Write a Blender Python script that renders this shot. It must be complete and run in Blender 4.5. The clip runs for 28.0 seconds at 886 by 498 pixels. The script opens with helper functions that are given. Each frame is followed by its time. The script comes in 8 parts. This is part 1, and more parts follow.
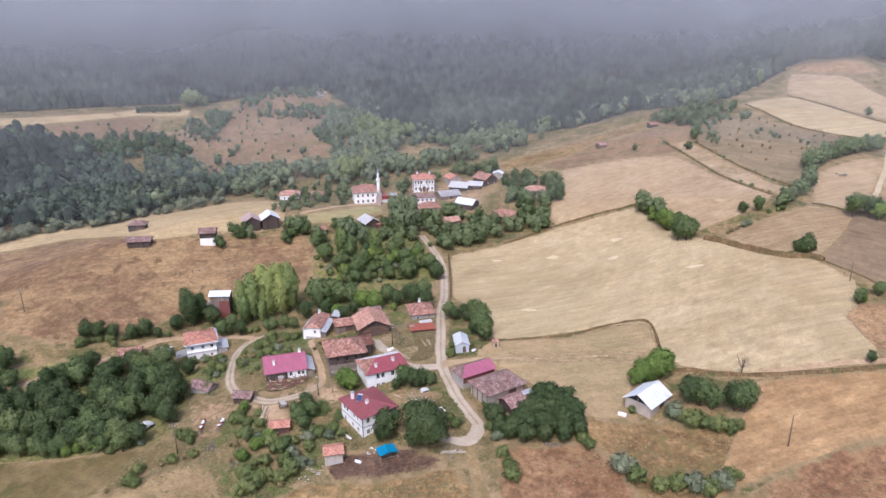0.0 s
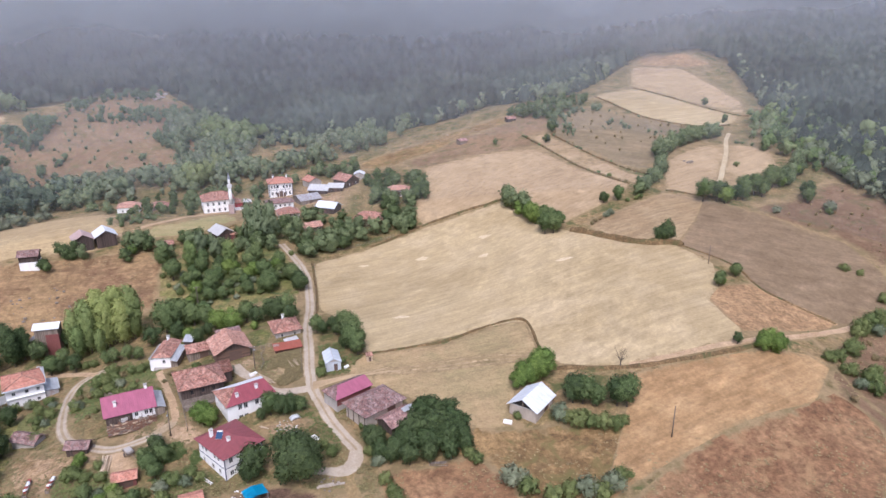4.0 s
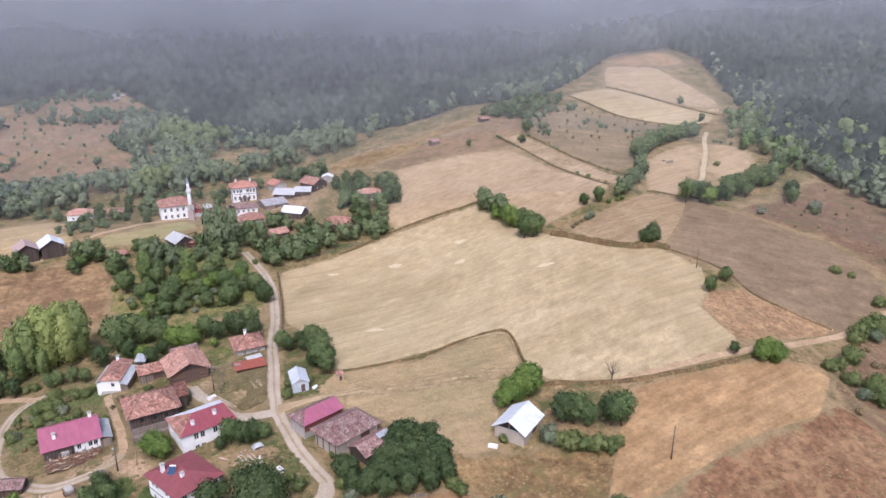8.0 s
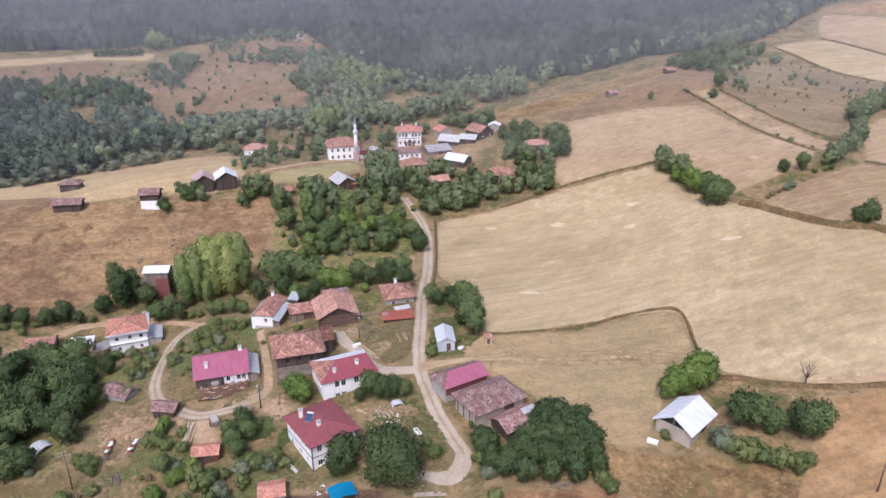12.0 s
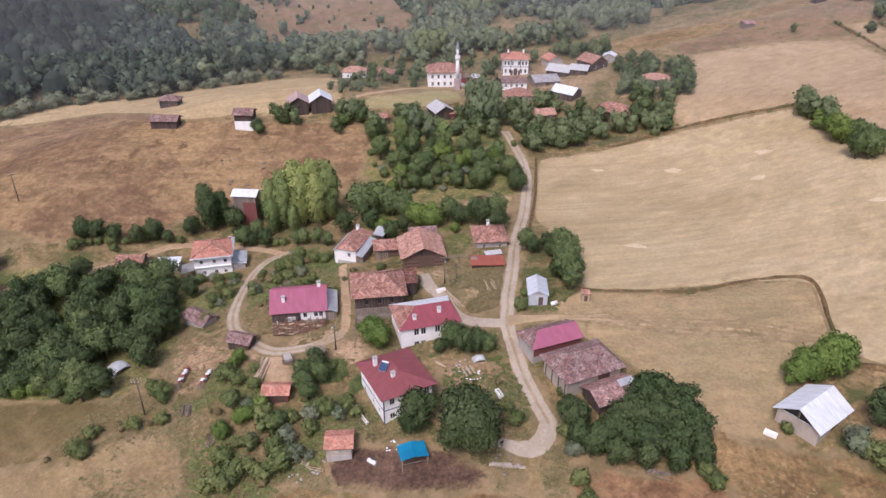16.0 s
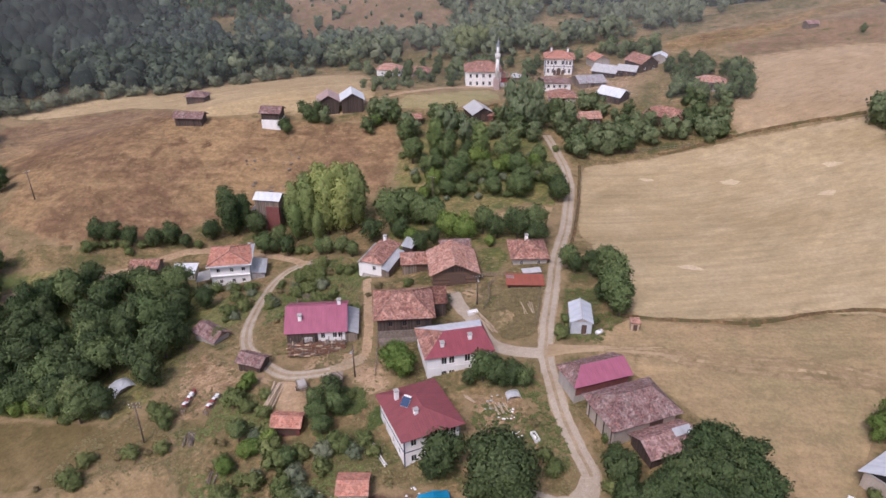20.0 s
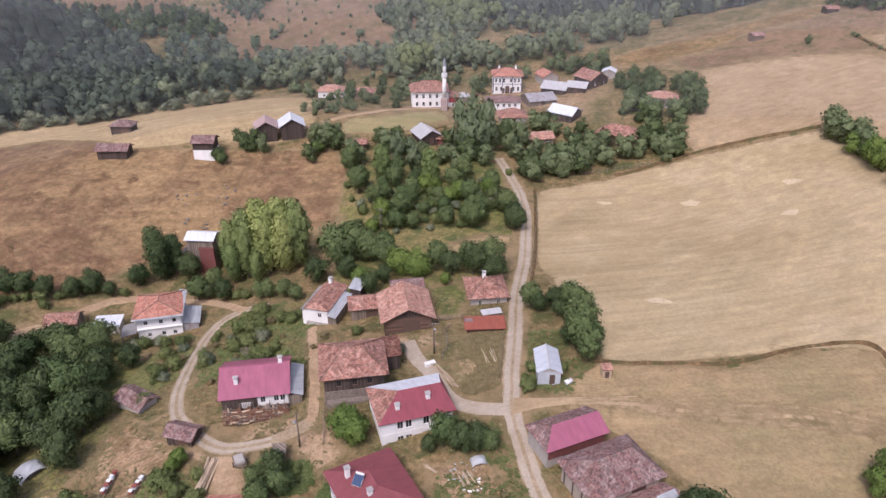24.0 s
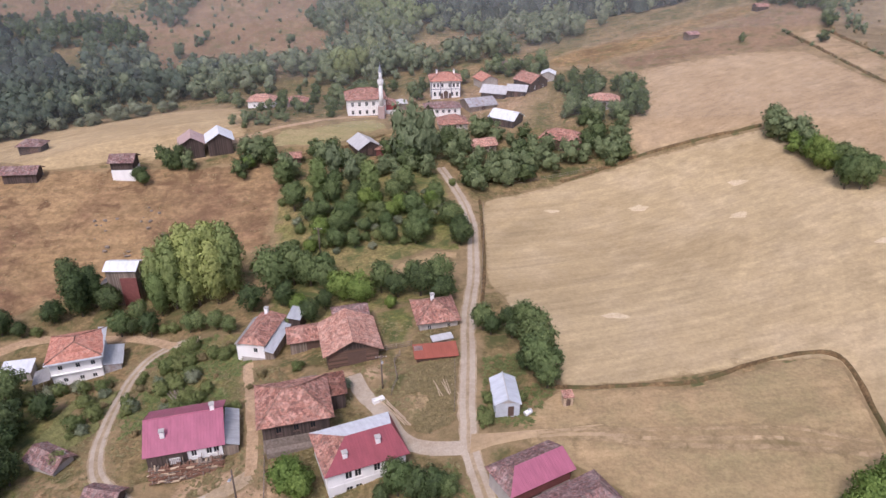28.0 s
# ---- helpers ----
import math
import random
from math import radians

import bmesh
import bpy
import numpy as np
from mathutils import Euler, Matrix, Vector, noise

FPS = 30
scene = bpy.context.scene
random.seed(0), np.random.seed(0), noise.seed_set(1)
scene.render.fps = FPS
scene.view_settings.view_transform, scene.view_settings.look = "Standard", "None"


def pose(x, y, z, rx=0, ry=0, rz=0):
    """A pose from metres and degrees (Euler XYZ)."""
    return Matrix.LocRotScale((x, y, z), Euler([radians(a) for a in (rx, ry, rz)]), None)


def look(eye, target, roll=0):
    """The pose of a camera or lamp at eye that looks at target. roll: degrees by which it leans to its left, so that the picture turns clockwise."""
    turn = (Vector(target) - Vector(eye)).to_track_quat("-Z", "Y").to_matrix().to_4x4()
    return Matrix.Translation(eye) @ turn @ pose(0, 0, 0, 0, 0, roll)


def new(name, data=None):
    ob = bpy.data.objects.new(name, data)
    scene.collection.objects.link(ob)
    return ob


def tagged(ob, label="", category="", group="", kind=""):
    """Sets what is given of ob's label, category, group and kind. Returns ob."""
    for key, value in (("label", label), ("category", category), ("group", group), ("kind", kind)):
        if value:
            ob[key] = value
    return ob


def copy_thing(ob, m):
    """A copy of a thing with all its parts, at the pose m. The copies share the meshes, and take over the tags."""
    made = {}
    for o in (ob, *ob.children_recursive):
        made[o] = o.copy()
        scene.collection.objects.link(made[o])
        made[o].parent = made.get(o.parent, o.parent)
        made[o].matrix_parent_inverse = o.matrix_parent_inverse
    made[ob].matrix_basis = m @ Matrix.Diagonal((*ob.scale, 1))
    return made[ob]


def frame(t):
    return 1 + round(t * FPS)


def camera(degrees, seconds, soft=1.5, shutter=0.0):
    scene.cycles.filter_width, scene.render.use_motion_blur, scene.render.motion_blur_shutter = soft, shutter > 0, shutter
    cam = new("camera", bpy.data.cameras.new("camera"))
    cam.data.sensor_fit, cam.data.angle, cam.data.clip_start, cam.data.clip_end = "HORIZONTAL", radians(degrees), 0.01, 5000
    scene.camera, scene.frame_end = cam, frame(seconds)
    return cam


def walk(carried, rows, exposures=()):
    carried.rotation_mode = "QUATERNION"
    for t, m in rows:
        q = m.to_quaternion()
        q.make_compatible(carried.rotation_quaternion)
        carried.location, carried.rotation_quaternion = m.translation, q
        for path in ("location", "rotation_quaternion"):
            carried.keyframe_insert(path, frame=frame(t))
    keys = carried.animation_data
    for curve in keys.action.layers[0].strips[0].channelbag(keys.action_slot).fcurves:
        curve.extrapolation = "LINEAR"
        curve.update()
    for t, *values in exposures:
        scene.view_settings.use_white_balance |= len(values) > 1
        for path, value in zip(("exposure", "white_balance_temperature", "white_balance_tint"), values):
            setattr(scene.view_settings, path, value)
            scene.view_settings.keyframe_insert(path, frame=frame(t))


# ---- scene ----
cam = camera(65.08, 28.0)
# seconds, x, y, z, yaw, pitch, roll
PATH = [
    (0.0, 0.00, 0.00, 96.00, 0.00, -18.93, 0.24),
    (0.5, -0.01, 1.63, 95.61, -0.10, -18.92, 0.20),
    (1.0, -0.05, 3.24, 95.25, -0.17, -18.97, 0.16),
    (1.5, -0.10, 4.88, 94.93, -0.24, -19.01, 0.18),
    (2.0, -0.07, 6.56, 94.63, -0.33, -19.00, 0.30),
    (2.5, 0.06, 8.22, 94.35, -1.48, -19.02, 0.20),
    (3.0, 0.18, 9.82, 94.03, -5.62, -19.03, 0.15),
    (3.5, 0.28, 11.39, 93.67, -9.42, -19.01, 0.02),
    (4.0, 0.35, 12.96, 93.28, -11.69, -19.00, 0.00),
    (4.5, 0.42, 14.57, 92.89, -13.23, -18.98, -0.04),
    (6.5, 1.16, 20.98, 91.35, -14.99, -18.86, -0.09),
    (7.0, 1.44, 22.72, 90.91, -15.04, -18.80, -0.11),
    (7.5, 1.65, 24.43, 90.47, -14.74, -18.79, -0.10),
    (8.0, 1.77, 26.12, 90.04, -14.24, -18.78, -0.11),
    (8.5, 1.86, 27.76, 89.62, -13.38, -18.75, -0.12),
    (9.0, 2.02, 29.48, 89.22, -11.81, -18.74, -0.12),
    (9.5, 2.26, 31.29, 88.82, -9.70, -18.72, -0.06),
    (10.0, 2.58, 33.14, 88.36, -7.54, -18.70, -0.03),
    (10.5, 2.92, 34.90, 87.85, -5.47, -18.64, -0.02),
    (11.0, 3.23, 36.51, 87.30, -3.69, -18.86, -0.01),
    (11.5, 3.50, 38.02, 86.74, -1.96, -20.15, -0.02),
    (12.0, 3.76, 39.53, 86.17, -0.19, -22.68, 0.00),
    (12.5, 3.99, 41.11, 85.59, 1.48, -25.34, -0.03),
    (14.5, 4.15, 47.87, 83.72, 5.90, -28.18, -0.03),
    (15.0, 4.05, 49.58, 83.28, 6.88, -28.29, -0.03),
    (15.5, 3.95, 51.31, 82.82, 7.79, -28.30, -0.05),
    (16.0, 3.79, 53.02, 82.32, 8.69, -28.28, -0.06),
    (16.5, 3.55, 54.73, 81.76, 9.98, -28.40, -0.04),
    (17.0, 3.26, 56.42, 81.21, 11.76, -28.43, -0.05),
    (17.5, 3.02, 58.09, 80.70, 13.52, -28.41, -0.01),
    (18.0, 2.84, 59.78, 80.23, 14.93, -28.40, -0.09),
    (18.5, 2.69, 61.46, 79.77, 15.46, -28.37, -0.07),
    (19.0, 2.51, 63.09, 79.39, 14.13, -28.36, -0.05),
    (19.5, 2.24, 64.66, 79.19, 12.00, -28.42, -0.09),
    (20.0, 1.90, 66.26, 79.13, 11.92, -28.42, -0.07),
    (20.5, 1.56, 67.85, 79.16, 11.79, -27.63, -0.08),
    (21.0, 1.24, 69.35, 79.24, 9.31, -27.60, -0.10),
    (21.5, 0.93, 70.80, 79.34, 9.20, -27.62, -0.01),
    (23.5, -0.16, 77.40, 78.68, 8.54, -27.48, -0.00),
    (24.0, -0.38, 78.92, 78.57, 7.39, -27.43, 0.04),
    (24.5, -0.53, 80.43, 78.48, 5.97, -27.44, 0.01),
    (25.0, -0.71, 81.98, 78.42, 3.32, -27.46, -0.01),
    (25.5, -0.93, 83.61, 78.35, 3.22, -27.41, -0.01),
    (26.0, -1.17, 85.18, 78.30, 3.18, -27.43, -0.03),
    (26.5, -1.39, 86.55, 78.26, 3.19, -27.36, -0.02),
    (27.0, -1.49, 87.52, 78.19, 3.16, -27.29, 0.06),
    (27.5, -1.54, 87.96, 78.10, 2.57, -27.34, 0.07),
    (28.0, -1.59, 88.16, 77.97, 2.10, -27.36, 0.09),
]
walk(cam, [(t, pose(x, y, z, 90 + pitch, roll, yaw)) for t, x, y, z, yaw, pitch, roll in PATH],
     [(0, 0.62, 5650, 18), (11, 0.58, 5650, 19), (14.5, 0.42, 5950, 23), (17, 0.38, 5950, 23), (20, 0.24, 5950, 23), (21.5, 0.3, 5950, 23), (26, 0.42, 5950, 23), (28, 0.42, 5950, 23)])

# ---- light ----
SUN_AZ, SUN_EL = 195.0, 54.0  # the veiled sun stands in the south
world = bpy.data.worlds.new("overcast_sky")
scene.world = world
world.use_nodes = True
wn = world.node_tree
sky = wn.nodes.new("ShaderNodeTexSky")
sky.sky_type, sky.sun_disc = "NISHITA", False
sky.sun_elevation, sky.sun_rotation = radians(SUN_EL), radians(SUN_AZ)
sky.air_density, sky.dust_density, sky.ozone_density = 1.0, 4.0, 1.0
wn.nodes["Background"].inputs[1].default_value = 0.12
wn.links.new(sky.outputs[0], wn.nodes["Background"].inputs[0])
sun_data = bpy.data.lights.new("sun", "SUN")
sun_data.energy, sun_data.angle, sun_data.color = 1.5, radians(14), (1.0, 0.95, 0.88)
sun = new("sun", sun_data)
az, el = radians(SUN_AZ), radians(SUN_EL)
sun.matrix_basis = look((200 * math.sin(az) * math.cos(el), 200 * math.cos(az) * math.cos(el), 200 * math.sin(el)), (0, 0, 0))


# ---- materials ----
def links_of(mat):
    mat.use_nodes = True
    nt = mat.node_tree
    return nt, nt.nodes, nt.links, nt.nodes["Principled BSDF"]


def coords(nt, kind="Object", scale=(1, 1, 1), turn=0.0):
    co = nt.nodes.new("ShaderNodeTexCoord")
    mp = nt.nodes.new("ShaderNodeMapping")
    if turn:
        mp.vector_type = "TEXTURE"  # turned first, then stretched along the turned axes
        scale = tuple(1 / k for k in scale)
    mp.inputs["Scale"].default_value = scale
    mp.inputs["Rotation"].default_value = (0, 0, radians(turn))
    nt.links.new(co.outputs[kind], mp.inputs[0])
    return mp.outputs[0]


def noise_of(nt, vec, scale, detail=4.0, rough=0.6, distort=0.0):
    n = nt.nodes.new("ShaderNodeTexNoise")
    n.inputs["Scale"].default_value, n.inputs["Detail"].default_value = scale, detail
    n.inputs["Roughness"].default_value, n.inputs["Distortion"].default_value = rough, distort
    nt.links.new(vec, n.inputs["Vector"])
    return n.outputs[0]


def ramp(nt, fac, *stops):
    r = nt.nodes.new("ShaderNodeValToRGB")
    while len(r.color_ramp.elements) < len(stops):
        r.color_ramp.elements.new(0.5)
    for e, (p, c) in zip(r.color_ramp.elements, stops):
        e.position = p
        e.color = (c, c, c, 1) if isinstance(c, (int, float)) else (*c, 1)
    nt.links.new(fac, r.inputs[0])
    return r.outputs[0]


def blend(nt, fac, a, b, mode="MIX"):
    m = nt.nodes.new("ShaderNodeMix")
    m.data_type, m.blend_type = "RGBA", mode
    for sock, v in ((m.inputs[0], fac), (m.inputs[6], a), (m.inputs[7], b)):
        if isinstance(v, (int, float)):
            sock.default_value = v
        elif isinstance(v, tuple):
            sock.default_value = (*v, 1)
        else:
            nt.links.new(v, sock)
    return m.outputs[2]


def bump(nt, height, bsdf, strength=0.4, dist=0.05):
    b = nt.nodes.new("ShaderNodeBump")
    b.inputs["Strength"].default_value, b.inputs["Distance"].default_value = strength, dist
    nt.links.new(height, b.inputs["Height"])
    nt.links.new(b.outputs[0], bsdf.inputs["Normal"])


def soil(name, c1, c2, c3, patch=0.035, grain=1.2, lines=None, weeds=None, rough=0.95, swaths=None, clods=0.6):
    """Ground: two colours in large patches, a third as speckles, lines=(angle, metres apart, strength), weeds=(colour, amount), swaths=(angle, metres, strength) left by machines, clods: how lumpy.
    Along a zone's rim (attribute rim) all grounds grow into the same weedy verge."""
    mat = bpy.data.materials.new(name)
    nt, nodes, links, b = links_of(mat)
    v = coords(nt)
    big = noise_of(nt, v, patch, 6, 0.62, 0.4)
    col = blend(nt, ramp(nt, big, (0.40, 0.0), (0.58, 1.0)), c1, c2)
    mid = noise_of(nt, v, patch * 7, 5, 0.65)
    col = blend(nt, ramp(nt, mid, (0.46, 0.0), (0.72, 0.75)), col, c3)
    fine = noise_of(nt, v, grain, 6, 0.75)
    clod = noise_of(nt, v, grain * 0.32, 5, 0.7, 0.4)
    col = blend(nt, clods, col, ramp(nt, clod, (0.36, 0.30), (0.64, 0.68)), "OVERLAY")
    col = blend(nt, 0.14 + 0.95 * clods, col, ramp(nt, fine, (0.36, 0.26), (0.64, 0.74)), "OVERLAY")
    if lines:
        ang, gap, amount = lines
        lv = coords(nt, "Object", (1 / gap, 0.02, 1), ang)
        streak = noise_of(nt, lv, 1.0, 3, 0.6, 0.15)
        col = blend(nt, amount, col, ramp(nt, streak, (0.3, 0.3), (0.7, 0.7)), "OVERLAY")
    if swaths:
        ang, gap, amount = swaths
        band = noise_of(nt, coords(nt, "Object", (1 / gap, 0.012, 1), ang), 1.0, 5, 0.7, 0.1)
        mask = ramp(nt, noise_of(nt, v, 0.02, 3, 0.5), (0.4, 0.2), (0.65, 1.0))
        line = blend(nt, mask, (0.5, 0.5, 0.5), ramp(nt, band, (0.35, 0.36), (0.55, 0.52), (0.72, 0.72)))
        col = blend(nt, amount, col, line, "OVERLAY")
    if weeds:
        w = noise_of(nt, v, 0.16, 7, 0.7, 0.6)
        col = blend(nt, ramp(nt, w, (0.62 - weeds[1] * 0.25, 0.0), (0.74 - weeds[1] * 0.25, 1.0)), col, weeds[0])
    rim = nt.nodes.new("ShaderNodeAttribute")
    rim.attribute_name = "rim"
    fray = nt.nodes.new("ShaderNodeMath")
    fray.operation = "MULTIPLY_ADD"
    fray.inputs[1].default_value = 0.75
    links.new(noise_of(nt, v, 0.55, 6, 0.7, 0.5), fray.inputs[0])
    links.new(rim.outputs["Fac"], fray.inputs[2])
    verge = blend(nt, ramp(nt, noise_of(nt, v, 0.22, 6, 0.7), (0.42, 0.0), (0.6, 1.0)), (0.30, 0.215, 0.115), (0.20, 0.15, 0.075))
    verge = blend(nt, 0.55, verge, ramp(nt, fine, (0.25, 0.34), (0.75, 0.66)), "OVERLAY")
    col = blend(nt, ramp(nt, fray.outputs[0], (0.58, 0.0), (0.80, 1.0)), col, verge)
    links.new(col, b.inputs["Base Color"])
    b.inputs["Roughness"].default_value = rough
    b.inputs["Specular IOR Level"].default_value = 0.15
    bump(nt, fine, b, 0.8, 0.2)
    return mat


def plain(name, c, rough=0.7, metal=0.0, vary=0.25, scale=1.5, grain=12.0, bumpy=0.2, streaks=False):
    """Paint, wood, plaster, metal: one colour with stains and grain."""
    mat = bpy.data.materials.new(name)
    nt, nodes, links, b = links_of(mat)
    v = coords(nt, "Object", (1, 1, 0.25) if streaks else (1, 1, 1))
    st = noise_of(nt, v, scale, 5, 0.65, 0.3)
    dark = tuple(k * (1 - vary) for k in c)
    col = blend(nt, ramp(nt, st, (0.35, 0.0), (0.7, 1.0)), c, dark)
    g = noise_of(nt, coords(nt), grain, 4, 0.7)
    col = blend(nt, 0.25, col, ramp(nt, g, (0.3, 0.35), (0.7, 0.65)), "OVERLAY")
    links.new(col, b.inputs["Base Color"])
    b.inputs["Roughness"].default_value, b.inputs["Metallic"].default_value = rough, metal
    bump(nt, g, b, bumpy, 0.02)
    return mat


def planks(name, c, gap=0.22, vertical=True):
    mat = bpy.data.materials.new(name)
    nt, nodes, links, b = links_of(mat)
    co = nt.nodes.new("ShaderNodeTexCoord")
    sep = nt.nodes.new("ShaderNodeSeparateXYZ")
    links.new(co.outputs["Object"], sep.inputs[0])
    add = nt.nodes.new("ShaderNodeMath")
    if vertical:
        links.new(sep.outputs[0], add.inputs[0])
        links.new(sep.outputs[1], add.inputs[1])
    else:
        links.new(sep.outputs[2], add.inputs[0])
        add.inputs[1].default_value = 0.0
    mul = nt.nodes.new("ShaderNodeMath")
    mul.operation = "MULTIPLY"
    mul.inputs[1].default_value = 1 / gap
    links.new(add.outputs[0], mul.inputs[0])
    fl = nt.nodes.new("ShaderNodeMath")
    fl.operation = "FLOOR"
    links.new(mul.outputs[0], fl.inputs[0])
    wh = nt.nodes.new("ShaderNodeTexWhiteNoise")
    wh.noise_dimensions = "1D"
    links.new(fl.outputs[0], wh.inputs["W"])
    col = blend(nt, wh.outputs[0], tuple(k * 0.6 for k in c), tuple(min(1, k * 1.3) for k in c))
    g = noise_of(nt, coords(nt, "Object", (3, 3, 0.6)), 4, 5, 0.7)
    col = blend(nt, 0.4, col, ramp(nt, g, (0.3, 0.3), (0.7, 0.7)), "OVERLAY")
    links.new(col, b.inputs["Base Color"])
    fr = nt.nodes.new("ShaderNodeMath")
    fr.operation = "PINGPONG"
    fr.inputs[1].default_value = 0.5
    links.new(mul.outputs[0], fr.inputs[0])
    b.inputs["Roughness"].default_value = 0.85
    bump(nt, ramp(nt, fr.outputs[0], (0.0, 0.0), (0.08, 1.0)), b, 0.6, 0.03)
    return mat


def tiles(name, c1, c2, c3, mortar, moss=0.0, cells=2.6, mottle=0.75):
    """Clay tiles laid in courses along the roof's own UV, in metres."""
    mat = bpy.data.materials.new(name)
    nt, nodes, links, b = links_of(mat)
    v = coords(nt, "UV")
    br = nt.nodes.new("ShaderNodeTexBrick")
    br.offset, br.squash = 0.5, 1.0
    for key, val in (("Scale", 1.0), ("Mortar Size", 0.02), ("Brick Width", 0.26), ("Row Height", 0.34), ("Bias", 0.0), ("Mortar Smooth", 0.4)):
        br.inputs[key].default_value = val
    br.inputs["Color1"].default_value, br.inputs["Color2"].default_value, br.inputs["Mortar"].default_value = (*c1, 1), (*c2, 1), (*mortar, 1)
    links.new(v, br.inputs["Vector"])
    big = noise_of(nt, coords(nt), 0.8, 6, 0.7, 0.5)
    col = blend(nt, ramp(nt, big, (0.45, 0.0), (0.62, 0.85)), br.outputs[0], c3)
    cell = nt.nodes.new("ShaderNodeTexVoronoi")
    cell.inputs["Scale"].default_value = cells
    links.new(v, cell.inputs["Vector"])
    col = blend(nt, mottle, col, ramp(nt, cell.outputs["Color"], (0.1, 0.2), (0.9, 0.8)), "OVERLAY")
    if moss:
        m = noise_of(nt, coords(nt), 1.7, 6, 0.75)
        col = blend(nt, ramp(nt, m, (0.58 - moss * 0.15, 0.0), (0.7, 0.8)), col, (0.16, 0.14, 0.12))
    links.new(col, b.inputs["Base Color"])
    b.inputs["Roughness"].default_value = 0.85
    inv = nt.nodes.new("ShaderNodeInvert")
    links.new(br.outputs["Fac"], inv.inputs[1])
    bump(nt, inv.outputs[0], b, 0.7, 0.05)
    return mat


def sheet_metal(name, c, gap=0.45, rough=0.45, rust=0.0, metal=0.0):
    mat = bpy.data.materials.new(name)
    nt, nodes, links, b = links_of(mat)
    v = coords(nt, "UV")
    w = nt.nodes.new("ShaderNodeTexWave")
    w.bands_direction = "X"
    w.inputs["Scale"].default_value = 0.314 / gap
    links.new(v, w.inputs["Vector"])
    st = noise_of(nt, coords(nt, "UV", (1, 0.3, 1)), 1.1, 5, 0.65)
    col = blend(nt, ramp(nt, st, (0.35, 0.0), (0.7, 1.0)), c, tuple(k * 0.72 for k in c))
    if rust:
        r = noise_of(nt, coords(nt), 1.3, 6, 0.7)
        col = blend(nt, ramp(nt, r, (0.6 - rust * 0.2, 0.0), (0.72, 1.0)), col, (0.23, 0.10, 0.06))
    links.new(col, b.inputs["Base Color"])
    b.inputs["Roughness"].default_value, b.inputs["Metallic"].default_value = rough, metal
    bump(nt, ramp(nt, w.outputs[0], (0.8, 0.0), (0.97, 1.0)), b, 0.5, 0.04)
    return mat


def leafy(name, c1, c2, shine=0.25, stands=0.0):
    """Leaves: colour differs from clump to clump and from plant to plant; stands: older and younger parts of a forest."""
    mat = bpy.data.materials.new(name)
    nt, nodes, links, b = links_of(mat)
    geo = nt.nodes.new("ShaderNodeNewGeometry")
    info = nt.nodes.new("ShaderNodeObjectInfo")
    col = blend(nt, geo.outputs["Random Per Island"], c1, c2)
    tint = blend(nt, info.outputs["Random"], (0.36, 0.40, 0.36), (0.66, 0.60, 0.60))
    col = blend(nt, 0.7, col, tint, "OVERLAY")
    boughs = noise_of(nt, coords(nt), 0.9, 3, 0.6)
    col = blend(nt, 0.42, col, ramp(nt, boughs, (0.36, 0.32), (0.64, 0.68)), "OVERLAY")
    if stands:
        age = noise_of(nt, coords(nt, "Object", (1, 1, 0.4)), 0.016, 5, 0.6, 0.5)
        col = blend(nt, stands, col, ramp(nt, age, (0.38, 0.2), (0.62, 0.8)), "OVERLAY")
    links.new(col, b.inputs["Base Color"])
    b.inputs["Roughness"].default_value = 0.7
    b.inputs["Specular IOR Level"].default_value = shine
    tr = nt.nodes.new("ShaderNodeBsdfTranslucent")
    links.new(col, tr.inputs[0])
    mx = nt.nodes.new("ShaderNodeMixShader")
    mx.inputs[0].default_value = 0.15
    links.new(b.outputs[0], mx.inputs[1])
    links.new(tr.outputs[0], mx.inputs[2])
    links.new(mx.outputs[0], nodes["Material Output"].inputs[0])
    return mat


STUBBLE = soil("stubble", (0.452, 0.349, 0.198), (0.388, 0.293, 0.16), (0.496, 0.388, 0.238), 0.012, 1.4, (-74, 1.6, 0.35), swaths=(-35, 4.0, 0.5), clods=0.1)
STUBBLE_N = soil("stubble_north", (0.42, 0.307, 0.18), (0.36, 0.257, 0.148), (0.46, 0.341, 0.21), 0.012, 1.4, (-65, 1.8, 0.35), swaths=(-20, 5.0, 0.5), clods=0.1)
STUBBLE_E = soil("stubble_east", (0.401, 0.257, 0.126), (0.321, 0.198, 0.095), (0.455, 0.302, 0.153), 0.02, 1.2, (-72, 1.6, 0.5), swaths=(-50, 3.0, 0.5), clods=0.2)
STUBBLE_B = soil("faded_stubble", (0.345, 0.250, 0.142), (0.280, 0.195, 0.108), (0.390, 0.290, 0.172), 0.02, 1.2, (-72, 1.6, 0.4), swaths=(-50, 3.0, 0.4), clods=0.15)
STRAW = soil("loose_straw", (0.60, 0.49, 0.32), (0.52, 0.41, 0.25), (0.63, 0.52, 0.35), 0.4, 2.0, clods=0.2)
PASTURE = soil("mown_pasture", (0.319, 0.243, 0.127), (0.397, 0.282, 0.152), (0.258, 0.213, 0.106), 0.03, 1.6, (-80, 2.5, 0.3), None, 0.95, (-88, 4.0, 0.55), 0.2)
DRY_HILL = soil("dry_grass_hill", (0.305, 0.200, 0.100), (0.190, 0.114, 0.064), (0.342, 0.230, 0.118), 0.04, 0.7, (-70, 3.0, 0.45), ((0.155, 0.094, 0.050), 0.38), clods=0.42)
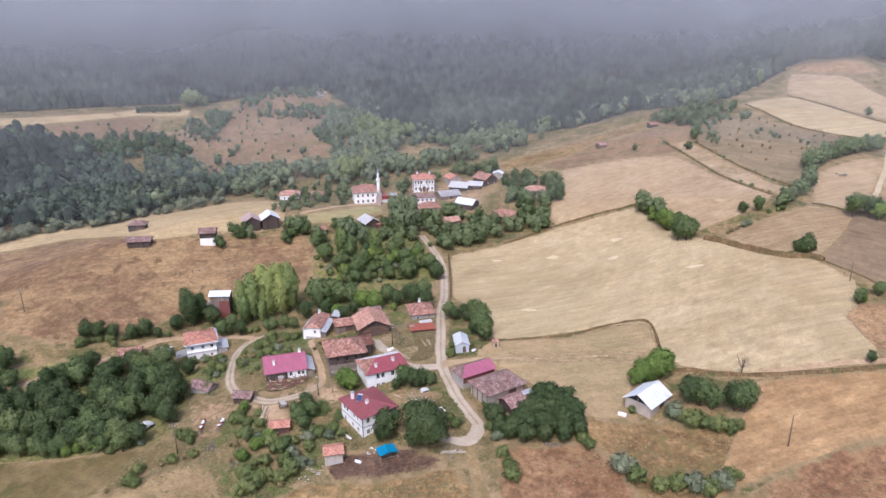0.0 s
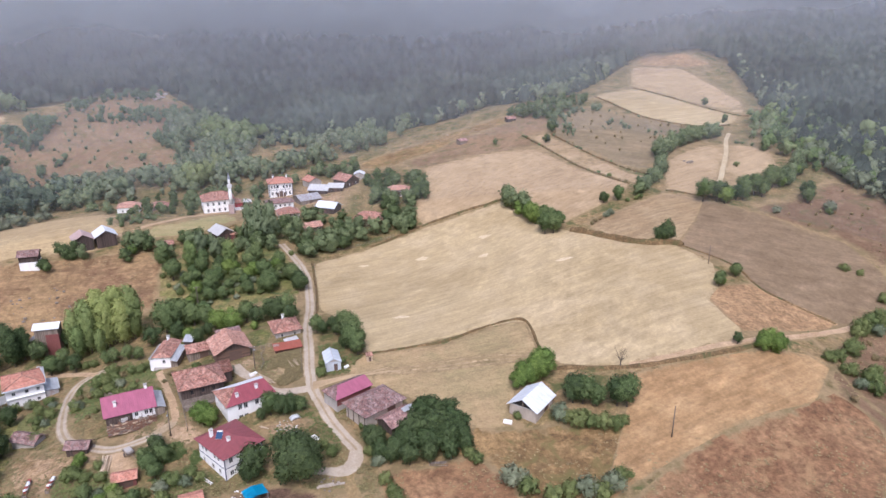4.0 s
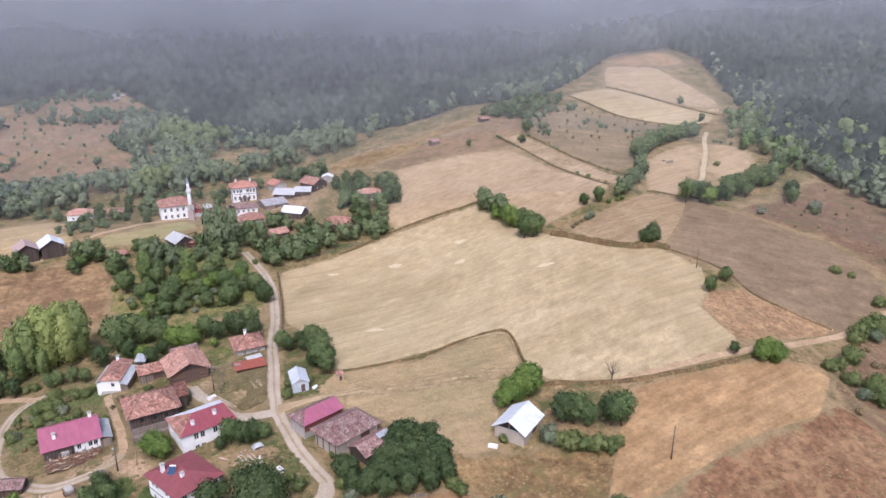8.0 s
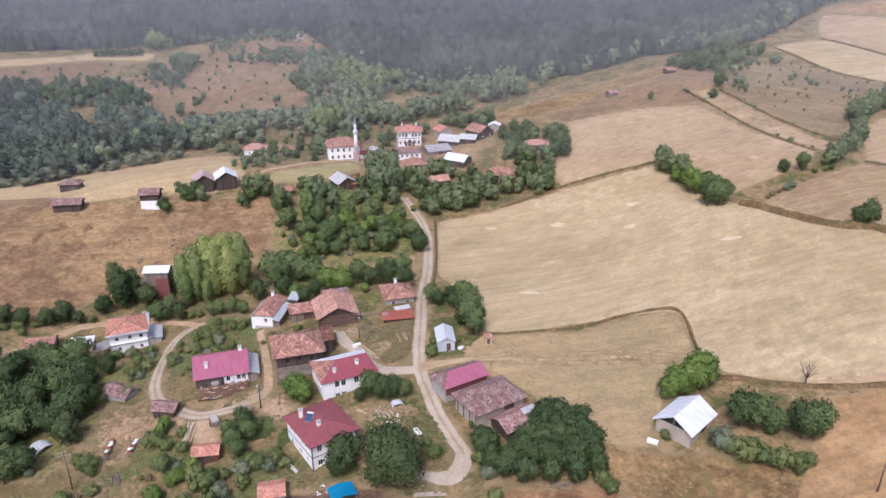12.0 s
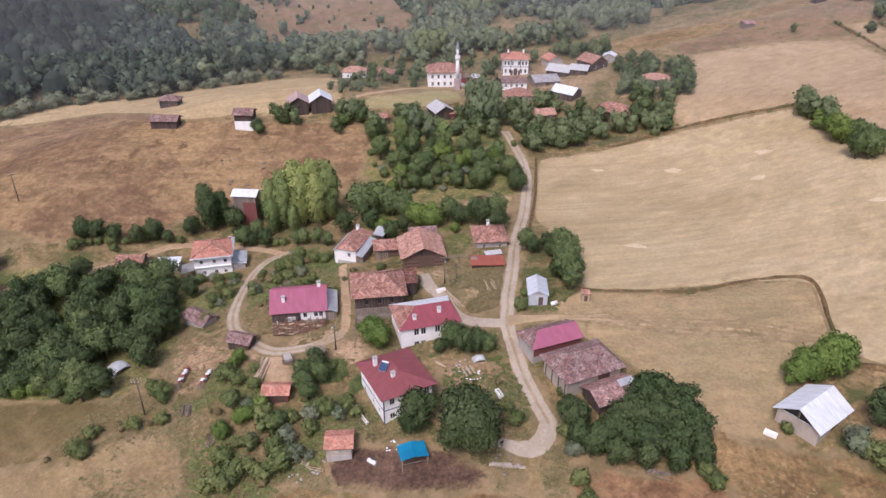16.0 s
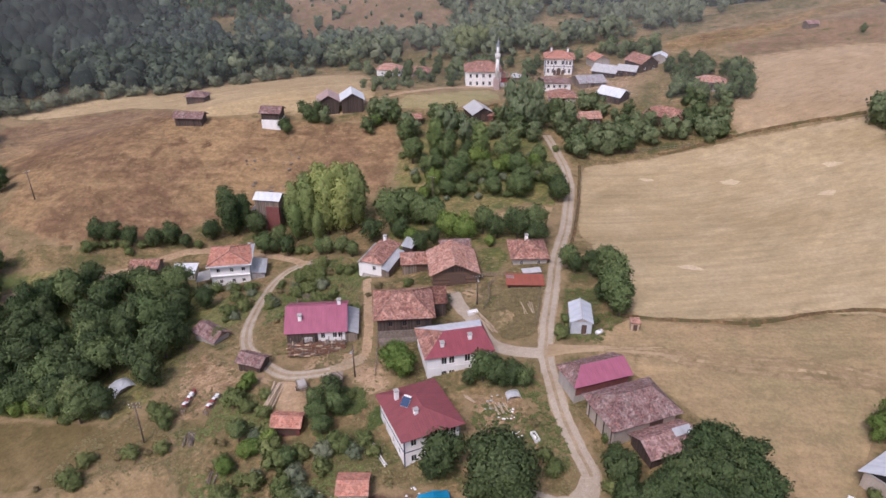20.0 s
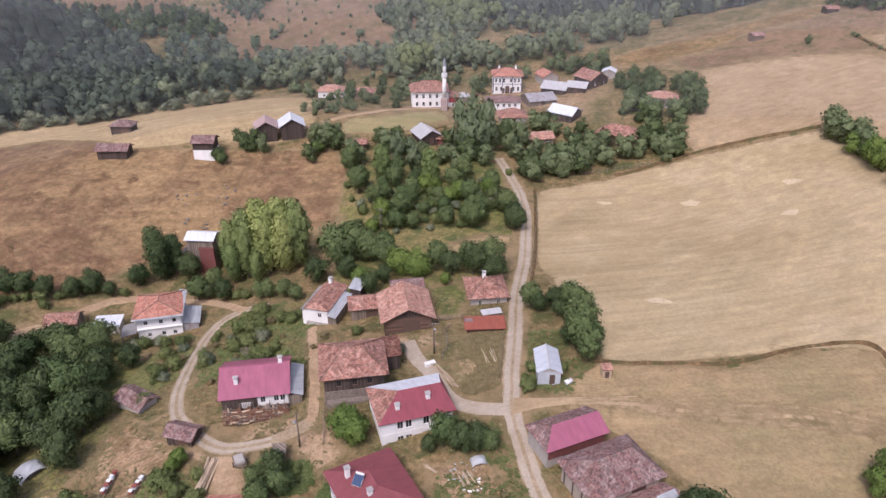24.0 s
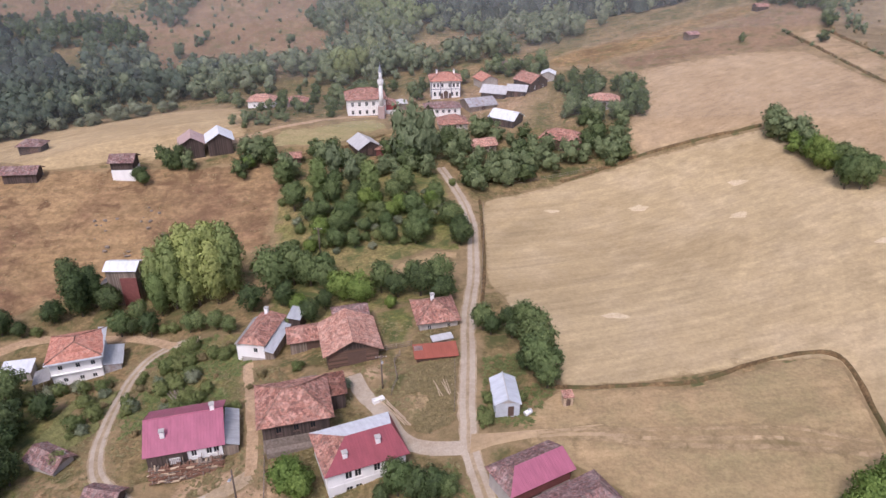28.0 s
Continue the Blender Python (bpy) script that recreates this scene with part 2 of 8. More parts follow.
CREST = soil("pale_dry_meadow", (0.453, 0.337, 0.184), (0.391, 0.287, 0.152), (0.494, 0.376, 0.207), 0.02, 1.0, (120, 3.0, 0.3), clods=0.25)
BROWN = soil("brown_meadow", (0.258, 0.168, 0.097), (0.206, 0.131, 0.075), (0.299, 0.208, 0.124), 0.03, 1.0, None, ((0.154, 0.129, 0.060), 0.45), clods=0.3)
OLIVE = soil("olive_meadow", (0.245, 0.185, 0.108), (0.20, 0.152, 0.088), (0.285, 0.215, 0.13), 0.02, 1.0, (52, 2.5, 0.35), clods=0.2)
LAWN = soil("pale_green_lawn", (0.300, 0.262, 0.125), (0.360, 0.290, 0.150), (0.245, 0.235, 0.100), 0.03, 1.6, None, None, 0.95, None, 0.2)
HAYYARD = soil("hay_strewn_yard", (0.41, 0.305, 0.165), (0.30, 0.212, 0.112), (0.47, 0.365, 0.21), 0.12, 1.8, None, ((0.185, 0.155, 0.068), 0.38))
SANDY = soil("sandy_field_track", (0.50, 0.405, 0.262), (0.44, 0.345, 0.215), (0.54, 0.445, 0.30), 0.06, 1.6, clods=0.15)
EAST_BROWN = soil("scrubby_brown_slope", (0.215, 0.135, 0.080), (0.165, 0.102, 0.060), (0.255, 0.170, 0.104), 0.03, 1.0, None, ((0.135, 0.112, 0.054), 0.45), clods=0.3)
FALLOW = soil("fallow_field", (0.232, 0.164, 0.098), (0.188, 0.132, 0.078), (0.270, 0.194, 0.120), 0.02, 1.0, (52, 2.5, 0.35), clods=0.2)
PINK = soil("pink_earth_field", (0.358, 0.228, 0.119), (0.294, 0.183, 0.095), (0.401, 0.262, 0.140), 0.03, 1.0, (40, 2.0, 0.2))
EARTH = soil("red_brown_earth", (0.219, 0.119, 0.061), (0.278, 0.166, 0.086), (0.150, 0.077, 0.043), 0.09, 0.8, None, ((0.321, 0.198, 0.099), 0.3))
ROUGH = soil("rough_grass", (0.258, 0.178, 0.087), (0.154, 0.124, 0.055), (0.309, 0.218, 0.115), 0.06, 1.3, None, ((0.098, 0.104, 0.039), 0.5))
GARDEN = soil("green_garden", (0.165, 0.168, 0.053), (0.237, 0.193, 0.078), (0.299, 0.223, 0.106), 0.06, 1.6, None, ((0.093, 0.114, 0.039), 0.55))
YARD = soil("trodden_yard", (0.385, 0.257, 0.149), (0.235, 0.158, 0.081), (0.460, 0.327, 0.203), 0.1, 1.8, None, ((0.150, 0.124, 0.050), 0.45))
MEADOW = soil("faded_olive_meadow", (0.158, 0.119, 0.050), (0.205, 0.148, 0.070), (0.128, 0.102, 0.040), 0.04, 1.4, (62, 3.0, 0.35), ((0.105, 0.092, 0.034), 0.3), clods=0.2)
PALE_SLOPE = soil("pale_dry_slope", (0.315, 0.225, 0.115), (0.245, 0.170, 0.082), (0.350, 0.255, 0.135), 0.05, 1.4, (35, 2.5, 0.35), ((0.20, 0.155, 0.068), 0.3), clods=0.2)
MUD = soil("dark_farmyard_mud", (0.10, 0.06, 0.041), (0.155, 0.097, 0.064), (0.075, 0.045, 0.032), 0.1, 1.5)
FLOOR = soil("forest_floor", (0.085, 0.075, 0.045), (0.11, 0.09, 0.055), (0.07, 0.065, 0.035), 0.03, 0.8)
GRAVEL = soil("gravel_road", (0.46, 0.385, 0.295), (0.40, 0.325, 0.24), (0.50, 0.425, 0.335), 0.15, 2.4, clods=0.05)
MIDROAD = soil("worn_road_middle", (0.395, 0.302, 0.196), (0.320, 0.242, 0.146), (0.430, 0.336, 0.228), 0.15, 2.0, clods=0.25)
DUST = soil("dusty_track", (0.449, 0.317, 0.194), (0.385, 0.262, 0.153), (0.492, 0.356, 0.225), 0.08, 2.2, clods=0.3)
GOLDEN = soil("golden_dry_grass", (0.289, 0.188, 0.085), (0.193, 0.121, 0.054), (0.332, 0.220, 0.104), 0.06, 1.1, (62, 2.5, 0.3), ((0.161, 0.134, 0.052), 0.38))
VERGE = soil("bank_grass", (0.175, 0.114, 0.057), (0.124, 0.084, 0.041), (0.227, 0.153, 0.078), 0.2, 1.6, None, ((0.093, 0.089, 0.037), 0.5))

WHITE = plain("white_plaster", (0.87, 0.855, 0.83), 0.85, 0, 0.12, 0.7, 9, 0.15, True)
GREYWALL = plain("grey_plaster", (0.46, 0.42, 0.38), 0.9, 0, 0.25, 0.9, 9, 0.25, True)
BEIGE = plain("beige_block_wall", (0.48, 0.41, 0.34), 0.9, 0, 0.28, 0.8, 6, 0.3, True)
STONE = plain("rubble_stone", (0.27, 0.22, 0.18), 0.95, 0, 0.5, 2.2, 5, 0.9)
DARKWOOD = planks("dark_weathered_boards", (0.085, 0.06, 0.05))
BROWNWOOD = planks("brown_log_boards", (0.14, 0.085, 0.06), 0.25, False)
OLDWOOD = planks("grey_old_wood", (0.24, 0.19, 0.15), 0.2)
PALEWOOD = plain("pale_sawn_wood", (0.58, 0.45, 0.31), 0.8, 0, 0.3, 3, 15)
REDWOOD = plain("split_firewood", (0.24, 0.125, 0.08), 0.9, 0, 0.4, 3, 12)
REDWALL = plain("dull_red_boards", (0.22, 0.075, 0.065), 0.8, 0, 0.3, 1.5, 10)
RED_ROOF = sheet_metal("red_metal_roof", (0.30, 0.068, 0.082), 0.42, 0.5)
DULL_RED_ROOF = sheet_metal("dull_red_metal_roof", (0.27, 0.072, 0.078), 0.42, 0.6)
PURPLE_ROOF = sheet_metal("magenta_metal_roof", (0.40, 0.12, 0.18), 0.45, 0.45)
ORANGE_ROOF = sheet_metal("orange_metal_roof", (0.34, 0.095, 0.058), 0.4, 0.6)
GREY_ROOF = sheet_metal("zinc_roof", (0.55, 0.54, 0.53), 0.5, 0.5)
PINK_TIN = sheet_metal("faded_pink_tin_roof", (0.50, 0.36, 0.33), 0.5, 0.55, 0.15)
WHITE_ROOF = sheet_metal("pale_zinc_roof", (0.76, 0.78, 0.80), 0.6, 0.5)
SHED_ZINC = sheet_metal("bluish_zinc_sheets", (0.60, 0.63, 0.67), 0.6, 0.5)
RUSTY_ROOF = sheet_metal("rusted_zinc_roof", (0.46, 0.46, 0.47), 0.5, 0.55, 0.7, 0.2)
TILE = tiles("clay_tiles", (0.410, 0.190, 0.132), (0.300, 0.132, 0.096), (0.46, 0.265, 0.20), (0.14, 0.07, 0.05), 0.35)
TILE_PALE = tiles("pale_clay_tiles", (0.54, 0.285, 0.205), (0.43, 0.205, 0.145), (0.56, 0.35, 0.265), (0.20, 0.10, 0.07), 0.1, 2.6, 0.6)
TILE_NEW = tiles("bright_clay_tiles", (0.52, 0.225, 0.155), (0.45, 0.185, 0.125), (0.54, 0.285, 0.205), (0.30, 0.11, 0.07), 0.0, 2.6, 0.45)
TILE_OLD = tiles("mossy_old_tiles", (0.30, 0.145, 0.12), (0.16, 0.088, 0.08), (0.36, 0.26, 0.235), (0.08, 0.055, 0.05), 0.6, 3.8)
TILE_FADED = tiles("faded_pink_tiles", (0.38, 0.215, 0.185), (0.29, 0.155, 0.135), (0.43, 0.29, 0.26), (0.16, 0.09, 0.08), 0.2)
GLASS = plain("dark_window_glass", (0.03, 0.035, 0.04), 0.08, 0, 0.2, 2, 4, 0.0)
FRAME = plain("white_window_frame", (0.7, 0.68, 0.65), 0.6, 0, 0.1)
BROWNFRAME = plain("brown_window_frame", (0.13, 0.08, 0.06), 0.7, 0, 0.2)
BAND = plain("blue_grey_band", (0.09, 0.10, 0.15), 0.7, 0, 0.2)
CONCRETE = plain("concrete", (0.45, 0.43, 0.40), 0.9, 0, 0.25, 1.2, 8, 0.4)
# near-black that stands for the shade inside openings
OPENING_SHADE = plain("dark_interior", (0.02, 0.018, 0.016), 0.95, 0, 0.3)
STEEL = plain("galvanised_steel", (0.5, 0.51, 0.52), 0.4, 0.8, 0.15)
POLEWOOD = plain("tarred_pole_wood", (0.16, 0.12, 0.095), 0.9, 0, 0.3, 2, 14)
BLUE_TARP = plain("blue_tarpaulin", (0.02, 0.40, 0.66), 0.45, 0, 0.12, 0.8, 6, 0.3)
WHITE_SHEET = plain("white_plastic_sheet", (0.84, 0.86, 0.87), 0.4, 0, 0.15, 1.0, 5, 0.4)
PANEL = plain("solar_glass", (0.03, 0.065, 0.14), 0.12, 0, 0.2, 3, 8, 0.0)
MINARET = plain("minaret_white", (0.80, 0.79, 0.77), 0.8, 0, 0.06)
LEAD = plain("lead_grey", (0.32, 0.34, 0.37), 0.5, 0.3, 0.15)
BARK = plain("bark", (0.13, 0.10, 0.075), 0.95, 0, 0.35, 4, 14, 0.6)
LEAF = leafy("broad_leaves", (0.078, 0.112, 0.040), (0.176, 0.232, 0.088))
LEAF_DARK = leafy("dark_leaves", (0.036, 0.057, 0.022), (0.108, 0.152, 0.056))
LEAF_FRESH = leafy("fresh_poplar_leaves", (0.165, 0.215, 0.072), (0.250, 0.305, 0.112))
LEAF_LIGHT = leafy("light_poplar_leaves", (0.25, 0.298, 0.088), (0.335, 0.380, 0.135))
WEED = leafy("weed_leaves", (0.19, 0.17, 0.078), (0.27, 0.235, 0.115))
LEAF_BRIGHT = leafy("bright_leaves", (0.100, 0.158, 0.030), (0.215, 0.292, 0.074))
LEAF_GREY = leafy("grey_green_leaves", (0.150, 0.176, 0.108), (0.235, 0.262, 0.165))
LEAF_GROVE = leafy("grove_leaves", (0.092, 0.128, 0.056), (0.172, 0.220, 0.104))
LEAF_BIRCH = leafy("birch_leaves", (0.140, 0.172, 0.092), (0.220, 0.256, 0.146))
LEAF_BUSH = leafy("bush_leaves", (0.105, 0.135, 0.042), (0.190, 0.225, 0.082))
NEEDLE = leafy("pine_needles", (0.028, 0.038, 0.031), (0.060, 0.075, 0.059), 0.1, 0.55)
LEAF_VALLEY = leafy("valley_leaves", (0.104, 0.138, 0.078), (0.180, 0.220, 0.122))
LEAF_WEST = leafy("ravine_leaves", (0.058, 0.080, 0.058), (0.128, 0.158, 0.108), 0.2, 0.35)
LEAF_PALE = leafy("pale_poplar_leaves", (0.150, 0.190, 0.082), (0.225, 0.265, 0.125))
NEEDLE_DARK = leafy("dark_pine_needles", (0.018, 0.027, 0.022), (0.046, 0.060, 0.046), 0.05, 0.4)
LEAF_WEEDY = leafy("nettle_leaves", (0.150, 0.165, 0.060), (0.225, 0.230, 0.095), 0.15)
SCRUB = leafy("dry_scrub", (0.20, 0.165, 0.075), (0.30, 0.235, 0.125))


# ---- the lie of the land ----
SLOPE = (-8.7, 1.4, 13.4)  # height at the origin, rise per 100 m east and north
# small knolls and hollows of the village: east, north, radius, height
KNOLLS = [(-41.5, 161.6, 3.6, -1.2), 
    (0, 160, 35, 2.8), (25, 200, 35, -1.5), (60, 180, 30, -1.2), (-40, 160, 22, 1.9),
    (-110, 250, 35, 16.2), (40, 305, 30, 2.8), (-45, 190, 25, 1.0), (-70, 200, 30, -4.0),
    (-20, 140, 30, -3.1), (-50, 120, 30, -3.6), (60, 135, 35, -1.9), (110, 150, 25, 9.9),
    (130, 145, 30, -11.0), (-135, 205, 28, 12.1), (-85, 240, 35, -14.3), (45, 250, 35, -3.9),
]
# the hills round the village
HILLS = [
    (85, 215, 40, -0.1), (-60, 170, 40, -3.6), (-75, 140, 40, 10.2), (150, 200, 45, 3.0),
    (195, 240, 45, -4.0), (150, 250, 50, -1.8), (200, 285, 50, 6.4), (100, 350, 60, 2.8),
    (200, 380, 70, -13.3), (240, 470, 80, 6.0), (170, 400, 50, 13.8), (-135, 210, 60, -18.1),
    (-75, 270, 45, 7.4), (-30, 275, 50, 6.2), (-20, 330, 60, -8.4), (20, 280, 50, -9.4),
    (-120, 370, 70, -16.8), (-95, 520, 70, 6.4), (-180, 300, 60, -7.9), (0, 240, 45, -7.3),
    (250, 120, 80, -12.2), (-120, 120, 60, -13.3), (0, 60, 80, -2.8),
]
# far slopes and valleys
RANGES = [
    (-210, 430, 90, -0.5), (330, 280, 110, -18.1), (420, 420, 130, 5.2), (0, 480, 110, -20.9),
    (-250, 560, 130, -25.2), (150, 600, 150, -24.8), (300, 650, 180, -4.5), (0, 900, 250, -23.6),
    (350, 950, 300, 0.9), (-350, 950, 300, -8.7), (-350, 350, 120, -1.4), (-500, 600, 250, 13.1),
    (600, 400, 250, 30.5), (600, 900, 350, 18.1), (0, 1350, 400, -6.4), (-600, 1350, 400, 8.7),
    (600, 1400, 400, 11.5), (0, -150, 200, -2.7), (400, -50, 200, 12.0), (-400, 0, 200, -7.3),
]


def heights(x, y):
    """Ground height at plan points."""
    x, y = np.asarray(x, float), np.asarray(y, float)
    z = SLOPE[0] + SLOPE[1] * x / 100 + SLOPE[2] * y / 100
    for a, b, r, h in KNOLLS + HILLS + RANGES:
        z = z + h * np.exp(-((x - a) ** 2 + (y - b) ** 2) / (2 * r * r))
    return z


def gz(x, y):
    return float(heights(x, y))


def inside(px, py, poly):
    """Which plan points lie in a polygon."""
    px, py = np.asarray(px, float), np.asarray(py, float)
    hit = np.zeros(px.shape, bool)
    for (x0, y0), (x1, y1) in zip(poly, poly[1:] + poly[:1]):
        cross = ((y0 > py) != (y1 > py)) & (px < (x1 - x0) * (py - y0) / ((y1 - y0) or 1e-9) + x0)
        hit ^= cross
    return hit


def smooth_line(pts, step=2.5, closed=False):
    """A rounded line through plan points, one point every step metres."""
    n = len(pts)
    out = []
    for i in range(n if closed else n - 1):
        p = [np.array(pts[k % n] if closed else pts[min(max(k, 0), n - 1)], float) for k in (i - 1, i, i + 1, i + 2)]
        m = max(1, int(np.linalg.norm(p[2] - p[1]) / step))
        for k in range(m):
            t = k / m
            q = 0.5 * (2 * p[1] + (p[2] - p[0]) * t + (2 * p[0] - 5 * p[1] + 4 * p[2] - p[3]) * t * t + (3 * p[1] - p[0] - 3 * p[2] + p[3]) * t ** 3)
            if closed:
                q = 0.65 * (p[1] + (p[2] - p[1]) * t) + 0.35 * q
                q = q + 0.35 * np.array([noise.noise((q[0] * 0.2, q[1] * 0.2, 1.0)), noise.noise((q[0] * 0.2, q[1] * 0.2, 7.0))])
            out.append((float(q[0]), float(q[1])))
    if not closed:
        out.append(tuple(map(float, pts[-1])))
    return out


def ribbon(pts, width, shift=0.0, step=1.3):
    """The outline of a strip along a line, its middle moved sideways by shift."""
    line = np.array(smooth_line(pts, step))
    d = np.gradient(line, axis=0)
    d /= np.linalg.norm(d, axis=1)[:, None] + 1e-9
    nrm = np.stack([-d[:, 1], d[:, 0]], 1)
    wob = np.array([(noise.noise((p[0] * 0.2, p[1] * 0.2, 3.0)) * 0.2, noise.noise((p[0] * 0.7, p[1] * 0.7, 9.0)) * 0.11 * width, noise.noise((p[0] * 0.7, p[1] * 0.7, 17.0)) * 0.11 * width) for p in line])
    a, b = line + nrm * (shift + width / 2 + wob[:, 0:1] + wob[:, 1:2]), line + nrm * (shift - width / 2 + wob[:, 0:1] + wob[:, 2:3])
    return [tuple(p) for p in a] + [tuple(p) for p in b[::-1]]


ZONES = []


def zone(name, mat, label, pts, rounded=True, step=4.0):
    line = smooth_line(pts, step, True) if rounded else pts
    ZONES.append((name, mat, label, line))


FOREST = [(-900, 330), (-420, 400), (-300, 468), (-218, 522), (-165, 530), (-130, 566), (-100, 578), (-62, 508), (-34, 466), (-2, 438), (30, 456), (59, 441),
          (95, 446), (125, 462), (146, 436), (160, 425), (178, 440), (212, 474), (238, 500), (262, 518), (290, 497), (286, 450), (277, 418), (262, 373), (254, 342),
          (240, 311), (228, 277), (224, 250), (232, 215), (256, 180), (320, 110), (900, 40), (1000, 1560), (-1000, 1560)]
WESTWOOD = [(-420, 300), (-300, 268), (-205, 268), (-190, 290), (-172, 298), (-150, 300), (-140, 325), (-165, 372), (-200, 388), (-236, 410), (-300, 400), (-420, 380)]
zone("ground_forest_floor", FLOOR, "dark forest floor under pines", FOREST, False)
zone("ground_west_wood", FLOOR, "dark wood floor in the west ravine", WESTWOOD, False)
zone("ground_far_hill", BROWN, "brown heath hill with scattered scrub", [(-170, 398), (-153, 391), (-137, 382), (-115, 381), (-91, 392), (-84, 409), (-60, 430), (-62, 500), (-100, 570), (-130, 560), (-160, 505), (-165, 470), (-190, 432)])
zone("field_far_brown", BROWN, "far reddish brown ploughed field", [(-285, 420), (-236, 414), (-190, 430), (-192, 478), (-215, 484), (-270, 432)])
zone("field_far_pale", CREST, "far narrow pale stubble strip", [(-330, 430), (-272, 434), (-216, 486), (-180, 490), (-184, 508), (-220, 506), (-290, 450), (-340, 455)])
zone("ground_heath_east", BROWN, "bare brown hilltop above the fields", [(41, 351), (63, 361), (81, 376), (105, 383), (122, 398), (135, 398), (140, 372), (128, 345), (113, 333), (85, 339), (57, 336)])
zone("ground_heath_pale", GOLDEN, "pale grass strip along the hilltop", [(26, 368), (42, 380), (61, 388), (89, 400), (118, 408), (122, 396), (105, 383), (81, 376), (63, 361), (41, 352), (34, 356)])
zone("ground_rock_hill", OLIVE, "stony olive hillside with scrub", [(160, 390), (182, 364), (211, 342), (196, 322), (167, 303), (148, 285), (138, 292), (131, 320), (128, 350), (138, 372)])
zone("ground_east_foot", EAST_BROWN, "brown weedy foot of the eastern slope", [(119, 134), (126, 142.5), (128, 147), (134, 146), (140, 120), (124, 108), (114, 110), (122, 124)])
zone("ground_east_slope", EAST_BROWN, "brown scrubby slope falling east", [(163, 234), (200, 250), (222, 262), (226, 215), (240, 180), (200, 120), (150, 90), (126, 128), (130, 150), (162, 166), (170, 175)])
zone("field_east_olive", FALLOW, "faded olive fallow field on the slope", [(151, 247), (163, 234), (180, 205), (175, 178), (162, 166), (143, 162), (130, 177), (129, 193), (121, 209)])
zone("field_big", STUBBLE, "large pale stubble field", [(3, 254), (24, 265), (46, 273), (80, 277), (86, 262), (90, 240), (94, 234), (105, 216), (119, 209), (124, 195), (115, 177), (107, 153), (88, 149),
                                                     (74, 151), (60, 157), (57, 165), (58, 180), (48, 181), (27, 176.5), (14, 175.5), (11, 187), (6, 205), (3, 212), (3, 234)], True, 3)
zone("field_small", PASTURE, "greenish tan mown pasture", [(13, 174), (22, 174.5), (33, 174.5), (45, 179), (55, 181), (57.5, 178), (56.5, 166), (55, 157), (50, 152), (46, 150), (40, 138), (31, 140), (24, 150), (17, 157), (8, 163), (6, 167)], True, 3)
zone("field_north", STUBBLE_N, "pale stubble field below the hilltop", [(58, 335), (85, 338), (111, 331), (120, 294), (131, 270), (120, 257), (97, 245), (90, 242), (83, 279), (64, 279), (47, 276), (45, 293), (54, 310)])
zone("field_strip", STUBBLE_N, "narrow stubble strip between hedges", [(117, 352), (124, 352), (129, 320), (137, 282), (142, 276), (134, 271), (123, 294), (117, 328)])
zone("field_top_west", STUBBLE_N, "high stubble field", [(211, 432), (237, 486), (258, 460), (257, 430), (256, 385), (246, 366), (230, 386)])
zone("field_top_east", STUBBLE, "high stubble field on the ridge", [(176, 413), (209, 428), (227, 384), (240, 362), (226, 348), (206, 346), (184, 365)])
zone("ground_top_bare", PINK, "bare pinkish ground on the ridge", [(238, 490), (256, 514), (280, 492), (279, 458), (262, 437), (261, 463)])
zone("field_round", STUBBLE_N, "rounded stubble field on the knoll", [(161, 293), (185, 309), (203, 312), (217, 302), (206, 280), (176, 261), (156, 251), (143, 260)])
zone("field_bank", STUBBLE_B, "tan field above a bank", [(100, 238), (115, 244.5), (140, 257), (151, 247), (137, 228), (121, 211.5), (113, 213.5), (101, 228)])
zone("field_pink", PINK, "small pinkish fallow field", [(109, 172), (118, 181), (129, 182), (132, 176), (144, 163), (128, 158), (109, 156)])
zone("field_lower_east", STUBBLE_E, "reddish tan stubble field with a pole", [(74, 147), (94, 146.5), (118, 148), (126, 147), (125, 143), (110, 130), (92, 127), (75, 122), (58, 116), (52, 112), (60, 126), (68, 137)])
zone("ground_bare_earth", EARTH, "dark red-brown bare earth", [(68, 118.5), (80, 123.5), (93, 126.4), (108, 129.4), (119, 134), (122, 124), (114, 110), (100, 100), (80, 98), (60, 104), (58, 113)])
zone("ground_grass_east", GOLDEN, "dry grass slope below the barn", [(30, 140), (39, 137), (48, 136), (66, 135), (60, 125), (52, 112), (44, 100), (20, 100), (24, 125)])
zone("ground_earth_track", EARTH, "reddish bare earth beside the road", [(12, 132), (20, 130), (30, 131), (36, 124), (40, 110), (30, 98), (14, 98), (11, 118)])
zone("ground_west_foot", BROWN, "reddish weedy ground below the dry hillside", [(-215, 236), (-190, 255), (-182, 240), (-165, 222), (-150, 210), (-141, 195), (-127, 189.5), (-136, 180), (-160, 176), (-200, 196)])
zone("ground_west_hill", DRY_HILL, "dry brown grass hillside", [(-190, 256), (-184, 266), (-156, 281), (-114, 258), (-81, 262), (-57, 266), (-47, 250), (-43, 237), (-48, 231), (-70, 224), (-92, 214), (-98, 205), (-112, 195), (-125, 191), (-139, 196), (-147, 211), (-164, 224), (-181, 241)])
zone("ground_west_crest", CREST, "pale dry meadow along the crest", [(-200, 262), (-188, 277), (-173, 296), (-158, 304), (-142, 318), (-127, 330), (-95, 340), (-80, 325), (-72, 298), (-64, 275), (-80, 264), (-94, 264), (-114, 257), (-156, 279), (-185, 265)])
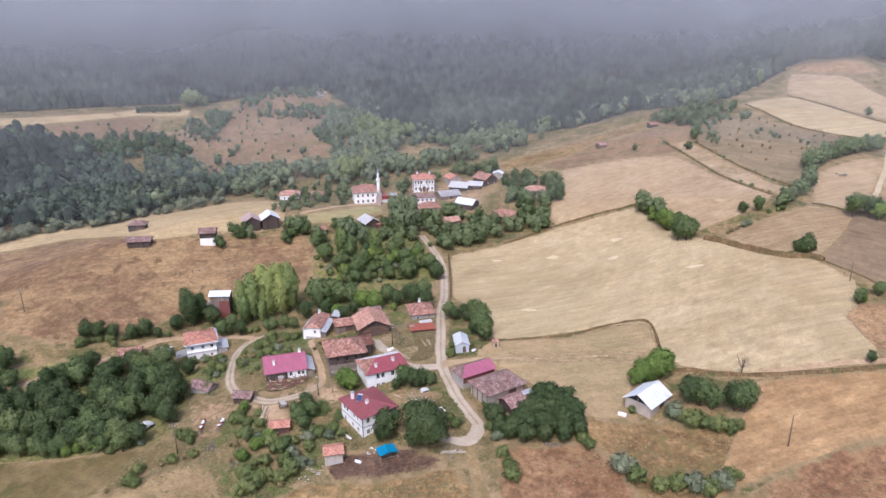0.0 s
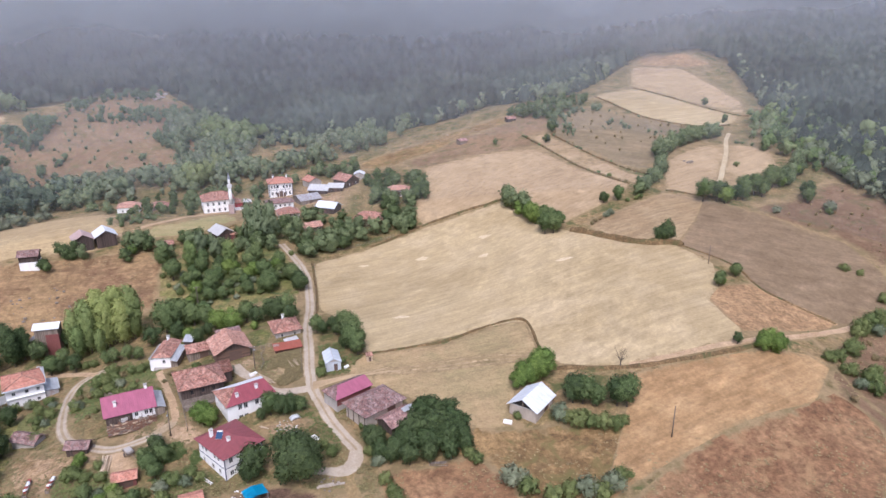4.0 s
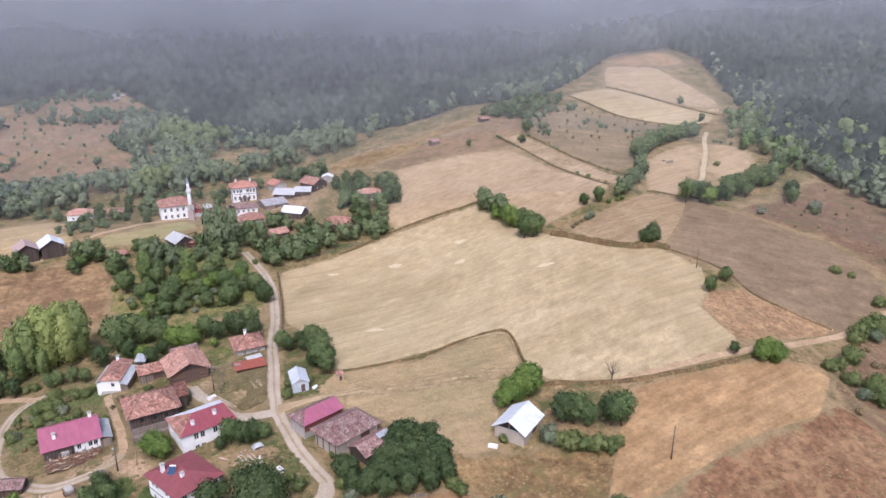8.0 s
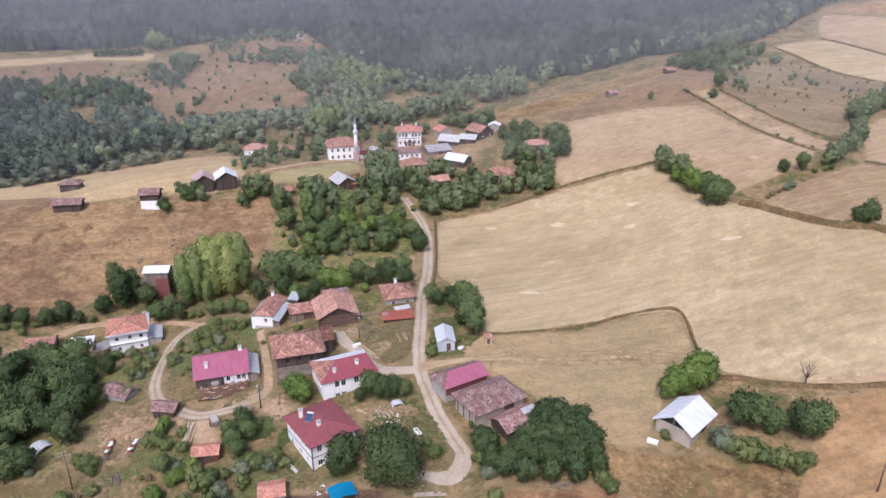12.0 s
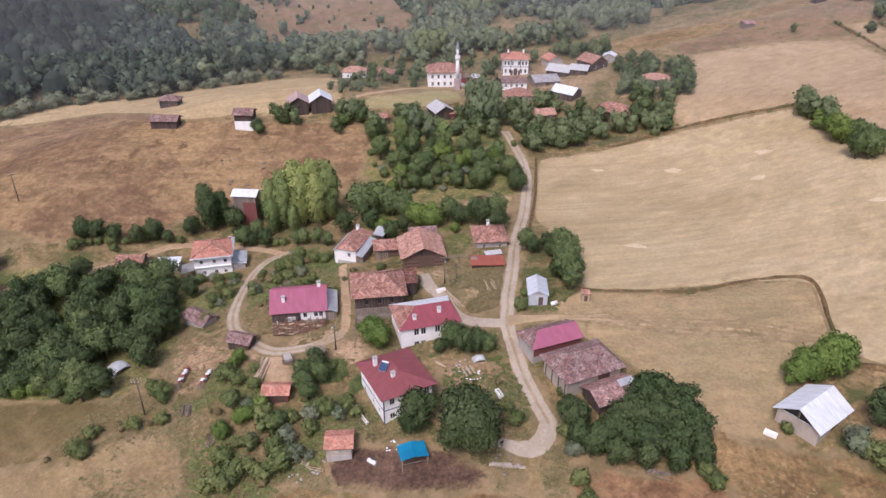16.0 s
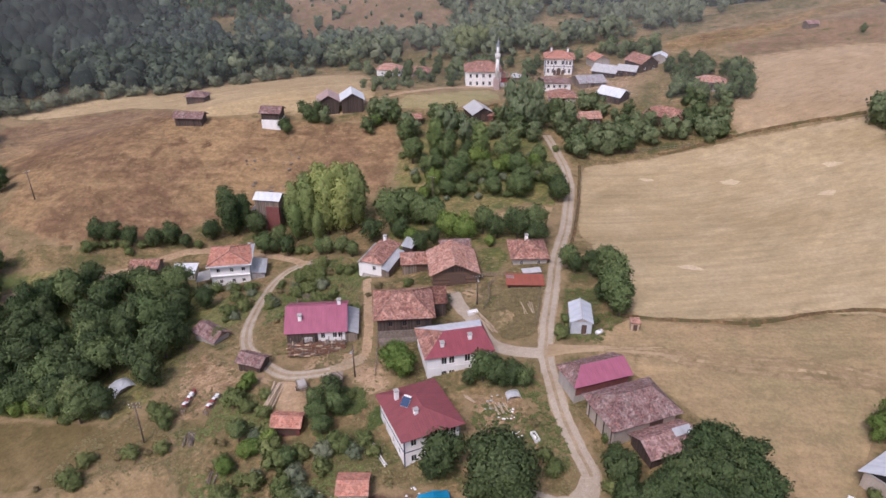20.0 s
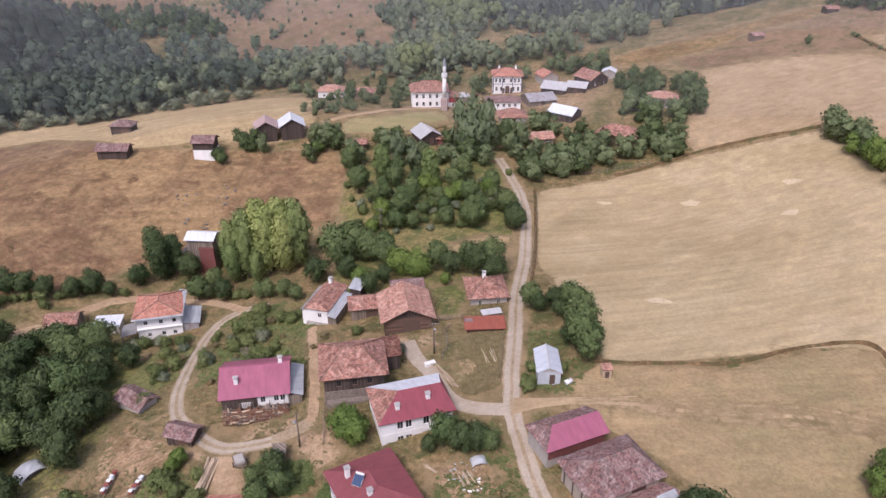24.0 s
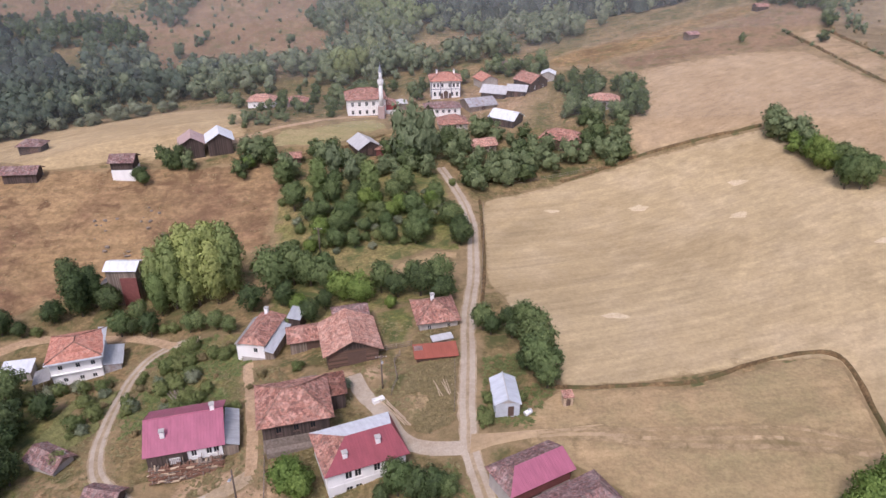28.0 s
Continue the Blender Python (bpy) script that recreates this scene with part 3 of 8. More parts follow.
zone("ground_southwest_meadow", MEADOW, "olive dry meadow at the ravine", [(-160, 150), (-120, 148), (-100, 144), (-84, 143), (-67, 145), (-60, 141), (-56, 137.5), (-66, 134), (-72, 129), (-81, 126.6), (-90, 123.3), (-110, 116), (-150, 110), (-180, 130)])
zone("ground_southwest_pale", PALE_SLOPE, "pale dry slope", [(-110, 115), (-90, 122), (-81, 125.4), (-72, 127.8), (-66, 132.6), (-57, 135), (-50, 126), (-46, 108), (-60, 90), (-100, 92)])
zone("ground_orchard", GARDEN, "green orchard grass", [(-50, 256), (-36, 264), (-20, 271), (-9, 272), (-4, 247), (-3, 227), (-4, 205), (-12, 196), (-26, 193), (-40, 200), (-46, 224)])
zone("ground_house_lawn", GARDEN, "green lawn behind the barn", [(-19, 200), (-12, 203), (-10.5, 193), (-12, 187), (-16, 188)])
zone("ground_lawn", PASTURE, "faded garden lawn behind the hedges", [(-21, 212), (-5, 214), (-3.5, 226), (-9, 227), (-20, 217)])
zone("ground_upper_village", YARD, "pale trodden village ground", [(-45, 306), (-24, 300), (-8, 296), (8, 296), (20, 318), (24, 345), (8, 352), (-22, 345), (-34, 326)])
zone("ground_mosque_meadow", LAWN, "small meadow below the village lane", [(-58, 276), (-58, 289), (-42, 302), (-31, 309), (-27, 298), (-40, 281)])
zone("ground_ravine", GARDEN, "green ravine floor", [(-140, 178), (-112, 186), (-86, 186), (-70, 182), (-65, 168), (-67, 150), (-70, 142), (-100, 143), (-130, 150)])
zone("ground_gardens", GARDEN, "weedy garden ground between houses", [(-58, 200), (-40, 198), (-36, 186), (-38, 176), (-46, 172), (-56, 174), (-60, 186)])
zone("ground_yard_house", YARD, "trodden yard with rubble", [(-12, 152), (-3, 153), (1, 146), (0, 139), (-6, 139), (-11, 145)])
zone("ground_yard_middle", HAYYARD, "dry hay-strewn yard", [(-12, 173), (-9, 182), (-3, 182.5), (-3, 168), (-7, 165.5), (-11, 168)])
zone("ground_yard_lane", DUST, "trodden sandy earth between the houses", [(-47, 160), (-39, 161.5), (-33, 162), (-28.5, 160), (-25, 153), (-28, 150.5), (-36, 153), (-38, 150.5), (-46, 151.5), (-52, 154), (-53, 158)])
zone("ground_barn_yard", DUST, "trodden sandy yard before the barn", [(-28.5, 183), (-24, 182.5), (-19, 181.5), (-15, 184), (-13, 179), (-16, 174.5), (-19, 175.5), (-21, 179), (-28, 180.5)])
zone("ground_beehive_slope", YARD, "bare slope by the beehives", [(-68, 164), (-56, 158), (-50, 152), (-50, 146), (-60, 143), (-64, 150)])
zone("ground_timber_yard", DUST, "dusty timber yard", [(-46, 153), (-40, 153), (-37, 147), (-38, 143), (-43, 143)])
zone("ground_mud_yard", MUD, "dark muddy farmyard", [(-27, 131), (-21, 134), (-14, 135), (-5, 132), (1, 129), (0, 125), (-12, 122), (-22, 123)])
zone("ground_front_slope", GOLDEN, "bare pale slope below the farmyard", [(-32, 126), (-14, 124.5), (3, 126), (6, 116), (0, 100), (-30, 98), (-42, 112)])

MAIN_ROAD = [(-9, 272), (-4, 258), (-0.5, 243), (0, 227), (0, 213), (-1, 198), (-1, 184), (-1, 171), (-0.8, 163), (0.8, 157), (3, 149.5), (5.8, 143), (7.6, 139), (7.6, 136), (5.5, 132), (6.5, 124), (9, 110), (8, 90)]
LANE_WEST = [(-1, 163), (-6, 163), (-10, 164.5), (-13, 169), (-17.5, 175), (-20, 180)]
LOOP = [(-54, 200), (-59, 199), (-62.5, 195), (-63, 187), (-60.5, 174), (-57, 164), (-51, 158), (-44, 154.5), (-37, 156), (-31.5, 159.5), (-33, 166), (-37, 178), (-40, 187)]
UPPER_LANE = [(-84, 268), (-69, 279), (-59, 292), (-45, 306), (-27, 316), (-21, 327), (-14, 330)]
FIELD_TRACK = [(75, 150.5), (88, 150), (103, 151), (121, 154.5), (135, 158.5), (147, 161.5), (164, 167), (190, 172)]
RIDGE_TRACK = [(216, 332), (211, 325), (206, 318.5), (193, 298), (180, 279.5), (171, 267), (163, 258.5)]
zone("road", MIDROAD, "pale gravel village road", ribbon(MAIN_ROAD[:9], 2.9), False)
zone("road_wheel_track", GRAVEL, "pale gravel wheel track", ribbon(MAIN_ROAD[:9], 0.95, 0.72), False)
zone("road_wheel_track", GRAVEL, "pale gravel wheel track", ribbon(MAIN_ROAD[:9], 0.95, -0.72), False)
zone("road_lower", MIDROAD, "dusty village road with worn middle", ribbon(MAIN_ROAD[8:14], 2.7), False)
zone("road_foot", PALE_SLOPE, "worn earth way below the turning place", ribbon(MAIN_ROAD[13:], 2.3), False)
zone("road_wheel_track", GRAVEL, "pale gravel wheel track", ribbon(MAIN_ROAD[8:14], 0.95, 0.75, 1.6), False)
zone("road_wheel_track", GRAVEL, "pale gravel wheel track", ribbon(MAIN_ROAD[8:14], 0.95, -0.75, 1.6), False)
for sx, sy, sr in ((41, 248, 2.3), (82.5, 214.5, 1.9), (61, 236, 2.1), (66, 252, 2.1), (26, 196.5, 1.6), (20, 250, 1.3)):
    zone("straw_patch", STRAW, "pale patch of loose straw", [(sx + sr * (1 + 0.35 * math.sin(2.3 * a + sx)) * math.cos(a) * 1.25, sy + (0.7 + 0.2 * math.cos(3 * a + sy)) * sr * math.sin(a)) for a in np.linspace(0, 5.7, 10)], True, 1)
zone("road_turning", GRAVEL, "pale gravel turning place", [(8.9, 138.5), (9.0, 135.6), (7.8, 133.2), (5.6, 132.2), (3.2, 132.6), (0.8, 133.6), (-1.4, 134.6), (-1.6, 136.0), (0.8, 135.8), (3.0, 135.2), (4.8, 135.4), (5.8, 136.6), (6.3, 138.5)], True, 1.2)
zone("road_lane", GRAVEL, "dusty lane to the houses", ribbon(LANE_WEST, 2.6), False)
zone("road_loop", MIDROAD, "dry loop lane", ribbon(LOOP[:10], 2.5), False)
zone("road_path", DUST, "narrow earth path between the houses", ribbon(LOOP[9:], 1.7), False)
zone("road_loop_track", GRAVEL, "pale wheel track", ribbon(LOOP[:9], 0.7, 0.65, 1.6), False)
zone("road_loop_track", GRAVEL, "pale wheel track", ribbon(LOOP[:9], 0.7, -0.65, 1.6), False)
zone("road_west", DUST, "dusty lane going west behind the houses", ribbon([(-59, 199), (-68, 203.5), (-80, 204), (-91, 201.5), (-102, 189), (-119, 177), (-140, 166)], 2.2), False)
zone("road_upper", DUST, "dusty lane to the mosque", ribbon(UPPER_LANE, 2.6), False)
zone("road_field_track", DUST, "sandy field track", ribbon(FIELD_TRACK, 1.8), False)
zone("road_ridge_track", SANDY, "sandy track over the knoll", ribbon(RIDGE_TRACK, 2.0), False)
zone("road_pasture_gate", STUBBLE_N, "worn sandy way into the pasture", [(-0.5, 165.4), (3, 165.5), (8, 165.7), (13, 166.3), (19, 166.6), (13, 165.2), (8, 164.2), (3, 163.2), (-0.5, 162)], True, 2)


for k, w in ((0.0, 1.0), (1.6, 0.9), (3.6, 0.7)):
    zone("field_track", STUBBLE_N, "faint pale wheel mark across the pasture", ribbon([(9, 164.2 + 0.3 * k), (17, 164.2 + 0.5 * k), (25, 162.8 + 0.8 * k), (36, 162.4 + k), (46, 162.0 + k), (55, 160.5 + 0.6 * k)], w), False)


def build_ground():
    """One sheet cut along every boundary; each zone of it becomes a piece of the setting."""
    from mathutils.geometry import delaunay_2d_cdt
    rng = np.random.default_rng(5)
    pts, edges = [], []
    for _, _, _, line in ZONES:
        a = len(pts)
        pts += line
        edges += [(a + i, a + (i + 1) % len(line)) for i in range(len(line))]
    def grid(x0, x1, y0, y1, s, hole=None):
        gx, gy = np.meshgrid(np.arange(x0, x1 + 0.1, s), np.arange(y0, y1 + 0.1, s))
        g = np.stack([gx.ravel(), gy.ravel()], 1) + rng.uniform(-0.3, 0.3, (gx.size, 2)) * s * (s < 200)
        if hole:
            g = g[~((g[:, 0] > hole[0]) & (g[:, 0] < hole[1]) & (g[:, 1] > hole[2]) & (g[:, 1] < hole[3]))]
        return [tuple(p) for p in g]
    pts += grid(-140, 150, 96, 290, 4)
    pts += grid(-330, 340, 20, 620, 11, (-140, 150, 96, 290))
    pts += grid(-1500, 1500, -700, 1900, 55, (-330, 340, 20, 620))
    pts += grid(-4000, 4000, -3800, 4200, 800, (-1500, 1500, -700, 1900))
    vs, _, fs, _, _, _ = delaunay_2d_cdt([Vector(p) for p in pts], edges, [], 0, 1e-4)
    v = np.array([(p.x, p.y) for p in vs])
    f = np.array([tuple(q) for q in fs])
    z = heights(v[:, 0], v[:, 1])
    z += 0.16 * np.array([noise.noise((p[0] * 0.16, p[1] * 0.16, 0.0)) for p in v]) + 0.5 * np.array([noise.noise((p[0] * 0.03, p[1] * 0.03, 5.0)) for p in v]) * (np.hypot(v[:, 0], v[:, 1] - 180) > 150)
    mid = v[f].mean(1)
    owner = np.full(len(f), -1)
    for k, (_, _, _, line) in enumerate(ZONES):
        owner[inside(mid[:, 0], mid[:, 1], line)] = k
    xyz = np.column_stack([v, z])
    under = owner.copy()
    for k, q in enumerate(ZONES):
        if q[0] == "straw_patch":
            under[owner == k] = [j for j, z_ in enumerate(ZONES) if z_[0] == "field_big"][0]
    lo, hi = np.full(len(v), 999), np.full(len(v), -999)
    for c in range(3):
        np.minimum.at(lo, f[:, c], under)
        np.maximum.at(hi, f[:, c], under)
    rim = (lo != hi).astype(float)
    spec = [("ground", ROUGH, "dry rough grass ground of a hill village")] + [q[:3] for q in ZONES]
    for k, (name, mat, label) in enumerate(spec):
        sel = f[owner == k - 1]
        if not len(sel):
            continue
        used, inv = np.unique(sel, return_inverse=True)
        me = bpy.data.meshes.new(name)
        me.from_pydata(xyz[used].tolist(), [], inv.reshape(-1, 3).tolist())
        me.polygons.foreach_set("use_smooth", [True] * len(me.polygons))
        if not name.startswith(("road", "straw")):
            at = me.attributes.new("rim", "FLOAT", "POINT")
            at.data.foreach_set("value", (rim[used] * (0.34 if name.startswith("field") else 0.5)).astype(np.float32))
        me.materials.append(mat)
        me.update()
        tagged(new(name, me), label, "road" if name.startswith("road") else "field" if name.startswith("field") else "ground", kind="structure")


build_ground()


# ---- mesh helpers ----
def part(name, bm, material, parent=None, label="", smooth=False):
    """Links a bmesh as one mesh object, under a thing or a part."""
    me = bpy.data.meshes.new(name)
    bm.to_mesh(me)
    bm.free()
    me.materials.append(material)
    if smooth:
        me.polygons.foreach_set("use_smooth", [True] * len(me.polygons))
    ob = new(name, me)
    if parent is not None:
        ob.parent = parent
    if label:
        ob["label"] = label
    return ob


def thing(name, m, label, category, group=""):
    ob = new(name)
    ob.empty_display_size = 0.5
    ob.matrix_basis = m
    return tagged(ob, label, category, group)


def box(bm, x0, x1, y0, y1, z0, z1, bevel=0.0):
    r = bmesh.ops.create_cube(bm, size=1.0, matrix=Matrix.Translation(((x0 + x1) / 2, (y0 + y1) / 2, (z0 + z1) / 2)) @ Matrix.Diagonal((x1 - x0, y1 - y0, z1 - z0, 1)))
    if bevel:
        es = list({e for v in r["verts"] for e in v.link_edges})
        bmesh.ops.bevel(bm, geom=es, offset=bevel, segments=1, affect="EDGES")
    return bm


def boxed(*a, bevel=0.0):
    return box(bmesh.new(), *a, bevel=bevel)


def rod(bm, a, b, r0, r1=None, seg=8):
    """A tapered round bar from a to b."""
    a, b = Vector(a), Vector(b)
    q = (b - a).to_track_quat("Z", "Y").to_matrix().to_4x4()
    bmesh.ops.create_cone(bm, cap_ends=True, segments=seg, radius1=r0, radius2=r0 if r1 is None else r1, depth=(b - a).length, matrix=Matrix.Translation((a + b) / 2) @ q)
    return bm


def raw(name, verts, faces, mat, parent=None, smooth=False):
    me = bpy.data.meshes.new(name)
    me.from_pydata(verts, [], faces)
    me.materials.append(mat)
    if smooth:
        me.polygons.foreach_set("use_smooth", [True] * len(me.polygons))
    me.update()
    ob = new(name, me)
    if parent is not None:
        ob.parent = parent
    return ob


# ---- trees and bushes ----
def ico_points(n=1):
    bm = bmesh.new()
    bmesh.ops.create_icosphere(bm, subdivisions=n, radius=1.0)
    v = np.array([p.co[:] for p in bm.verts])
    f = np.array([[p.index for p in q.verts] for q in bm.faces])
    bm.free()
    return v, f


ICO1 = ico_points(1)


def crown_mesh(rng, lobes, leaves, leaf, mid, axes, core=0.7):
    """A crown grown from overlapping lobes (x, y, z, radius): an inner mass, set all round with small leaf sprays. Gives vertices, faces and the outward normals of the crown."""
    vs, fs, ns, n = [], [], [], 0
    iv, jf = ICO1
    mid, axes, L = np.array(mid, float), np.array(axes, float), np.array(lobes, float)

    def outward(p, d):
        e = (p - mid) / axes
        o = 0.34 * d + 0.8 * e / (np.linalg.norm(e, axis=1)[:, None] + 0.3) + (0, 0, 0.1)
        return o / (np.linalg.norm(o, axis=1)[:, None] + 1e-9)

    for x, y, z, r in lobes:
        p = iv * (1 + rng.uniform(-0.14, 0.06, (len(iv), 1))) * r * core + (x, y, z)
        vs.append(p)
        fs.append(jf + n)
        ns.append(outward(p, iv))
        n += len(p)
    w = L[:, 3] ** 2
    m = leaves * 4
    pick = rng.choice(len(L), m, p=w / w.sum())
    d = rng.normal(size=(m, 3))
    d /= np.linalg.norm(d, axis=1)[:, None]
    c = L[pick, :3] + d * L[pick, 3:4]
    far = np.linalg.norm(c[:, None, :] - L[None, :, :3], axis=2) / L[None, :, 3]
    far[np.arange(m), pick] = 9.0
    keep = np.flatnonzero((far.min(axis=1) > 0.9) & ((d[:, 2] > -0.45) | (rng.uniform(size=m) < 0.3)))[:leaves]
    d, c, k = d[keep], c[keep], len(keep)
    c = c + d * L[pick[keep], 3:4] * np.where(rng.uniform(size=(k, 1)) < 0.64, rng.uniform(-0.3, 0.12, (k, 1)), rng.uniform(0.0, 0.5, (k, 1)))
    up = d + rng.normal(size=(k, 3)) * 0.36
    up /= np.linalg.norm(up, axis=1)[:, None]
    t1 = np.cross(up, rng.normal(size=(k, 3)))
    t1 /= np.linalg.norm(t1, axis=1)[:, None] + 1e-9
    t2 = np.cross(up, t1)
    s = leaf * rng.uniform(0.6, 1.45, (k, 1))
    q = np.stack([c - t1 * s, c + t1 * s + up * s * 0.2, c + t2 * s * 1.3 + up * s * 0.2], 1).reshape(-1, 3)
    out = outward(c, d) + 0.3 * up
    out /= np.linalg.norm(out, axis=1)[:, None]
    vs.append(q)
    ns.append(np.repeat(out, 3, axis=0))
    fs.append(np.arange(n, n + 3 * k).reshape(-1, 3))
    return np.concatenate(vs), np.concatenate(fs), np.concatenate(ns)


def crown_lobes(rng, n, mid, axes, size):
    """Lobes set round a crown's middle, size: their radius as a share of its width."""
    r = float(axes[0])
    out = [(mid[0], mid[1], mid[2] + axes[2] * t, r * 0.66) for t in ((0.0,) if axes[2] < 1.4 * r else np.linspace(-0.7, 0.55, 6))]
    for k in range(n):
        h = 1 - 2 * (k + 0.5) / n
        a = k * 2.4 + rng.uniform(-0.4, 0.4)
        q = rng.uniform(0.42, 0.82)
        f = math.sqrt(max(0.0, 1 - h * h))
        out.append((mid[0] + axes[0] * q * f * math.cos(a), mid[1] + axes[1] * q * f * math.sin(a), mid[2] + axes[2] * (q + 0.1) * h, r * size * rng.uniform(0.6, 1.2)))
    return out


def leaf_mesh(name, V, F, N, mat):
    """A mesh of many triangles shaded by the given normals."""
    me = bpy.data.meshes.new(name)
    me.vertices.add(len(V))
    me.vertices.foreach_set("co", np.asarray(V, float).ravel())
    me.loops.add(F.size)
    me.loops.foreach_set("vertex_index", F.ravel().astype(np.int32))
    me.polygons.add(len(F))
    me.polygons.foreach_set("loop_start", np.arange(0, F.size, 3, dtype=np.int32))
    me.polygons.foreach_set("loop_total", np.full(len(F), 3, dtype=np.int32))
    me.materials.append(mat)
    me.update()
    me.polygons.foreach_set("use_smooth", [True] * len(F))
    if N is not None:
        me.normals_split_custom_set_from_vertices(N.tolist())
    return me


def trunk_bmesh(rng, h, r, limbs, spread):
    bm = bmesh.new()
    lean = rng.uniform(-0.06, 0.06, 2) * h
    mid = Vector((lean[0] * 0.5, lean[1] * 0.5, h * 0.45))
    rod(bm, (0, 0, -0.6), mid, r * 1.2, r * 0.8, 7)
    rod(bm, mid, (lean[0], lean[1], h * 0.85), r * 0.8, r * 0.25, 6)
    for k in range(limbs):
        a = 2 * math.pi * (k + rng.uniform(-0.3, 0.3)) / limbs
        z0 = h * rng.uniform(0.3, 0.6)
        rod(bm, (lean[0] * z0 / h, lean[1] * z0 / h, z0), (spread * math.cos(a), spread * math.sin(a), z0 + h * rng.uniform(0.15, 0.35)), r * 0.45, r * 0.12, 5)
    return bm


def proto_tree(seed, kind):
    """One plant of about its true size: height and radius in metres by kind."""
    rng = np.random.default_rng(seed)
    if kind == "broad":
        h, r, low, nl, leaves, leaf, mat = 7.5, 3.0, 1.5, 13, 1950, 0.215, LEAF
    elif kind == "dark":
        h, r, low, nl, leaves, leaf, mat = 7.0, 2.9, 1.2, 13, 1950, 0.215, LEAF_DARK
    elif kind == "bright":
        h, r, low, nl, leaves, leaf, mat = 6.0, 2.8, 0.8, 13, 2200, 0.19, LEAF_BRIGHT
    elif kind == "poplar":
        h, r, low, nl, leaves, leaf, mat = 13.0, 2.5, 0.9, 26, 3200, 0.24, LEAF_LIGHT
    elif kind == "aspen":
        h, r, low, nl, leaves, leaf, mat = 13.0, 2.8, 0.8, 26, 3200, 0.24, LEAF_FRESH
    elif kind == "walnut":
        h, r, low, nl, leaves, leaf, mat = 9.6, 4.6, 1.2, 22, 8000, 0.21, LEAF_DARK
    elif kind == "column":
        h, r, low, nl, leaves, leaf, mat = 12.0, 2.5, 0.8, 24, 3000, 0.22, LEAF_DARK
    elif kind == "bush":
        h, r, low, nl, leaves, leaf, mat = 2.4, 1.7, 0.05, 10, 760, 0.14, LEAF_BUSH
    elif kind == "greybush":
        h, r, low, nl, leaves, leaf, mat = 2.2, 1.6, 0.1, 9, 760, 0.13, LEAF_GREY
    else:
        h, r, low, nl, leaves, leaf, mat = 1.3, 1.0, 0.05, 5, 380, 0.13, SCRUB
    tall = kind in ("poplar", "aspen", "column")
    mid, axes = (0, 0, (h + low) / 2), (r, r, (h - low) / 2)
    lobes = crown_lobes(rng, nl, mid, axes, 0.42 if tall else 0.4)
    names = {"poplar": "poplar", "aspen": "poplar", "bush": "bush", "greybush": "bush", "scrub": "shrub"}
    labels = {"walnut": "large dark green walnut tree beside the turning place", "broad": "leafy green village tree with a rounded crown", "dark": "dark green dense fruit tree", "bright": "bright green bushy tree with low crown",
              "column": "tall dense dark green tree beside the barn", "poplar": "tall yellow-green poplar with upright crown", "aspen": "tall fresh green poplar with full crown", "bush": "rounded green bush on dry grass", "greybush": "grey-green thorny bush on dry grass", "scrub": "small dry olive shrub"}
    root = thing(names.get(kind, "tree"), Matrix.Identity(4), labels[kind], "tree" if kind in ("broad", "dark", "bright", "poplar", "aspen", "column", "walnut") else "bush")
    if kind in ("broad", "dark", "bright", "poplar", "aspen", "column", "walnut"):
        part("trunk", trunk_bmesh(rng, h, 0.2 if h < 10 else 0.24, 5, r * 0.5), BARK, root)
    else:
        bm = bmesh.new()
        for k in range(4):
            a = k * 1.6 + rng.uniform(-0.3, 0.3)
            rod(bm, (0, 0, -0.3), (r * 0.5 * math.cos(a), r * 0.5 * math.sin(a), h * 0.6), 0.05, 0.02, 5)
        part("stem", bm, BARK, root)
    crown = new("crown", leaf_mesh("crown", *crown_mesh(rng, lobes, leaves, leaf, mid, axes), mat))
    crown.parent = root
    return root


PROTOS = {}
USED = {}
TREE_RNG = np.random.default_rng(77)


FAR_PLANTS = {}
ROAD_POINTS = smooth_line(MAIN_ROAD, 2.0)
OPEN_ROADSIDE = [(-12, 265), (-8.5, 250), (-4.5, 238), (-1, 236), (-1, 256), (-6, 268)]


def plant(kind, x, y, size=1.0, wide=1.0, dz=0.0):
    """Sets a plant on the ground; the first few of a kind are built, the rest are copies. Trees far up the valley go into joined groves."""
    if kind not in ("bush", "greybush", "scrub") and (inside(x, y, OPEN_ROADSIDE) or any((x - a) ** 2 + (y - b) ** 2 < 7 for a, b in ROAD_POINTS)):
        return None
    if y > 257 and kind in ("broad", "dark", "poplar", "bright", "aspen") or y > 285:
        h = {"broad": 7.5, "dark": 7.0, "bright": 6.0, "poplar": 13.0, "aspen": 13.0, "bush": 2.4, "greybush": 2.2}.get(kind, 1.3) * size
        FAR_PLANTS.setdefault(kind, []).append((x, y, gz(x, y) - 0.2, h, wide))
        return None
    n = USED[kind] = USED.get(kind, -1) + 1
    variants = 4 if kind in ("broad", "dark", "bush") else 3
    m = Matrix.LocRotScale((x, y, gz(x, y) + dz), Euler((0, 0, TREE_RNG.uniform(0, 6.28))), (size * wide, size * wide * TREE_RNG.uniform(0.9, 1.1), size))
    if n < variants:
        ob = proto_tree(100 + 17 * len(PROTOS) + n, kind)
        PROTOS.setdefault(kind, []).append(ob)
        ob.matrix_basis = m
    else:
        src = PROTOS[kind][n % variants]
        ob = copy_thing(src, Matrix.Identity(4))
        ob.matrix_basis = m
    return ob


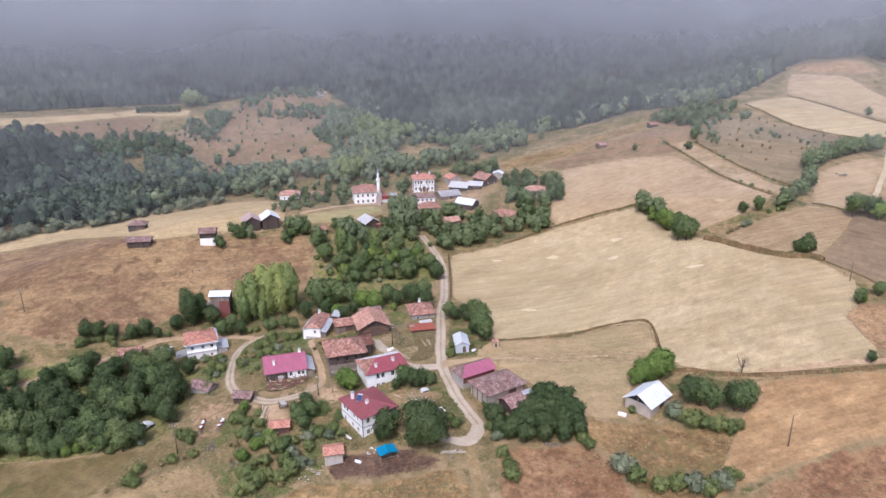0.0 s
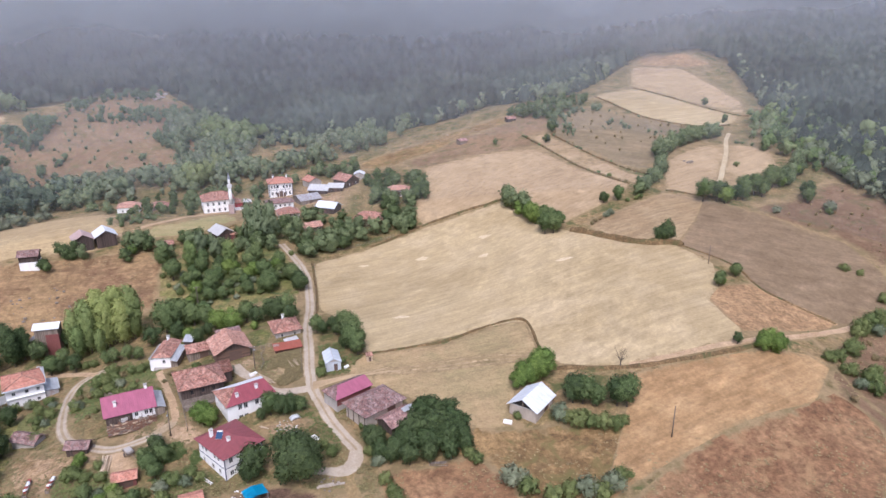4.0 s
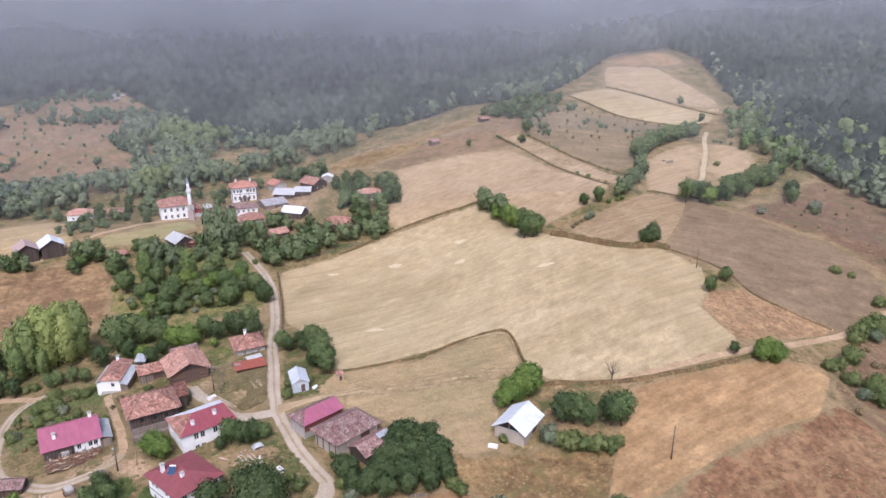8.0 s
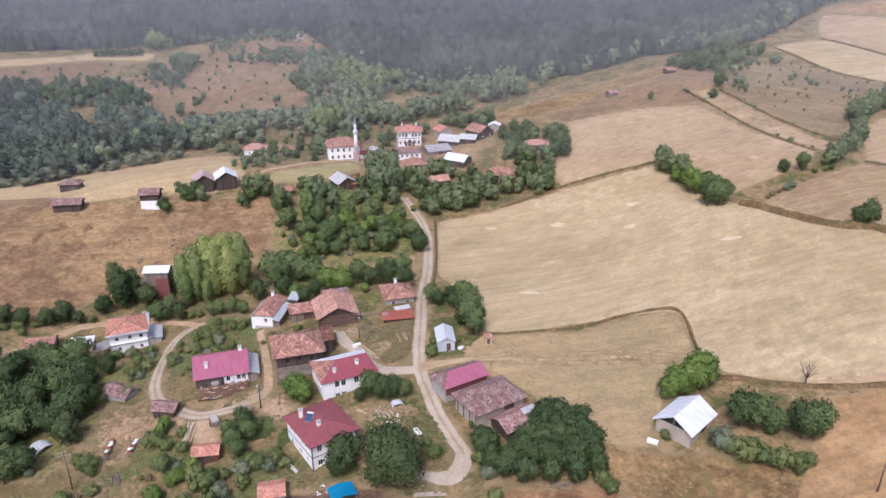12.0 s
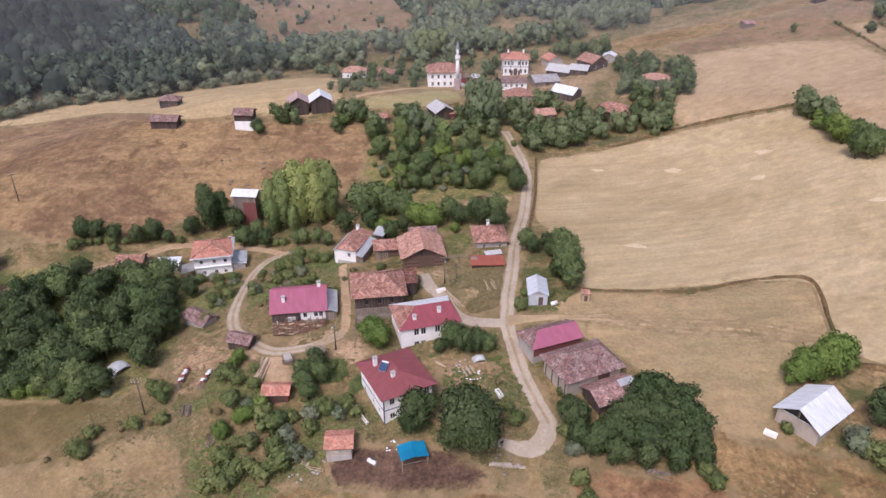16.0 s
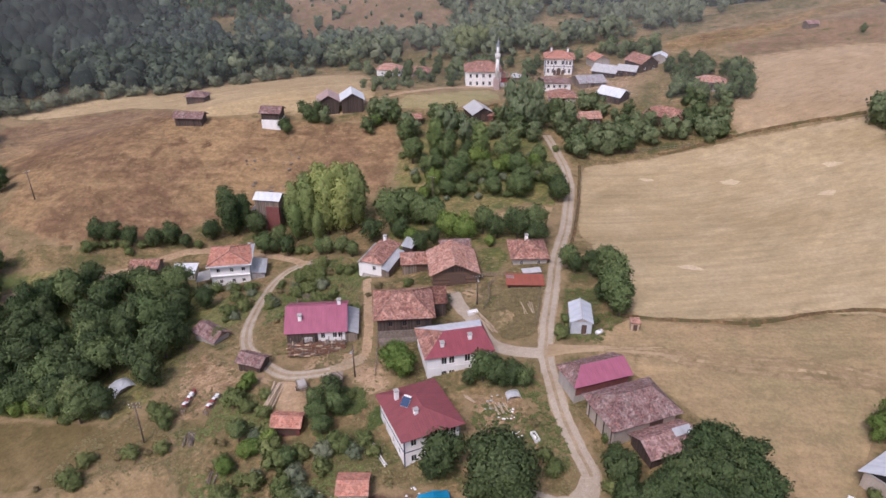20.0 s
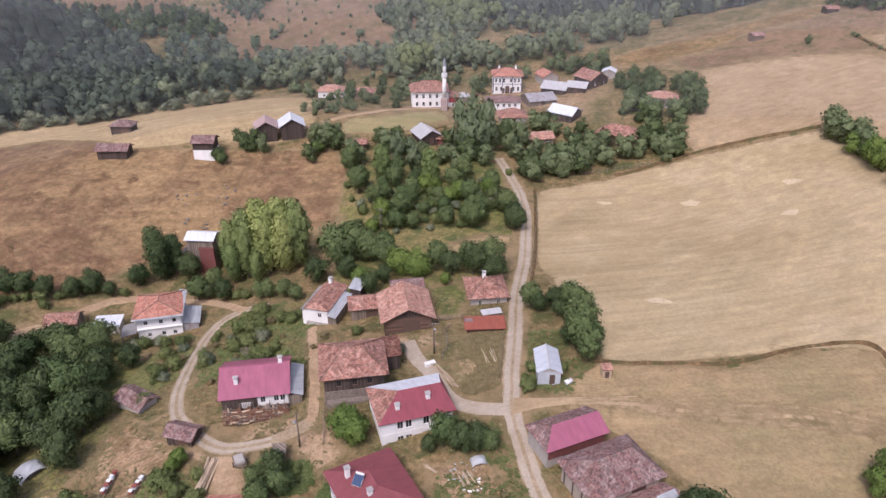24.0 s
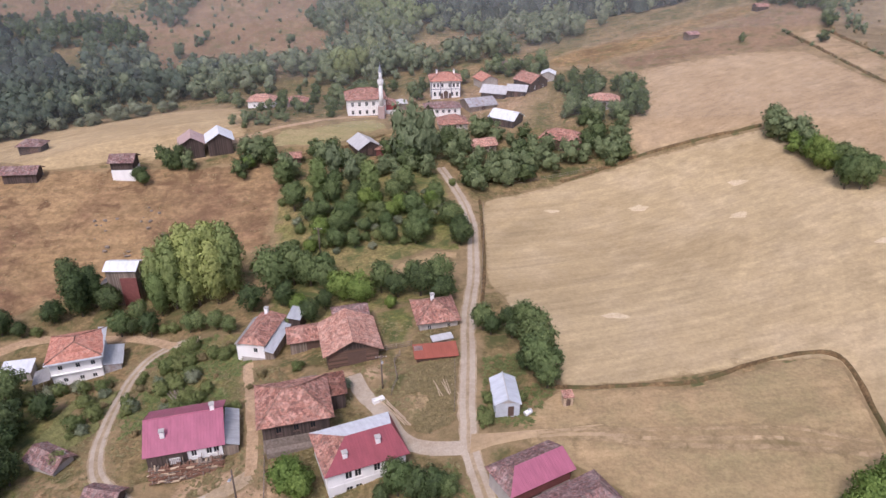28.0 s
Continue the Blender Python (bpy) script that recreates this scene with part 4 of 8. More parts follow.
def scatter(poly, gap, kinds, sizes=(0.7, 1.2), chance=1.0, seed=1, clear=()):
    """Plants over a patch of ground, about gap metres apart."""
    rng = np.random.default_rng(seed)
    xs, ys = [p[0] for p in poly], [p[1] for p in poly]
    for gx in np.arange(min(xs), max(xs), gap):
        for gy in np.arange(min(ys), max(ys), gap):
            x, y = gx + rng.uniform(-0.42, 0.42) * gap, gy + rng.uniform(-0.42, 0.42) * gap
            k, s, c = kinds[rng.integers(len(kinds))], rng.uniform(*sizes), rng.uniform()
            if c < chance and inside(x, y, poly) and all((x - a) ** 2 + (y - b) ** 2 > r * r for a, b, r in clear):
                plant(k, x, y, s)


def along(pts, gap, kinds, sizes, jitter=0.5, seed=1, wide=1.0):
    """Plants along a line."""
    rng = np.random.default_rng(seed)
    for x, y in smooth_line(pts, gap):
        plant(kinds[rng.integers(len(kinds))], x + rng.uniform(-jitter, jitter), y + rng.uniform(-jitter, jitter), rng.uniform(*sizes), wide)


def joined_wood(name, label, spots, mat, kind, seed, leaves=70):
    """Far woods as one mesh: many small trees, each with its own outline."""
    rng = np.random.default_rng(seed)
    shapes = []
    for k in range(6):
        if kind == "pine":
            v, f = [], []
            for L in range(3):
                z0, z1 = 0.12 + 0.25 * L, (0.58, 0.82, 0.96)[L]
                r = (0.33, 0.31, 0.24)[L] * rng.uniform(0.85, 1.15)
                a0 = rng.uniform(0, 6.28)
                n = len(v)
                m = 5
                for i in range(m):
                    a = a0 + 6.283 * i / m
                    rr = r * rng.uniform(0.7, 1.25)
                    v.append((rr * math.cos(a), rr * math.sin(a), z0 + rng.uniform(-0.05, 0.04)))
                for i in range(m):
                    x, y, z = v[n + i]
                    v.append((x * 0.72 + rng.uniform(-0.03, 0.03), y * 0.72 + rng.uniform(-0.03, 0.03), z0 + (z1 - z0) * rng.uniform(0.5, 0.75)))
                v.append((rng.uniform(-0.03, 0.03), rng.uniform(-0.03, 0.03), z1))
                f += [(n + i, n + (i + 1) % m, n + m + i) for i in range(m)] + [(n + (i + 1) % m, n + m + (i + 1) % m, n + m + i) for i in range(m)]
                f += [(n + m + i, n + m + (i + 1) % m, n + 2 * m) for i in range(m)]
            for _ in range(0 if leaves == 70 and name == "pine_forest" else leaves):
                z, a = rng.uniform(0.1, 0.92), rng.uniform(0, 6.283)
                r = 0.29 * (1.0 - z) ** 0.75 * rng.uniform(0.8, 1.15)
                n = len(v)
                e = rng.uniform(0.05, 0.1)
                v += [(r * math.cos(a - 0.25), r * math.sin(a - 0.25), z), (r * math.cos(a + 0.25), r * math.sin(a + 0.25), z + 0.01), ((r + e) * math.cos(a), (r + e) * math.sin(a), z - rng.uniform(-0.03, 0.05))]
                f.append((n, n + 1, n + 2))
            n = len(v)
            v += [(0.015, 0, -0.02), (-0.01, 0.015, -0.02), (-0.01, -0.015, -0.02), (0, 0, 0.5)]
            f += [(n, n + 1, n + 3), (n + 1, n + 2, n + 3), (n + 2, n, n + 3)]
            v = np.array(v)
            up = v * (2.2, 2.2, 0) + (0, 0, 0.55)
            shapes.append((v, np.array(f), up / np.linalg.norm(up, axis=1)[:, None]))
        else:
            mid, axes = (0, 0, 0.53), (0.38, 0.38, 0.47)
            lobes = crown_lobes(rng, 6, mid, axes, 0.5)
            shapes.append(crown_mesh(rng, lobes, leaves * 2, 0.064 if leaves < 100 else 0.046, mid, axes, 0.88))
    vs, fs, ns, n = [], [], [], 0
    for x, y, z, h, *more in spots:
        v, f, nv = shapes[rng.integers(len(shapes))]
        a = rng.uniform(0, 6.28)
        c, s = math.cos(a), math.sin(a)
        w = h * rng.uniform(0.85, 1.15) * (more[0] if more else 1.0)
        p = np.column_stack([(v[:, 0] * c - v[:, 1] * s) * w, (v[:, 0] * s + v[:, 1] * c) * w, v[:, 2] * h]) + (x, y, z)
        vs.append(p)
        fs.append(f + n)
        if nv is not None:
            ns.append(np.column_stack([nv[:, 0] * c - nv[:, 1] * s, nv[:, 0] * s + nv[:, 1] * c, nv[:, 2]]))
        n += len(p)
    me = leaf_mesh(name, np.concatenate(vs), np.concatenate(fs), np.concatenate(ns) if ns else None, mat)
    tagged(new(name, me), label, "forest", kind="stuff")


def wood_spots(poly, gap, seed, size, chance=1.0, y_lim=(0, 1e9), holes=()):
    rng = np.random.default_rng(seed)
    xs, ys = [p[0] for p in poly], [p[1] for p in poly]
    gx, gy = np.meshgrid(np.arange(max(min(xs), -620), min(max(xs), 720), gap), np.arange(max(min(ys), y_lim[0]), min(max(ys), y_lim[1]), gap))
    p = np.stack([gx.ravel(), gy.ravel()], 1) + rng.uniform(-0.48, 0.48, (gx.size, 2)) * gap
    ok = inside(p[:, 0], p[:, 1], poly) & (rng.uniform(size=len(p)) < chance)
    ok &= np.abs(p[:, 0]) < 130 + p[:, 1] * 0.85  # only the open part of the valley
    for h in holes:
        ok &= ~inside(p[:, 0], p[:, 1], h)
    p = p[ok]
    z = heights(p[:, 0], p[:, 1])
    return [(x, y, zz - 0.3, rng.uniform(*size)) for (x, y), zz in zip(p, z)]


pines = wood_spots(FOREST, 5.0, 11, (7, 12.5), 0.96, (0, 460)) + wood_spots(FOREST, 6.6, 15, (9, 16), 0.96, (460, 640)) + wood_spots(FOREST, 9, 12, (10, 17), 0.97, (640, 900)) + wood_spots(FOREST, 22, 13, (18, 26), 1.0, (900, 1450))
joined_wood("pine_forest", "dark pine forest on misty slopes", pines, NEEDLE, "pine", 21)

OPEN_HEATH = [(-166, 440), (-146, 402), (-126, 379), (-106, 386), (-88, 404), (-88, 430), (-102, 474), (-132, 492), (-166, 488)]
VALLEY = [(-150, 305), (-118, 345), (-84, 362), (-50, 366), (-20, 372), (8, 384), (40, 395), (62, 418), (60, 440), (30, 455), (-2, 437), (-34, 464), (-62, 506), (-85, 470), (-62, 440), (-86, 412), (-107, 420), (-150, 400), (-172, 380)]
EDGE = [(125, 462), (146, 436), (160, 425), (178, 440), (212, 474), (205, 500), (170, 480), (140, 490), (95, 470), (30, 470), (-2, 455), (-34, 490), (-62, 530), (-62, 508), (-34, 466), (-2, 438), (30, 456), (59, 441), (95, 446)]
EASTEDGE = [(262, 373), (250, 340), (234, 308), (222, 277), (217, 250), (222, 215), (240, 185), (262, 200), (250, 260), (262, 300), (275, 340), (290, 400), (300, 460), (280, 430)]
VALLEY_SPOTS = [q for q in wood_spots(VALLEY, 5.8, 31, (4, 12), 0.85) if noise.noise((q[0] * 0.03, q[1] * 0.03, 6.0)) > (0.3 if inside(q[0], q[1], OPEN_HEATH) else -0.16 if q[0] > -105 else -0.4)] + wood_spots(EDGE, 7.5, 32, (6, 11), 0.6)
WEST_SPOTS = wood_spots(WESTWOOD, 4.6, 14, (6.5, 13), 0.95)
SIDE_RNG = np.random.default_rng(141)
BROAD_WEST = [q for q in WEST_SPOTS if SIDE_RNG.uniform() < (q[0] + 222) / 62]
joined_wood("pine_wood", "dark pine wood in the west ravine", [q for q in WEST_SPOTS if q not in BROAD_WEST], NEEDLE_DARK, "pine", 22, 34)
joined_wood("valley_wood", "mixed green wood in the valley", [q for q in VALLEY_SPOTS if q[0] > -112 or SIDE_RNG.uniform() < 0.25], LEAF_VALLEY, "leaf", 23)
joined_wood("ravine_wood", "dark blue-green broadleaf wood in the west valley", [q for q in VALLEY_SPOTS if q[0] <= -112 and SIDE_RNG.uniform() < 0.72] + BROAD_WEST, LEAF_WEST, "leaf", 34, 56)
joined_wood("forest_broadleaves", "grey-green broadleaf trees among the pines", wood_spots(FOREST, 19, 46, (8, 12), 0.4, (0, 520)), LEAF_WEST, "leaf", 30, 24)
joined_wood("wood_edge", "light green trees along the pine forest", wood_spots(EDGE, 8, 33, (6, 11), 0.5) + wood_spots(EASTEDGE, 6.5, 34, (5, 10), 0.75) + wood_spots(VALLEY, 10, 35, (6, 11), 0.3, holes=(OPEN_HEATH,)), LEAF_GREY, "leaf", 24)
HEATH = [(-150, 396), (-107, 388), (-86, 405), (-60, 430), (-62, 500), (-100, 570), (-130, 560), (-160, 505), (-190, 432), (-172, 385)]
joined_wood("heath_scrub", "dark scrub on the brown heath hill", [q for q in wood_spots(HEATH, 5.2, 36, (2.5, 8.0), 0.9) if noise.noise((q[0] * 0.035, q[1] * 0.035, 2.0)) > (0.2 if inside(q[0], q[1], OPEN_HEATH) else 0.02)] + wood_spots([(-240, 405), (-190, 425), (-172, 385), (-150, 400), (-200, 390)], 6, 37, (4, 8), 0.8), LEAF_VALLEY, "leaf", 25)
RIDGEBELT = [(213, 300), (222, 322), (232, 342), (246, 356), (258, 362), (268, 340), (270, 318), (258, 288), (243, 264), (228, 248), (218, 258), (219, 280)]
joined_wood("ridge_belt", "green belt of trees along the ridge fields", wood_spots(RIDGEBELT, 6.2, 47, (5, 9.5), 0.7), LEAF, "leaf", 31, 40)
joined_wood("ridge_belt_light", "light green trees along the ridge fields", wood_spots(RIDGEBELT, 9, 48, (5, 10), 0.5) + wood_spots([(262, 300), (276, 305), (285, 290), (268, 270), (255, 262), (250, 275)], 7, 49, (8, 13), 0.7), LEAF_PALE, "leaf", 32, 40)
joined_wood("heath_shrubs", "grey-green low scrub over the heath hill", wood_spots(HEATH, 7.5, 40, (1.0, 3.0), 0.5) + wood_spots([(-290, 425), (-190, 425), (-165, 470), (-190, 480), (-270, 436)], 9, 43, (1.0, 3.0), 0.35), LEAF_GREY, "leaf", 27)
joined_wood("far_hedge", "dark hedge and trees on the far hilltop", [(-215 + 2.6 * k, 495 + 0.7 * k, gz(-215 + 2.6 * k, 495 + 0.7 * k) - 0.3, 5.6) for k in range(11)] + wood_spots([(-270, 400), (-215, 425), (-180, 440), (-150, 425), (-160, 390), (-230, 395)], 5.5, 44, (5, 9), 0.7), LEAF_DARK, "leaf", 28)
joined_wood("far_light_trees", "light green trees on the far hilltop", [(x, y, gz(x, y) - 0.3, h) for x, y, h in ((-185, 516, 15), (-180.5, 518, 12), (-189, 519, 10), (-176, 520, 8), (-54, 462, 14), (-48, 458, 15), (-40, 455, 14), (-36, 452, 13), (-31, 457, 13), (-58, 468, 12), (-46, 466, 13), (-57, 388, 11), (-60, 392, 9))]
            + wood_spots([(-66, 440), (-30, 436), (-6, 442), (-20, 470), (-50, 490)], 7, 45, (7, 12), 0.55), LEAF_PALE, "leaf", 29)
ROCKHILL = [(160, 390), (182, 364), (211, 342), (167, 303), (131, 320), (128, 350), (138, 372)]
joined_wood("rock_hill_bushes", "grey-green bushes on the stony hill", [q for q in wood_spots(ROCKHILL, 4.5, 91, (1.2, 3.6), 0.9) if noise.noise((q[0] * 0.05, q[1] * 0.05, 4.0)) > 0.12] + wood_spots([(160, 392), (140, 376), (130, 352), (138, 350), (150, 372), (172, 380)], 4.5, 92, (2.0, 5.0), 0.7), LEAF_VALLEY, "leaf", 33, 30)
joined_wood("rock_hill_scrub", "low scrub on the stony hill", wood_spots([(160, 390), (182, 364), (211, 342), (167, 303), (131, 320), (128, 350), (138, 372)], 6.5, 38, (0.8, 2.2), 0.5)
            + wood_spots([(166, 232), (200, 250), (220, 255), (226, 215), (200, 130), (135, 120), (130, 146), (165, 168), (185, 200)], 7, 39, (0.7, 2.0), 0.55), SCRUB, "leaf", 26)

# the orchard between the road and the west hill
scatter([(-46, 253), (-36, 261), (-20, 268), (-12, 267), (-6, 252), (-24, 249), (-42, 246)], 5.3, ["broad", "greybush", "aspen", "broad", "dark"], (0.5, 0.95), 0.85, 41)
for pts, seed in (([(-41, 246), (-26, 248), (-7, 251)], 201), ([(-40, 240), (-26, 242), (-6, 245)], 202), ([(-37, 233), (-24, 235), (-6, 238)], 203), ([(-38, 227), (-26, 228), (-12, 231)], 204)):
    along(pts, 2.6, ["broad", "greybush", "broad", "bush", "bright", "broad"], (0.5, 0.86), 1.7, seed, 1.1)
along([(-48, 257), (-47, 248), (-43.5, 238), (-42, 228), (-39, 220)], 3.2, ["broad", "greybush", "bush", "broad"], (0.5, 1.1), 1.7, 42)
for pts, seed in (([(-37, 237), (-24, 238.5), (-7, 241)], 221), ([(-36, 230), (-25, 231), (-11, 234)], 222), ([(-38, 244), (-25, 245.5), (-8, 248)], 223)):
    along(pts, 2.5, ["bush", "bush", "greybush"], (0.7, 1.15), 0.8, seed, 1.1)
along([(-6, 266), (-4, 252), (-3.4, 240), (-3.4, 230)], 4.2, ["broad", "dark", "bush"], (0.5, 0.9), 0.6, 205)
scatter([(-40, 223), (-24, 222), (-24, 214), (-38, 213)], 4.6, ["dark", "broad", "broad"], (0.6, 1.0), 0.8, 206)
for x, y, s, k in ((-42, 213, 1.35, "broad"), (-38, 215, 1.1, "broad"), (-26.5, 206.5, 1.05, "bright"), (-22.5, 205, 1.0, "bright"), (-34, 203, 0.72, "bright"), (-30, 210, 0.9, "broad"), (-18.5, 208, 0.9, "broad"), (-15, 206, 0.8, "dark"), (-10.5, 206, 1.05, "dark"), (-7, 208, 1.0, "broad"),
                   (-6, 203.5, 0.8, "dark"), (-12.5, 210.5, 0.7, "broad"), (-16, 201.5, 0.45, "bright"), (-38, 207, 0.8, "dark"), (-45, 207, 0.9, "dark"), (-29, 203, 0.6, "dark")):
    plant(k, x, y, s)
# tall trees north of the houses, poplars by the tall shed
for x, y, s, k in ((-68, 215, 0.95, "aspen"), (-65.5, 217, 1.1, "aspen"), (-63.5, 213, 1.05, "aspen"), (-61, 216, 1.3, "poplar"), (-58.5, 213, 1.25, "poplar"), (-56, 216, 1.3, "poplar"), (-54, 212.5, 1.1, "poplar"), (-51.5, 215, 1.2, "aspen"), (-66, 211, 0.75, "aspen"), (-60, 210, 0.6, "aspen")):
    plant(k, x, y, s * 1.12, 0.8)
for x, y, k in ((-83.5, 211, 1.0), (-86, 213.5, 1.05), (-81.8, 214, 0.85)):
    plant("column", x, y, k)
for x, y, s, k in ((-88, 208, 0.8, "dark"), (-71, 219, 0.9, "dark"), (-77.5, 212.6, 0.95, "dark"), (-70, 209, 0.7, "broad"), (-13, 274, 1.2, "aspen"), (-11, 270, 1.1, "aspen"), (-15.5, 271, 1.0, "aspen"), (-18, 269, 1.2, "dark")):
    plant(k, x, y, s)
along([(-72, 205), (-66, 204), (-60, 204), (-54, 203), (-48, 200)], 3.0, ["dark", "bush", "broad"], (0.5, 0.8), 0.8, 44)
along([(-112, 196), (-104, 198), (-96, 202), (-90, 205)], 3.2, ["bush", "dark"], (0.5, 0.9), 1.0, 45)
# ravine in the south-west
scatter([(-150, 160), (-118, 172), (-104, 184), (-88, 188), (-76, 182), (-69, 172), (-69, 158), (-68, 146), (-78, 141), (-100, 144), (-135, 150)], 4.7, ["dark", "dark", "dark", "broad", "dark"], (0.7, 1.2), 0.97, 46, ((-77, 194, 11), (-75, 150.5, 4), (-96.6, 192, 6), (-88, 195, 6)))
scatter([(-150, 160), (-118, 172), (-106, 180), (-104, 160), (-112, 152), (-135, 150)], 5.2, ["dark", "dark", "column"], (0.8, 1.1), 0.7, 218)
along([(-85, 183), (-78, 186.5), (-71, 187.5), (-66, 184)], 2.2, ["bush", "greybush"], (0.6, 1.0), 0.8, 47)
scatter([(-158, 172), (-152, 186), (-138, 188), (-134, 178), (-140, 168)], 4.4, ["broad", "dark", "dark", "bush"], (0.6, 1.0), 0.85, 207)
for x, y, s, k in ((-157, 208, 0.9, "dark"), (-154, 214, 0.7, "broad"), (-160, 215, 1.0, "dark"), (-164, 223, 0.8, "broad"), (-152, 204, 0.7, "bush"), (-147, 197, 1.1, "bush"), (-141, 193, 0.8, "dark"), (-112, 193, 1.2, "bush"), (-105, 197, 1.1, "bush"), (-100, 202, 1.2, "bush")):
    plant(k, x, y, s)
scatter([(-51, 148), (-46, 142.5), (-42, 139), (-34, 140), (-29, 138), (-28, 134), (-33, 125), (-44, 122), (-49, 131), (-53, 139)], 3.2, ["bush", "bush", "greybush", "scrub"], (0.5, 1.25), 0.62, 208, ((-39.4, 143.2, 4), (-25, 132.6, 4)))
scatter([(-60, 186), (-56, 197), (-46, 200), (-44, 196), (-45, 176), (-52, 172)], 2.9, ["bush", "scrub", "bush", "bush", "greybush"], (0.5, 1.1), 0.75, 209)
scatter([(-54, 170), (-49, 177), (-40, 176), (-35, 184), (-33, 180), (-37, 172.5), (-50, 170)], 2.8, ["bush", "scrub", "bush"], (0.45, 0.9), 0.7, 210, ((-43.3, 166, 7),))
scatter([(-66, 188), (-58, 200), (-54, 186), (-57, 176), (-66, 172), (-69, 180)], 3.0, ["bush", "bush", "scrub", "greybush"], (0.5, 1.05), 0.6, 215, ((-77, 194, 11), (-58.5, 171, 3.5)))
for x, y, s, k in ((-34, 149, 0.72, "dark"), (-32.5, 146.5, 0.6, "broad"), (-36.5, 147.5, 0.5, "broad"), (-50, 151.5, 0.5, "bright"), (-31, 150, 0.45, "bush"), (-46.5, 140, 0.55, "broad"), (-44, 137.5, 0.5, "bright"), (-36.5, 136.5, 0.5, "broad"), (-26, 141.5, 0.9, "bush"), (-24, 139.5, 0.8, "bush")):
    plant(k, x, y, s)
along([(-124, 153), (-112, 148.5), (-100, 145.5), (-90, 144), (-80, 142.5), (-74, 143)], 2.4, ["broad", "bush", "greybush", "broad"], (0.5, 0.8), 1.0, 213)
scatter([(-138, 178), (-129, 182), (-119, 177), (-122, 168), (-136, 166)], 4.6, ["broad", "dark", "broad"], (0.7, 1.05), 0.85, 214)
scatter([(-96, 146.5), (-90, 149), (-82, 147.5), (-80, 143.5), (-92, 143)], 2.6, ["bright", "broad"], (0.42, 0.62), 0.95, 216)
for x, y, s, k in ((-187, 244, 1.3, "dark"), (-184, 240, 1.0, "broad"), (-183, 233, 0.8, "dark"), (-175, 223, 0.8, "broad"), (-170, 226, 0.6, "dark"), (-162, 220, 0.75, "dark"), (-149, 209, 0.85, "dark"), (-151, 206, 0.6, "broad"), (-145, 198, 1.3, "bush"), (-142, 192, 1.4, "bush"), (-147, 201, 1.2, "bush"), (-139, 190, 1.2, "bush"),
                   (-70.3, 129.6, 1.1, "bush"), (-69, 129, 0.8, "bush"), (-65, 134.8, 0.7, "scrub"), (-63, 135.6, 0.9, "bush"), (-60.5, 136.2, 0.7, "scrub"), (-58.5, 137, 0.8, "bush"), (-75, 128, 0.6, "scrub"), (-62, 143, 1.1, "bush"), (-60.5, 141.6, 0.8, "bush"), (-64.5, 144.5, 0.9, "bush")):
    plant(k, x, y, s)
along([(-110, 194.5), (-104, 196.5), (-99, 201), (-94, 204.5)], 2.2, ["bush", "dark", "bush"], (0.55, 0.8), 1.2, 217)
# along the crest, behind it
along([(-200, 262), (-188, 272), (-184, 281), (-174, 292), (-158, 299), (-142, 310), (-126, 322), (-112, 336)], 3.4, ["greybush"], (1.5, 2.7), 1.8, 48)
# east of the road
for x, y, s, k in ((1.6, 192.2, 0.72, "broad"), (3.0, 190.6, 0.6, "dark"), (6.2, 193.0, 0.62, "dark"), (9.0, 191.0, 0.8, "broad"), (10.4, 187.4, 0.9, "broad"), (9.2, 184.2, 0.85, "broad"), (10.6, 181.2, 1.0, "broad"), (10.0, 177.8, 1.0, "broad"), (11.4, 175.0, 0.8, "broad"), (8.6, 180.0, 0.6, "dark"), (6.6, 189.2, 0.5, "dark"),
                   (1.2, 170, 0.42, "bush"), (1.5, 167.2, 0.9, "bush"), (2.2, 172.0, 0.6, "bush"), (7.2, 172.4, 0.5, "bush")):
    plant(k, x, y, s)
# upper village
scatter([(28, 334), (40, 332), (52, 318), (54, 299), (47, 289), (37, 293), (30, 301)], 5.0, ["dark", "broad", "dark"], (0.7, 1.0), 0.9, 49, ((42, 309, 7),))
scatter([(-2, 258), (7, 261), (16, 266), (26, 270), (34, 275), (43, 268), (43, 276), (34, 283), (28, 279), (18, 281), (6, 276), (-3, 270)], 4.8, ["broad", "dark", "broad"], (0.6, 0.95), 0.75, 50, ((27, 284, 9.5), (2.4, 281, 4)))
scatter([(0, 282), (10, 284), (18, 287), (19, 294), (8, 297), (-4, 291)], 5, ["dark", "broad"], (0.55, 0.9), 0.6, 51, ((2.5, 286.4, 6), (-4, 302, 6)))
for x, y, s, k in ((33, 281, 1.0, "dark"), (38, 277, 0.8, "broad"), (42, 274, 0.75, "dark"), (-8, 285, 0.9, "dark"), (-3, 283, 0.8, "broad"), (4, 296, 0.95, "dark"), (-12, 276, 1.1, "broad"), (-20, 277, 0.9, "dark")):
    plant(k, x, y, s)
scatter([(-98, 346), (-88, 362), (-62, 362), (-34, 345), (-44, 322), (-60, 305), (-66, 290), (-74, 302), (-78, 330)], 6.2, ["broad", "dark", "bush"], (0.5, 0.85), 0.7, 52, ((-82, 352, 6), (-66, 344, 5), (-36, 316, 9)))
scatter([(-50, 350), (-14, 356), (10, 372), (30, 360), (24, 348), (6, 356), (-18, 349), (-34, 338)], 6.0, ["broad", "dark", "broad"], (0.7, 1.05), 0.8, 53, ((17, 372, 7), (-10, 341, 7)))
for x, y in ((-53, 369), (-56, 374), (-50, 376), (-54, 381), (-47, 384), (-44, 398), (-39, 396), (-56, 388)):
    plant("poplar", x, y, 0.95, 1.3)
